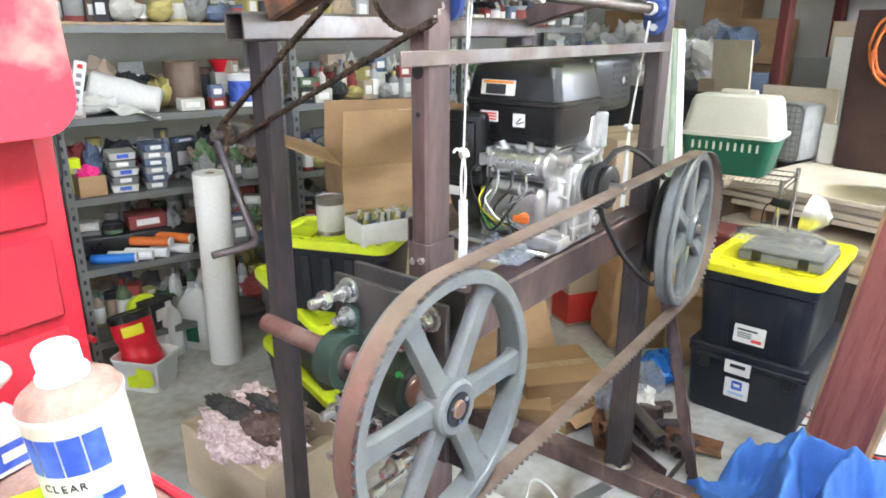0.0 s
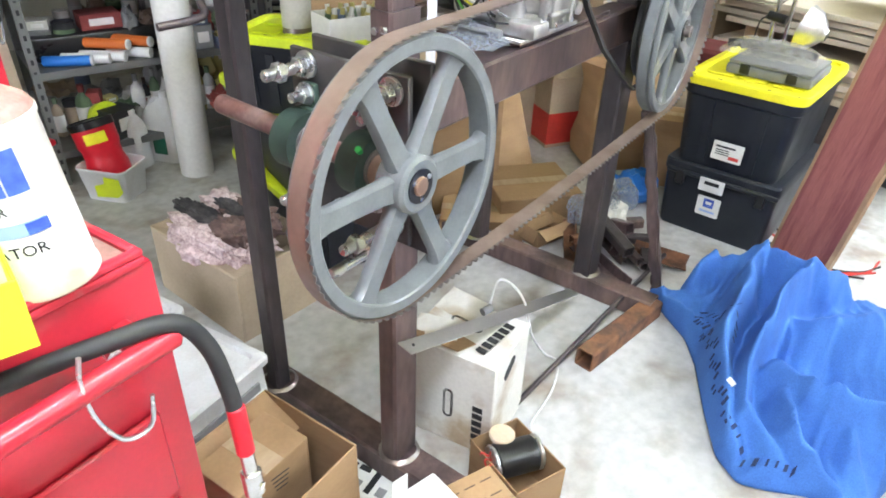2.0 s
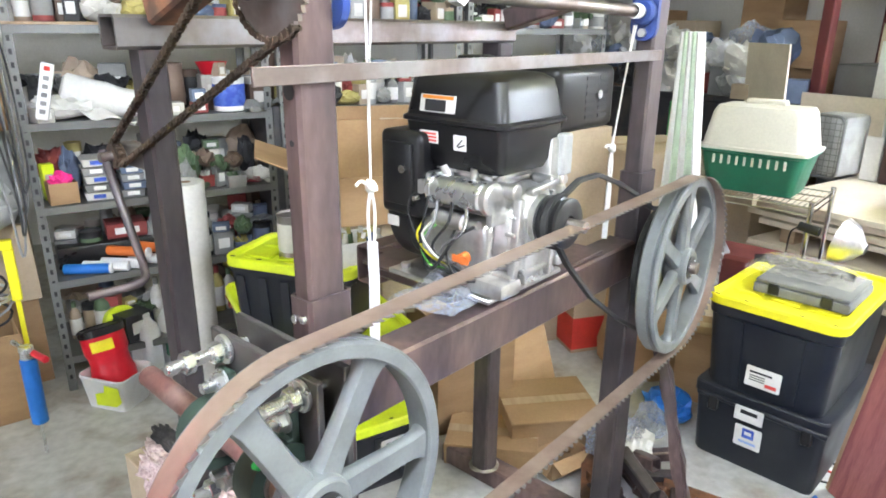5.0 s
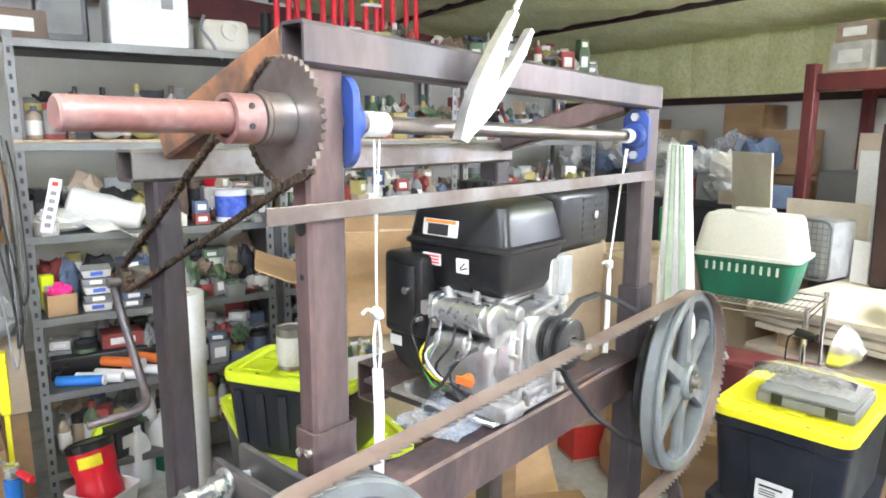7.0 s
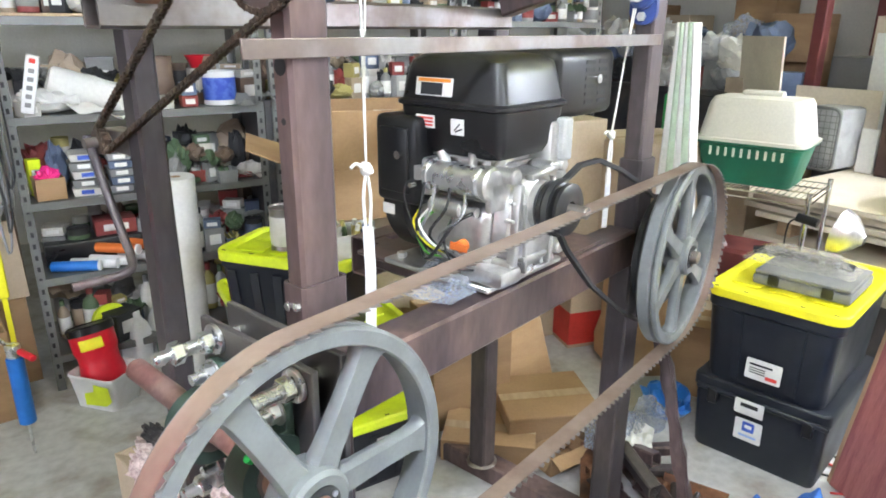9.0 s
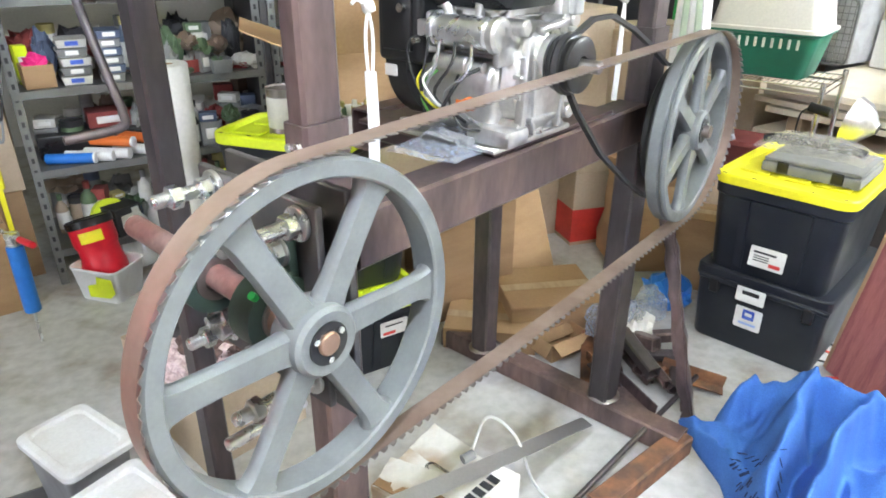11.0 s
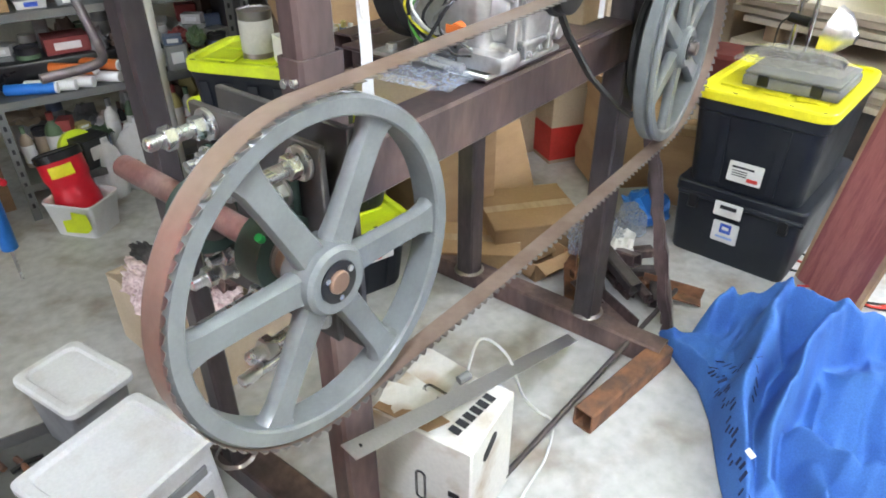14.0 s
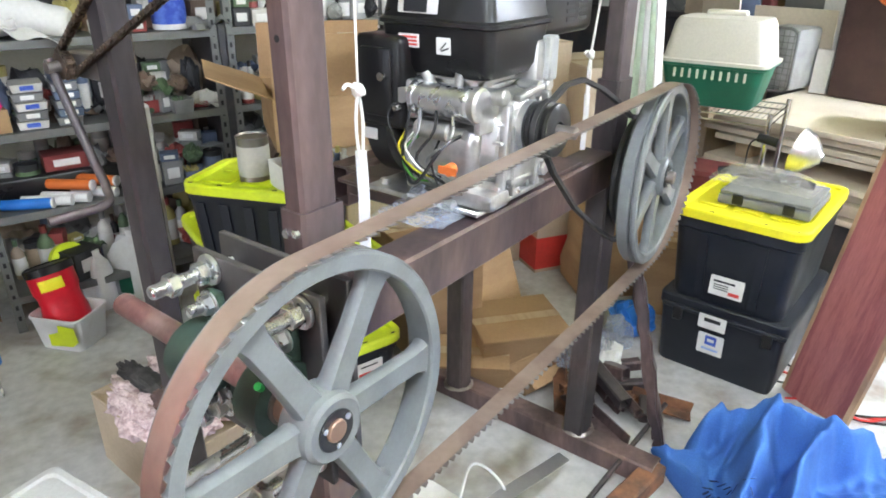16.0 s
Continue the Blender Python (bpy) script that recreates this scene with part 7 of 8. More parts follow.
for k in range(5):
    tr = thing("drawer_tray", S(0.265, 0.11, 0.882 + 0.038 * k, -6 + 4 * (k % 3)), "stacked pale grey parts tray with papers", "tray", "stacked parts trays")
    bm = bm_new()
    loft(bm, [[(a * q, b * q, zz) for a, b in rrect(0.12, 0.16, 0.008, 2)] for zz, q in ((0, 0.90), (0.033, 1.0))])
    part("shell", bm, MIX[3] if k % 2 else MIX[0], tr)
    plate("label", 0.05, 0.018, LABEL_WHITE if k % 2 else INK_BLUE, tr, front_m(0, 0.018, -0.0775))
cbx = carton(S(0.115, 0.075, 0.882, 5), 0.115, 0.11, 0.095, CARD, "small brown open cardboard box on a shelf", (None,) * 4, 0.003)
pk = soft_bag(S(0.115, 0.075, 0.945), 0.09, 0.08, 0.07, PINK, "hot pink plastic packet in a small box", 9.1)
small_box(S(0.07, 0.17, 0.882, 12), 0.05, 0.05, 0.16, YELLOW_GREEN, "lime green packet standing on shelf")
blackcase = thing("black_case", S(0.33, 0.24, 0.542), "long black plastic case on a low shelf", "case")
bm = bm_new()
box(bm, -0.28, 0.28, -0.10, 0.12, 0, 0.11, 0.012, 2)
part("shell", bm, BLACK_PLASTIC, blackcase)
bm = bm_new()
box(bm, 0.0, 0.16, -0.103, -0.1005, 0.05, 0.062)
part("badge", bm, GREY_PLASTIC, blackcase)
small_box(S(0.36, 0.24, 0.655), 0.18, 0.14, 0.07, MIX[5], "dark red box on a black case")
for k, (x, y, z, rz, material, lbl) in enumerate(((0.16, 0.05, 0.0, 25, BLUE_PLASTIC, "blue-capped"), (0.235, 0.055, 0.0, 20, WHITE_PLASTIC, "white"), (0.31, 0.06, 0.0, 14, WHITE_PLASTIC, "white"), (0.34, 0.075, 0.048, 10, ORANGE, "orange"), (0.43, 0.07, 0.0, 8, WHITE_PLASTIC, "white"), (0.45, 0.09, 0.047, 2, ORANGE, "orange and white"))):
    caulk(S(x, y, 0.542 + z, rz - 50), 0.0235, 0.20, material, f"{lbl} sealant cartridge lying on a shelf")
# floor under the first bay
pail = thing("white_tub", W(-1.425, 2.905, 0, -12), "square translucent white tub with lime label", "tub")
bm = bm_new()
loft(bm, [[(a * q, b * q, z) for a, b in rrect(0.24, 0.20, 0.03, 3)] for z, q in ((0, 0.84), (0.145, 1.0), (0.15, 1.04), (0.16, 1.04), (0.16, 0.99), (0.01, 0.80))])
part("shell", bm, WHITE_PLASTIC, pail)
bm = bm_new()
slab(bm, [(-0.035, 0.012), (0.075, 0.020), (0.108, 0.050), (0.104, 0.118), (0.03, 0.125), (0.022, 0.088), (-0.03, 0.070)], 0, 0.0015, pose(0, -0.0935, 0.012, 96, 0, 0))
part("label", bm, YELLOW_GREEN, pail, "lime green label")
rc = thing("coffee_can", W(-1.425, 2.905, 0.012, -12, 0, 0) @ pose(0.0, 0.01, 0, -6, -17, 0) @ Matrix.Scale(1.28, 4), "red plastic canister with black lid tilted in tub", "canister")
bm = bm_new()
lathe(bm, [(0.001, 0.03), (0.068, 0.03), (0.073, 0.04), (0.073, 0.10), (0.066, 0.13), (0.066, 0.16), (0.073, 0.18), (0.073, 0.245)], 30)
part("body", bm, RED_PLASTIC, rc)
bm = bm_new()
lathe(bm, [(0.077, 0.238), (0.077, 0.262), (0.072, 0.266), (0.068, 0.262), (0.001, 0.262)], 30)
part("lid", bm, BLACK_PLASTIC, rc, "black lid")
bm = bm_new()
lathe(bm, [(0.0734, 0.185), (0.0738, 0.186), (0.0738, 0.222), (0.0734, 0.223)], 12, None, (radians(-80), radians(-20)))
part("label", bm, YELLOW, rc, "yellow printed patch")


def jug(m, label, s=1.0):
    ob = thing("plastic_jug", m, label, "jug", "jugs under the shelving")
    bm = bm_new()
    loft(bm, [[(a * q + dx, b * q, z * s) for a, b in rrect(0.15 * s, 0.10 * s, 0.03, 3)] for z, q, dx in ((0, 0.94, 0), (0.01, 1, 0), (0.19, 1, 0), (0.235, 0.75, 0.01), (0.262, 0.34, 0.025), (0.272, 0.30, 0.025))])
    part("body", bm, WHITE_PLASTIC, ob)
    bm = bm_new()
    cyl(bm, (0.025, 0, 0.270 * s), (0.025, 0, 0.295 * s), 0.019, 16, bev=0.002)
    part("cap", bm, WHITE_PLASTIC, ob)
    bm = bm_new()
    sweep(bm, [(-0.005, 0, 0.262 * s), (-0.045, 0, 0.25 * s), (-0.062, 0, 0.19 * s), (-0.06, 0, 0.13 * s)], 0.011, 8, 4)
    part("handle", bm, WHITE_PLASTIC, ob)
    plate("label", 0.075, 0.10, GREEN_PLASTIC if s > 1 else LABEL_WHITE, ob, front_m(0, 0.095, -0.0502 * s))
    return ob


jug(W(-1.325, 3.315, 0, -14), "white plastic jug with green label on floor", 1.22)
jug(W(-1.455, 3.225, 0, -24), "white plastic jug with plain label on floor", 1.0)
pr = thing("paper_roll", W(-1.135, 3.165, 0, 0, 2, 1.5), "tall white paper roll standing on the floor", "paper roll")
bm = bm_new()
lathe(bm, [(0.024, 0), (0.079, 0), (0.080, 0.004), (0.0795, 0.45), (0.080, 0.976), (0.078, 0.98), (0.024, 0.98), (0.024, 0.002)], 40)
part("paper", bm, PAPER, pr)
bm = bm_new()
ring(bm, (0, 0, 0.001), (0, 0, 0.978), 0.0238, 0.020, 24)
part("core", bm, CARD, pr, "brown cardboard core")
for k in range(9):
    x, y = rnd.uniform(0.12, 0.98), rnd.uniform(0.03, 0.34)
    c = rnd.randrange(10)
    if k % 3 == 0:
        bottle(S(x, y, 0.002 if k < 4 else 0.172), 0.04, rnd.uniform(0.16, 0.26), MIX[c], MIX[5], f"{NAMES[c]} bottle in the jumble under the shelving")
    elif k % 3 == 1:
        small_box(S(x, y, 0.172, rnd.uniform(-30, 30)), 0.14, 0.12, rnd.uniform(0.06, 0.16), MIX[c], f"{NAMES[c]} box in the jumble under shelving")
    else:
        soft_bag(S(x, y, 0.172), 0.18, 0.16, 0.13, MIX[c], f"{NAMES[c]} bundle in the jumble under shelving", k)
tape = thing("tape_coil", S(0.27, 0.10, 0.25, 20, 70, 0), "coil of yellow-green strapping under shelving", "coil")
bm = bm_new()
ring(bm, (0, 0, -0.02), (0, 0, 0.02), 0.085, 0.055, 30)
part("coil", bm, YELLOW_GREEN, tape)
# grease gun and boxes at the end of the shelving
gb = carton(S(-0.30, -0.02, 0, 6), 0.30, 0.32, 0.40, CARD, "brown cardboard box by shelving with grease gun", (None,) * 4, 0.006)
gg = thing("grease_gun", W(-1.50, 2.50, 0, -30), "blue grease gun with long lever hanging on box", "grease gun")
bm = bm_new()
cyl(bm, (0, 0, 0.14), (0, 0, 0.42), 0.030, 20, bev=0.004)
part("barrel", bm, BLUE_PLASTIC, gg)
bm = bm_new()
cyl(bm, (0, 0, 0.42), (0, 0, 0.47), 0.026, 16, bev=0.003)
cyl(bm, (-0.11, 0, 0.455), (0.06, 0, 0.46), 0.010, 10)
part("pump_head", bm, ZINC, gg)
bm = bm_new()
cyl(bm, (0, 0, 0.14), (0.0, 0, 0.0), 0.006, 8)
part("rod", bm, ZINC, gg)
bm = bm_new()
cyl(bm, (0.06, 0, 0.46), (0.16, 0, 0.462), 0.013, 12, bev=0.003)
part("lever_grip", bm, RED_PLASTIC, gg, "red lever grip")
coil = thing("wire_coil", S(-0.24, 0.0, 0.41), "tangled grey wire coil on a cardboard box", "wire")
for k in range(7):
    bm = bm_new()
    r0 = 0.085 + 0.008 * (k % 3)
    sweep(bm, [(r0 * math.cos(a), r0 * 0.9 * math.sin(a) + 0.004 * k, 0.03 + 0.022 * k + 0.03 * math.sin(a + k)) for a in [i * 0.7 for i in range(10)]], 0.006, 6, 3)
    part("strand", bm, (RUBBER, GREY_PLASTIC, ZINC)[k % 3], coil)
lvl = thing("yellow_frame", S(-0.10, -0.02, 0.0, 0), "yellow square plastic tool frame beside shelving", "tool")
bm = bm_new()
box(bm, -0.20, -0.005, -0.02, 0.02, 0.73, 0.77, 0.004)
box(bm, -0.045, -0.005, -0.02, 0.02, 0.50, 0.73, 0.004)
box(bm, -0.045, -0.005, -0.02, 0.02, 0.0, 0.06, 0.004)
box(bm, -0.035, -0.015, -0.01, 0.01, 0.06, 0.50, 0.002)
part("frame", bm, YELLOW, lvl)

strip_p = thing("power_strip", S(0.085, -0.040, 1.26, -8, 0, 14), "white plastic power strip hung on shelving upright", "power strip")
bm = bm_new()
box(bm, -0.024, 0.024, -0.018, 0.012, 0.0, 0.23, 0.006, 2)
part("body", bm, WHITE_PLASTIC, strip_p)
for k in range(5):
    bm = bm_new()
    box(bm, -0.011, 0.011, -0.0192, -0.017, 0.025 + 0.034 * k, 0.043 + 0.034 * k, 0.002)
    part("socket", bm, GREY_PLASTIC, strip_p)
bm = bm_new()
box(bm, -0.011, 0.011, -0.021, -0.017, 0.200, 0.218, 0.002)
part("switch", bm, INK_RED, strip_p, "red rocker switch")
for k in range(5):
    x0, y0, z0 = -0.12 + 0.017 * k, -0.05 - 0.008 * (k % 3), 1.72 - 0.02 * k
    drop = 0.45 + 0.11 * ((k * 5) % 6)
    cb_k = thing("hanging_cable", S(x0, y0, 0), "electric cable hanging from the shelving end", "cable", "cables on the shelving end")
    bm = bm_new()
    sweep(bm, [(0, 0, z0), (-0.02, -0.01, z0 - drop * 0.3), (0.015 * (k % 3), 0, z0 - drop * 0.8), (0.03, -0.01, z0 - drop), (0.055, 0, z0 - drop * 0.85), (0.05, 0, z0 - drop * 0.3), (0.03, 0.01, z0)], 0.0042 + 0.001 * (k % 2), 6, 5)
    part("cord", bm, (RUBBER, GREY_PLASTIC, RUBBER, MIX[3], RUBBER)[k % 5], cb_k)
zc = 0.0
for k, h in enumerate((0.42, 0.36, 0.40, 0.34, 0.30)):
    carton(S(-0.26 + 0.02 * (k % 2), 0.30, zc, 4 - 3 * (k % 3)), 0.40, 0.30, h, (CARD, CARD_PALE, MIX[3])[k % 3], "closed storage carton stacked beside the shelving", (None,) * 4, 0.005, "cartons beside the shelving", closed=True)
    zc += h + 0.006
for k, (x, y, z, w) in enumerate(((-0.30, 0.02, 0.63, 0.24), (-0.16, 0.04, 0.80, 0.20), (-0.33, 0.05, 0.98, 0.22), (-0.20, 0.07, 1.16, 0.16))):
    soft_bag(S(x, y, z), w, 0.16, 0.20, (WHITE_PLASTIC, MIX[9], FILM, MIX[0])[k], "crumpled pale plastic bag hung beside shelving", 2.2 * k + 1)

# ---- top shelf ----
Z5 = 2.046
cabw = thing("white_cabinet", S(0.56, 0.22, Z5), "white metal box with small vent on top shelf", "cabinet")
bm = bm_new()
box(bm, -0.16, 0.17, -0.15, 0.15, 0, 0.34, 0.006)
part("body", bm, WHITE_PLASTIC, cabw)
plate("vent", 0.05, 0.06, GREY_PLASTIC, cabw, front_m(0.08, 0.20, -0.1503))
gbx = thing("projector_case", S(0.22, 0.18, Z5), "grey and black speaker box on top shelf", "speaker")
bm = bm_new()
box(bm, -0.10, 0.10, -0.10, 0.12, 0, 0.24, 0.01)
part("body", bm, BLACK_PLASTIC, gbx)
plate("front", 0.15, 0.17, MIX[3], gbx, front_m(0.0, 0.12, -0.1003))
small_box(S(0.02, 0.15, Z5, 12), 0.26, 0.2, 0.12, MIX[7], "brown box on the top shelf corner")
pump = thing("beige_motor", S(0.90, 0.18, Z5), "beige housed motor with round port on shelf", "motor")
bm = bm_new()
box(bm, -0.11, 0.11, -0.10, 0.12, 0, 0.15, 0.03, 3)
ring(bm, (0.02, -0.12, 0.10), (0.02, -0.09, 0.10), 0.045, 0.03, 24)
part("housing", bm, CREAM, pump)
bm = bm_new()
sweep(bm, [(-0.10, -0.10, 0.16), (-0.12, -0.12, 0.10), (-0.08, -0.13, 0.04), (-0.03, -0.12, -0.04)], 0.008, 8, 4)
part("cord", bm, GREY_PLASTIC, pump)
for k in range(7):
    tr = thing("trophy", S(1.22 + 0.125 * k, 0.20 + 0.05 * (k % 2), Z5), "tall trophy with red columns and gold top", "trophy", "trophies on the top shelf")
    hh = 0.30 + 0.08 * ((k * 3) % 4)
    bm = bm_new()
    box(bm, -0.05, 0.05, -0.04, 0.04, 0, 0.045, 0.004)
    part("base", bm, WHITE_PLASTIC, tr)
    for s in (-0.032, 0.032):
        bm = bm_new()
        cyl(bm, (s, 0, 0.045), (s, 0, hh), 0.015, 12)
        part("column", bm, RED_PLASTIC, tr)
    bm = bm_new()
    box(bm, -0.05, 0.05, -0.03, 0.03, hh, hh + 0.018, 0.003)
    part("crosspiece", bm, WHITE_PLASTIC, tr)
    bm = bm_new()
    lathe(bm, [(0.001, 0), (0.016, 0), (0.006, 0.02), (0.006, 0.045), (0.022, 0.065), (0.026, 0.10), (0.02, 0.10), (0.001, 0.07)], 16, pose(0, 0, hh + 0.018))
    part("cup", bm, YELLOW, tr, "gold cup")
for k in range(4):
    small_box(S(2.25 + 0.22 * k, 0.2, Z5, 5), 0.18, 0.18, 0.12 + 0.04 * (k % 3), MIX[(1, 0, 7, 1)[k]], "brown carton on the far top shelf")
# paint can and box of tubes on the small tote
pcn = tin(W(-0.432, 2.515, 0.875), 0.052, 0.150, STEEL_RAW, "opened paint tin with pale label on tote lid", MIX[0])
wbx = thing("tray_carton", W(-0.235, 2.465, 0.877, 34), "white cardboard tray of small tubes on tote", "box")
bm = bm_new()
for x0, x1, y0, y1 in ((-0.115, 0.115, -0.075, -0.071), (-0.115, 0.115, 0.071, 0.075), (-0.115, -0.111, -0.071, 0.071), (0.111, 0.115, -0.071, 0.071)):
    box(bm, x0, x1, y0, y1, 0, 0.085, 0.001)
box(bm, -0.111, 0.111, -0.071, 0.071, 0, 0.004)
part("tray", bm, PAPER, wbx)
for k in range(14):
    tt = thing("small_tube", W(-0.235, 2.465, 0.882, 34) @ pose(-0.09 + 0.03 * (k % 7), -0.035 + 0.06 * (k // 7), 0, rnd.uniform(-14, 14), rnd.uniform(-14, 14), 0), "small capped product tube in white tray", "tube", "tubes in the tray")
    bm = bm_new()
    cyl(bm, (0, 0, 0), (0, 0, 0.085), 0.0115, 10)
    part("body", bm, (MIX[6], MIX[2], MIX[0], MIX[8])[k % 4], tt)
    bm = bm_new()
    cyl(bm, (0, 0, 0.085), (0, 0, 0.105), 0.008, 10)
    part("cap", bm, (MIX[0], MIX[6])[k % 2], tt)

# ---- far side: wire table, pet carrier, lamp ----
TAB = W(1.53, 3.72, 0, -35.5)
tab = thing("wire_table", TAB, "chromed wire shelf table under a pet carrier", "wire rack")
for x in (-0.30, 0.30):
    for y in (-0.21, 0.21):
        bm = bm_new()
        cyl(bm, (x, y, 0), (x, y, 0.905), 0.0125, 14)
        for k in range(30):
            ring(bm, (x, y, 0.05 + 0.028 * k), (x, y, 0.053 + 0.028 * k), 0.0133, 0.012, 10)
        part("leg", bm, CHROME, tab)
for z in (0.88, 0.40):
    bm = bm_new()
    for y in (-0.21, 0.21):
        for dz in (0, -0.03):
            cyl(bm, (-0.30, y, z + dz), (0.30, y, z + dz), 0.0035, 6)
    for x in (-0.30, 0.30):
        for dz in (0, -0.03):
            cyl(bm, (x, -0.21, z + dz), (x, 0.21, z + dz), 0.0035, 6)
    for k in range(24):
        x = -0.29 + 0.58 * k / 23
        cyl(bm, (x, -0.21, z + 0.004), (x, 0.21, z + 0.004), 0.0022, 5)
    for y in (-0.07, 0.07):
        cyl(bm, (-0.30, y, z), (0.30, y, z), 0.003, 6)
    tagged(part("wire_shelf", bm, CHROME, tab), kind="stuff")
car = thing("pet_carrier", W(1.530, 3.740, 0.889, -35.5) @ Matrix.Diagonal((1.09, 1.05, 1.04, 1)), "cream and green plastic pet carrier on wire table", "pet carrier")


def cr(w, d, z, r=0.04):
    return [(a, b, z) for a, b in rrect(w, d, r, 4)]


bm = bm_new()
loft(bm, [cr(0.36, 0.25, 0.0), cr(0.37, 0.26, 0.01), cr(0.43, 0.31, 0.175), cr(0.455, 0.335, 0.18), cr(0.455, 0.335, 0.19)])
part("base_shell", bm, GREEN_PLASTIC, car, "dark green lower half")
bm = bm_new()
loft(bm, [cr(0.465, 0.345, 0.191), cr(0.465, 0.345, 0.205), cr(0.435, 0.315, 0.208), (cr(0.385, 0.27, 0.36)), cr(0.36, 0.245, 0.385), cr(0.20, 0.09, 0.392)])
topc = part("top_shell", bm, CREAM, car, "cream upper half")
bm = bm_new()
box(bm, -0.085, 0.085, -0.03, 0.03, 0.388, 0.415, 0.012, 2)
part("handle", bm, CREAM, topc)
for k in range(11):
    bm = bm_new()
    x = -0.165 + 0.033 * k
    box(bm, x - 0.005, x + 0.005, -0.004, 0.004, 0.225, 0.268, 0.002, 1, pose(0, -0.1545 + 0.006, 0, -8, 0, 0) @ pose(0, -0.005, 0.0))
    part("vent_slot", bm, INK, topc, "dark vent slot", m=pose(0, 0.030, 0.008))
for k in range(10):
    bm = bm_new()
    x = -0.15 + 0.033 * k
    box(bm, x - 0.005, x + 0.005, -0.1565, -0.151, 0.125, 0.165, 0.001)
    part("vent_slot", bm, CREAM, car)
lamp = thing("clamp_lamp", W(1.70, 3.17, 0.70, 10), "aluminium reflector clamp lamp on the tote end", "lamp")
bm = bm_new()
lathe(bm, [(0.022, 0.10), (0.028, 0.09), (0.05, 0.075), (0.085, 0.04), (0.098, 0.0), (0.100, -0.004), (0.096, 0.0), (0.082, 0.038), (0.048, 0.071), (0.02, 0.085)], 32, pose(0, 0, 0.10, 100, 0, 35))
part("reflector", bm, ALU, lamp)
bm = bm_new()
cyl(bm, (-0.05, 0.07, 0.115), (-0.10, 0.14, 0.125), 0.02, 14)
sweep(bm, [(-0.10, 0.14, 0.125), (-0.12, 0.17, 0.05), (-0.10, 0.16, -0.3), (-0.05, 0.10, -0.70)], 0.004, 6, 5)
part("socket", bm, BLACK_PLASTIC, lamp)
bm = bm_new()
bmesh.ops.create_uvsphere(bm, u_segments=18, v_segments=12, radius=0.034, matrix=pose(0.015, -0.02, 0.09))
part("bulb", bm, WHITE_PLASTIC, lamp)
cage = thing("wire_cage", S(4.02, -1.065, 0.782, 0), "small grey carrier with wire door on stacked boards", "cage")
bm = bm_new()
pts = [(0, a, 0.20 + b) for a, b in rrect(0.24, 0.36, 0.05, 4)]
sweep(bm, [*pts, pts[0]], 0.009, 8, 1)
door = part("wire_door", bm, SHELF_STEEL, cage)
for k in range(7):
    bm = bm_new()
    cyl(bm, (0, -0.10 + 0.033 * k, 0.03), (0, -0.10 + 0.033 * k, 0.37), 0.0025, 5)
    part("upright_wire", bm, SHELF_STEEL, door)
for k in range(9):
    bm = bm_new()
    cyl(bm, (0, -0.115, 0.05 + 0.036 * k), (0, 0.115, 0.05 + 0.036 * k), 0.0025, 5)
    part("cross_wire", bm, SHELF_STEEL, door)
bm = bm_new()
box(bm, 0.03, 0.30, -0.12, 0.12, 0.02, 0.38, 0.03, 2)
part("shell", bm, MIX[9], cage, "pale grey plastic shell")

# leaning panels and sheets
for k, (x, y, z, w, h, rz, rx, material, lbl) in enumerate((
        (4.20, -0.60, 0.0, 0.50, 1.55, 62, -3, PANEL, "tall beige hardboard panel leaning behind the carrier"),
        (4.34, -0.985, 0.782, 0.52, 0.47, 90, -3, PANEL, "cream panel standing behind a wire door carrier"),
        (4.385, -1.22, 0.782, 0.19, 0.79, 90, -1, WALL, "narrow white board standing on stacked boards"))):
    ob = tagged(part("panel_board", box(bm_new(), -w / 2, w / 2, -0.006, 0.006, 0, h, 0.001), material), lbl, "panel")
    ob.matrix_basis = S(x, y, z + 0.004, rz, 0, 0) @ pose(0, 0, 0, rx, 0, 0)
ob = tagged(part("foam_sheet", box(bm_new(), -0.05, 0.05, -0.01, 0.01, 0, 0.26, 0.003), PAPER), "small white foam sheet beside a wire door", "sheet")
ob.matrix_basis = S(4.26, -1.25, 0.783, 90)
for k in range(9):
    ob = tagged(part("sheet_board", box(bm_new(), -0.52, 0.52, -0.93, 0.93, 0, 0.030, 0.002), PANEL), "large cream board in a low stack", "board", "stack of boards")
    ob.matrix_basis = S(3.88 + 0.03 * (k % 2), -2.02 - 0.03 * (k % 3), 0.345 + 0.040 * k + (0.085 if k > 4 else 0), -1 + 1.4 * (k % 3))
for y in (-1.3, -2.0, -2.7):
    ob = tagged(part("spacer_block", box(bm_new(), -0.45, 0.45, -0.04, 0.04, 0, 0.085, 0.004), WOOD), "wooden spacer between stacked boards", "spacer", "board spacers")
    ob.matrix_basis = S(3.88, y, 0.5355)
crate = tagged(part("plinth_crate", box(bm_new(), -0.46, 0.46, -0.85, 0.85, 0, 0.342, 0.01), SHELF_DARK), "dark crate under stacked boards", "crate")
crate.matrix_basis = S(3.88, -2.05, 0)
for k in range(4):
    ob = tagged(part("dark_board", box(bm_new(), -0.36, 0.36, -0.006, 0.006, 0, 0.95 - 0.04 * k, 0.004), BLACK_PLASTIC if k % 2 else PURLIN), "dark brown panel standing on stacked boards", "panel", "dark standing panels")
    ob.matrix_basis = S(4.22 + 0.022 * k, -1.69 + 0.012 * k, 0.785, 90) @ pose(0, 0, 0, -3, 0, 0)
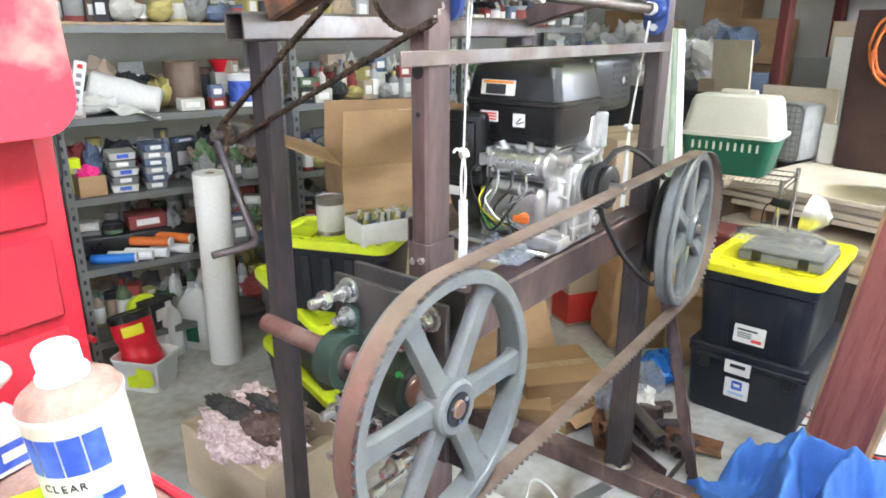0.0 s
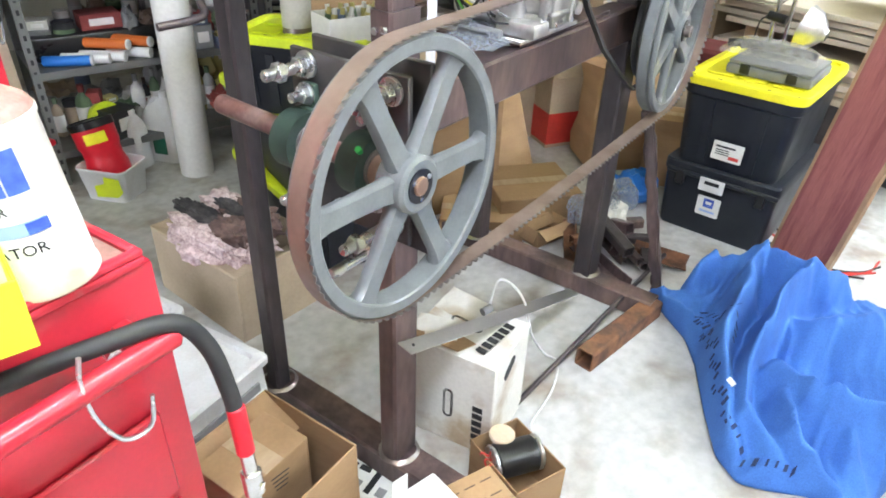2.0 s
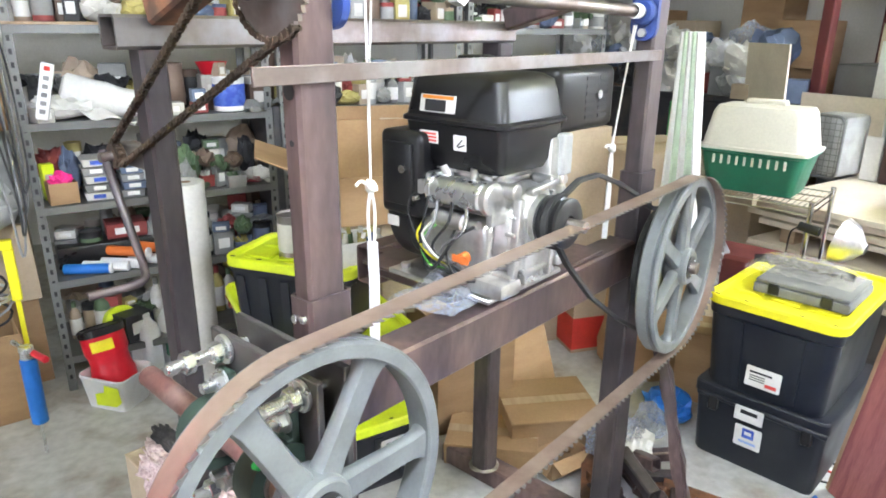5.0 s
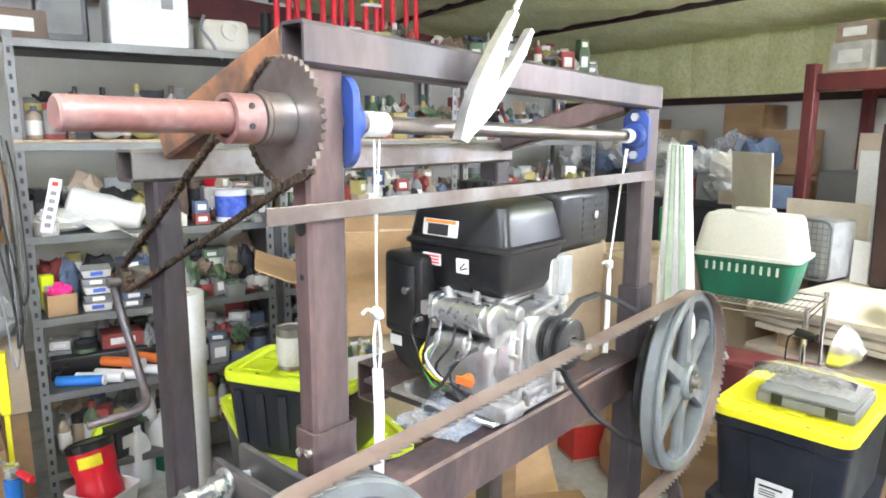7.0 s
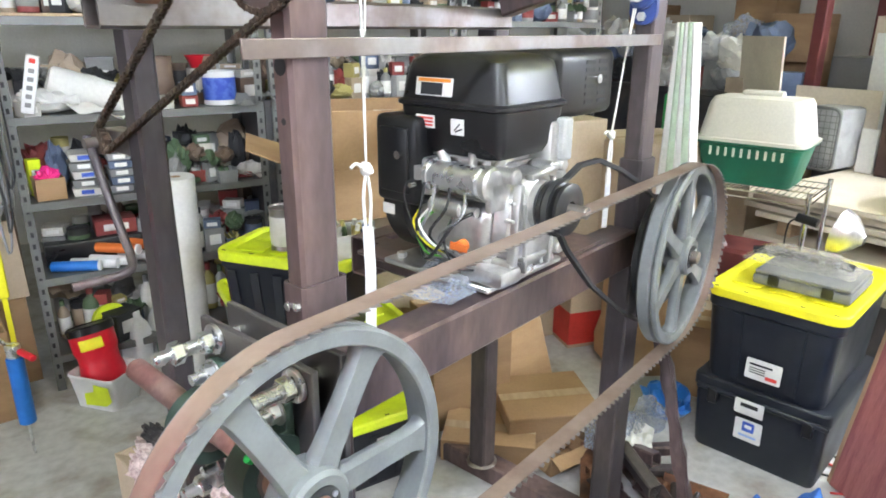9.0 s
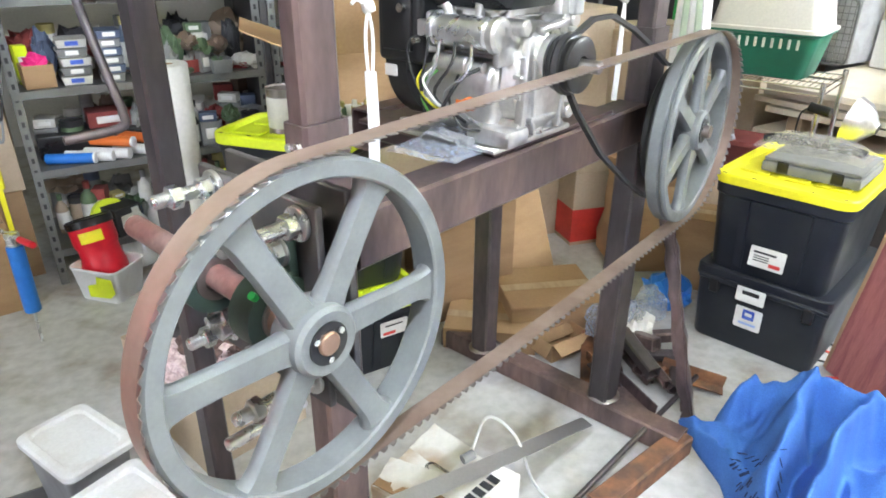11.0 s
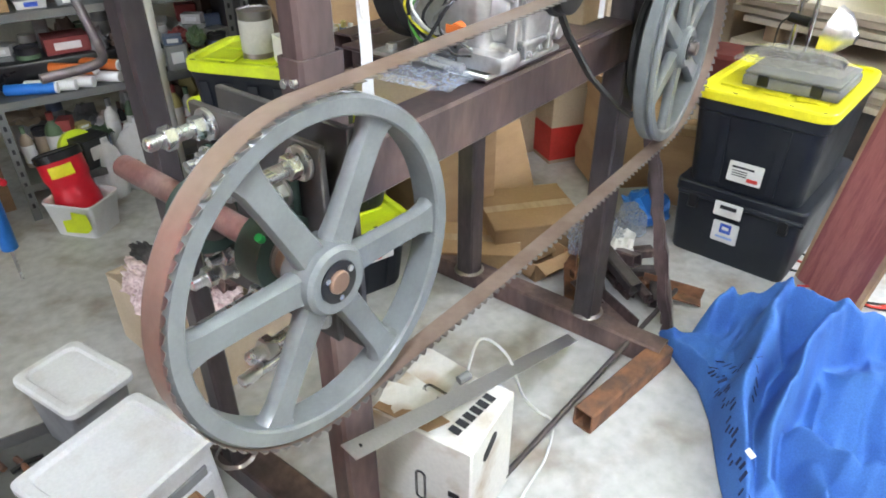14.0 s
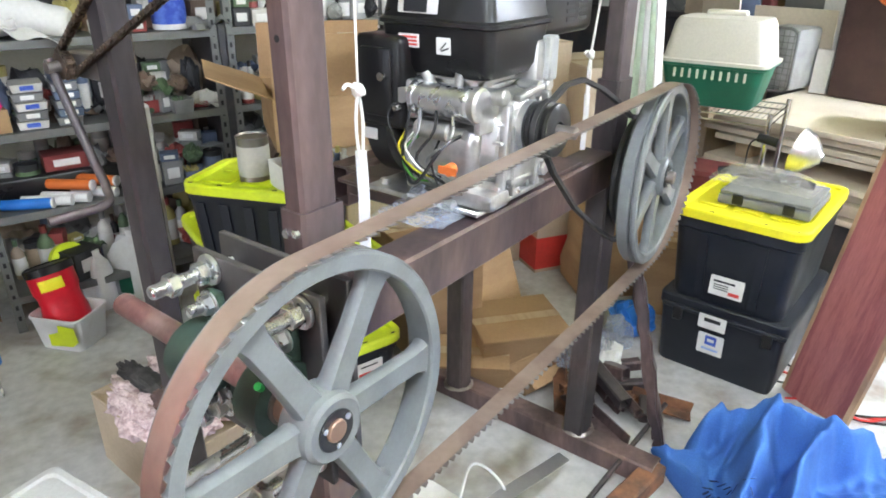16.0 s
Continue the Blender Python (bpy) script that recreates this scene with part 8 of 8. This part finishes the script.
oc = thing("orange_cable", S(4.20, -1.58, 1.46), "orange extension cable coiled over dark panels", "cable")
for k in range(9):
    bm = bm_new()
    sweep(bm, [(0.05 * math.sin(k * 1.7), 0.13 * math.cos(a) + 0.025 * math.sin(k * 2), -0.01 + 0.18 * math.sin(a) + 0.012 * k) for a in [i * 0.7 for i in range(10)]], 0.008, 6, 3)
    part("loop", bm, ORANGE, oc)
bbx = carton(S(3.66, -2.08, 0.786, 20), 0.30, 0.36, 0.26, CARD, "brown cardboard box with bent flaps on boards", (40, 120, 35, 60), 0.006)
redt = tagged(part("red_toolbox", box(bm_new(), -0.30, 0.30, -0.16, 0.16, 0, 0.22, 0.02), RED_STEEL), "low dusty red metal box under the table", "box")
redt.matrix_basis = W(1.55, 3.55, 0.405, -35)
redt.scale = (0.8, 0.8, 0.9)
carton(W(1.28, 3.25, 0, -20), 0.30, 0.22, 0.34, CARD, "brown box on floor behind the far wheel", (None,) * 4, 0.005, "", closed=True)
bluebag = soft_bag(W(1.03, 2.98, 0, 0), 0.20, 0.18, 0.16, BLUE_PLASTIC, "dark blue bundle on floor beside trunk", 4)
gh = thing("grey_hood", W(1.22, 3.62, 0.437, 20), "grey plastic hood on a carton behind the wheel", "hood")
bm = bm_new()
loft(bm, [cr(0.34, 0.26, 0.0), cr(0.34, 0.26, 0.15), cr(0.24, 0.18, 0.26)])
part("shell", bm, GREY_PLASTIC, gh)
carton(W(1.22, 3.62, 0, 20), 0.34, 0.28, 0.43, CARD_PALE, "plain carton behind the far wheel", (None,) * 4, 0.005, "", closed=True)
for k in range(5):
    ob = tagged(part("trim_strip", box(bm_new(), -0.022, 0.022, -0.006, 0.006, 0, 1.62, 0.002), (WALL, PALE_GREEN)[k % 2]), "long pale trim strip leaning on a carton", "trim strip", "leaning trim strips")
    ob.matrix_basis = W(1.06 + 0.050 * k, 3.64 - 0.025 * k, 0.006, 20) @ pose(0, 0, 0, -3, 3 - 1.6 * k, 0)
lean_box = carton(W(1.05, 4.0, 0, 20), 0.5, 0.5, 1.05, CARD_PALE, "pale carton behind leaning trim strips", (None,) * 4, 0.006, "", closed=True)

# ---- pallet rack and stacked cartons by the far wall ----
rack = thing("pallet_rack", S(4.45, -0.74, 0), "dark red steel storage rack with shelves", "rack")
for x in (0.0, 0.75):
    for y in (0.0, -2.6):
        bm = bm_new()
        sqtube(bm, (x, y, 0), (x, y, 2.12), 0.075, 0.075, up=(1, 0, 0))
        part("upright", bm, RED_STEEL, rack)
for z in (2.0,):
    for x in (0.0, 0.75):
        bm = bm_new()
        sqtube(bm, (x, -0.04, z), (x, -2.56, z), 0.05, 0.11)
        part("beam", bm, RED_STEEL, rack)
    for k in range(9):
        bm = bm_new()
        box(bm, -0.02, 0.77, -0.10 - 0.28 * k - 0.24, -0.10 - 0.28 * k, z + 0.056, z + 0.072, 0.002)
        part("deck_board", bm, WOOD, rack)
rnd = random.Random(77)
for z, n in ((2.073, 7),):
    for k in range(n):
        y = -0.92 - 2.35 * k / n
        c = rnd.choice((0, 1, 0, 2, 0, 9))
        hh = rnd.uniform(0.14, 0.26)
        small_box(S(4.70, y, z, rnd.uniform(-90 - 6, -90 + 6)), rnd.uniform(0.20, 0.27), 0.32, hh, MIX[c], f"{NAMES[c]} storage carton on the red rack")
        if z > 2 and rnd.random() < 0.7:
            c = rnd.choice((0, 2, 0, 1))
            small_box(S(4.70, y, z + hh + 0.002, -90), 0.24, 0.30, 0.12, MIX[c], f"{NAMES[c]} lidded box stacked on rack cartons")
metal = tagged(part("grey_cabinet", box(bm_new(), -0.29, 0.29, -0.20, 0.20, 0, 1.43, 0.006), SHELF_STEEL), "grey steel cabinet under the red rack shelf", "cabinet")
metal.matrix_basis = S(4.74, -1.08, 0, 90)
rnd = random.Random(8)
for col in range(8):
    y = 1.55 - 0.36 * col
    z = 0.0
    while z < 1.28 + 0.36 * ((col * 5) % 3) / 2 and col != 6:
        h = rnd.uniform(0.26, 0.42)
        carton(S(5.12 + rnd.uniform(-0.04, 0.04), y, z, 90 + rnd.uniform(-8, 8)), rnd.uniform(0.28, 0.34), 0.36, h, (CARD, CARD_PALE)[rnd.randrange(2)], "taped brown carton stacked by the far wall", (None,) * 4, 0.005, "cartons by the far wall", closed=True)
        z += h + 0.006
bb2 = thing("blue_bin", S(4.86, 0.62, 1.18, 90), "bright blue plastic bin among bags", "bin")
bm = bm_new()
loft(bm, [cr(0.16, 0.15, 0.0), cr(0.22, 0.2, 0.26), cr(0.235, 0.215, 0.265), cr(0.235, 0.215, 0.28)])
part("shell", bm, BLUE_PLASTIC, bb2)
bench = tagged(part("low_bench", box(box(bm_new(), -0.35, 0.35, -1.0, 1.0, 1.14, 1.178, 0.004), -0.32, 0.32, -0.95, 0.95, 0, 1.14, 0.01), SHELF_DARK), "dark bench heaped with clear bags", "bench")
bench.matrix_basis = S(4.60, 0.55, 0)
for k in range(11):
    x, y = 4.38 + 0.10 * (k % 3), 1.35 - 0.17 * k
    soft_bag(S(x, y, 1.179), rnd.uniform(0.22, 0.34), 0.24, rnd.uniform(0.14, 0.26), (FILM, MIX[9], MIX[0], MIX[4])[k % 4], "bulging plastic bag on the dark bench", k * 1.3)
for k in range(14):
    x, y = 4.36 + 0.11 * (k % 3), 1.38 - 0.135 * k
    soft_bag(S(x, y, 1.30 + 0.05 * (k % 3), 40 * k), rnd.uniform(0.24, 0.38), 0.26, rnd.uniform(0.16, 0.30), (WHITE_PLASTIC, FILM, MIX[0], MIX[2], MIX[9])[k % 5], "crumpled pale plastic bag heaped on the bench", k * 2.1 + 3)
for k in range(8):
    c = (1, 7, 4, 0, 5, 3, 1, 2)[k]
    small_box(S(4.30 + 0.05 * (k % 3), 1.20 - 0.26 * k, 1.179, 80 + 12 * (k % 4)), 0.20, 0.16, 0.10 + 0.05 * (k % 3), MIX[c], f"{NAMES[c]} box among bags on the bench")
grn = small_box(S(3.55, -0.45, 0.0, 80), 0.24, 0.30, 0.95, MIX[0], "tall white box with green strip")
carton(S(3.75, -0.85, 0, 85), 0.34, 0.40, 0.98, CARD_PALE, "pale carton with red tape behind carrier", (None,) * 4, 0.005, "", closed=True)
gt = tagged(part("green_canister", cyl(bm_new(), (0, 0, 0), (0, 0, 0.26), 0.06, 20, bev=0.01), BRIGHT_GREEN), "bright green plastic canister on a box", "canister")
gt.matrix_basis = S(3.52, -0.42, 0.952)
for k in range(4):
    sd = thing("floor_cable", W(1.62 + 0.05 * k, 2.45 - 0.03 * k, 0.008, 20 * k), "thin dark cable on the floor by the slab", "cable", "floor cables")
    bm = bm_new()
    sweep(bm, [(0, 0.30, 0), (0.06, 0.16, 0.0), (-0.02, 0.05, 0.01), (0.08, -0.06, 0.0), (0.2, -0.10, 0)], 0.0045, 6, 5)
    part("cord", bm, (RUBBER, INK_RED)[k % 2], sd)
brw = soft_bag(W(1.66, 1.46, 0, 0), 0.42, 0.50, 0.30, BROWN, "brown canvas bag beside the blue blanket", 6.2)
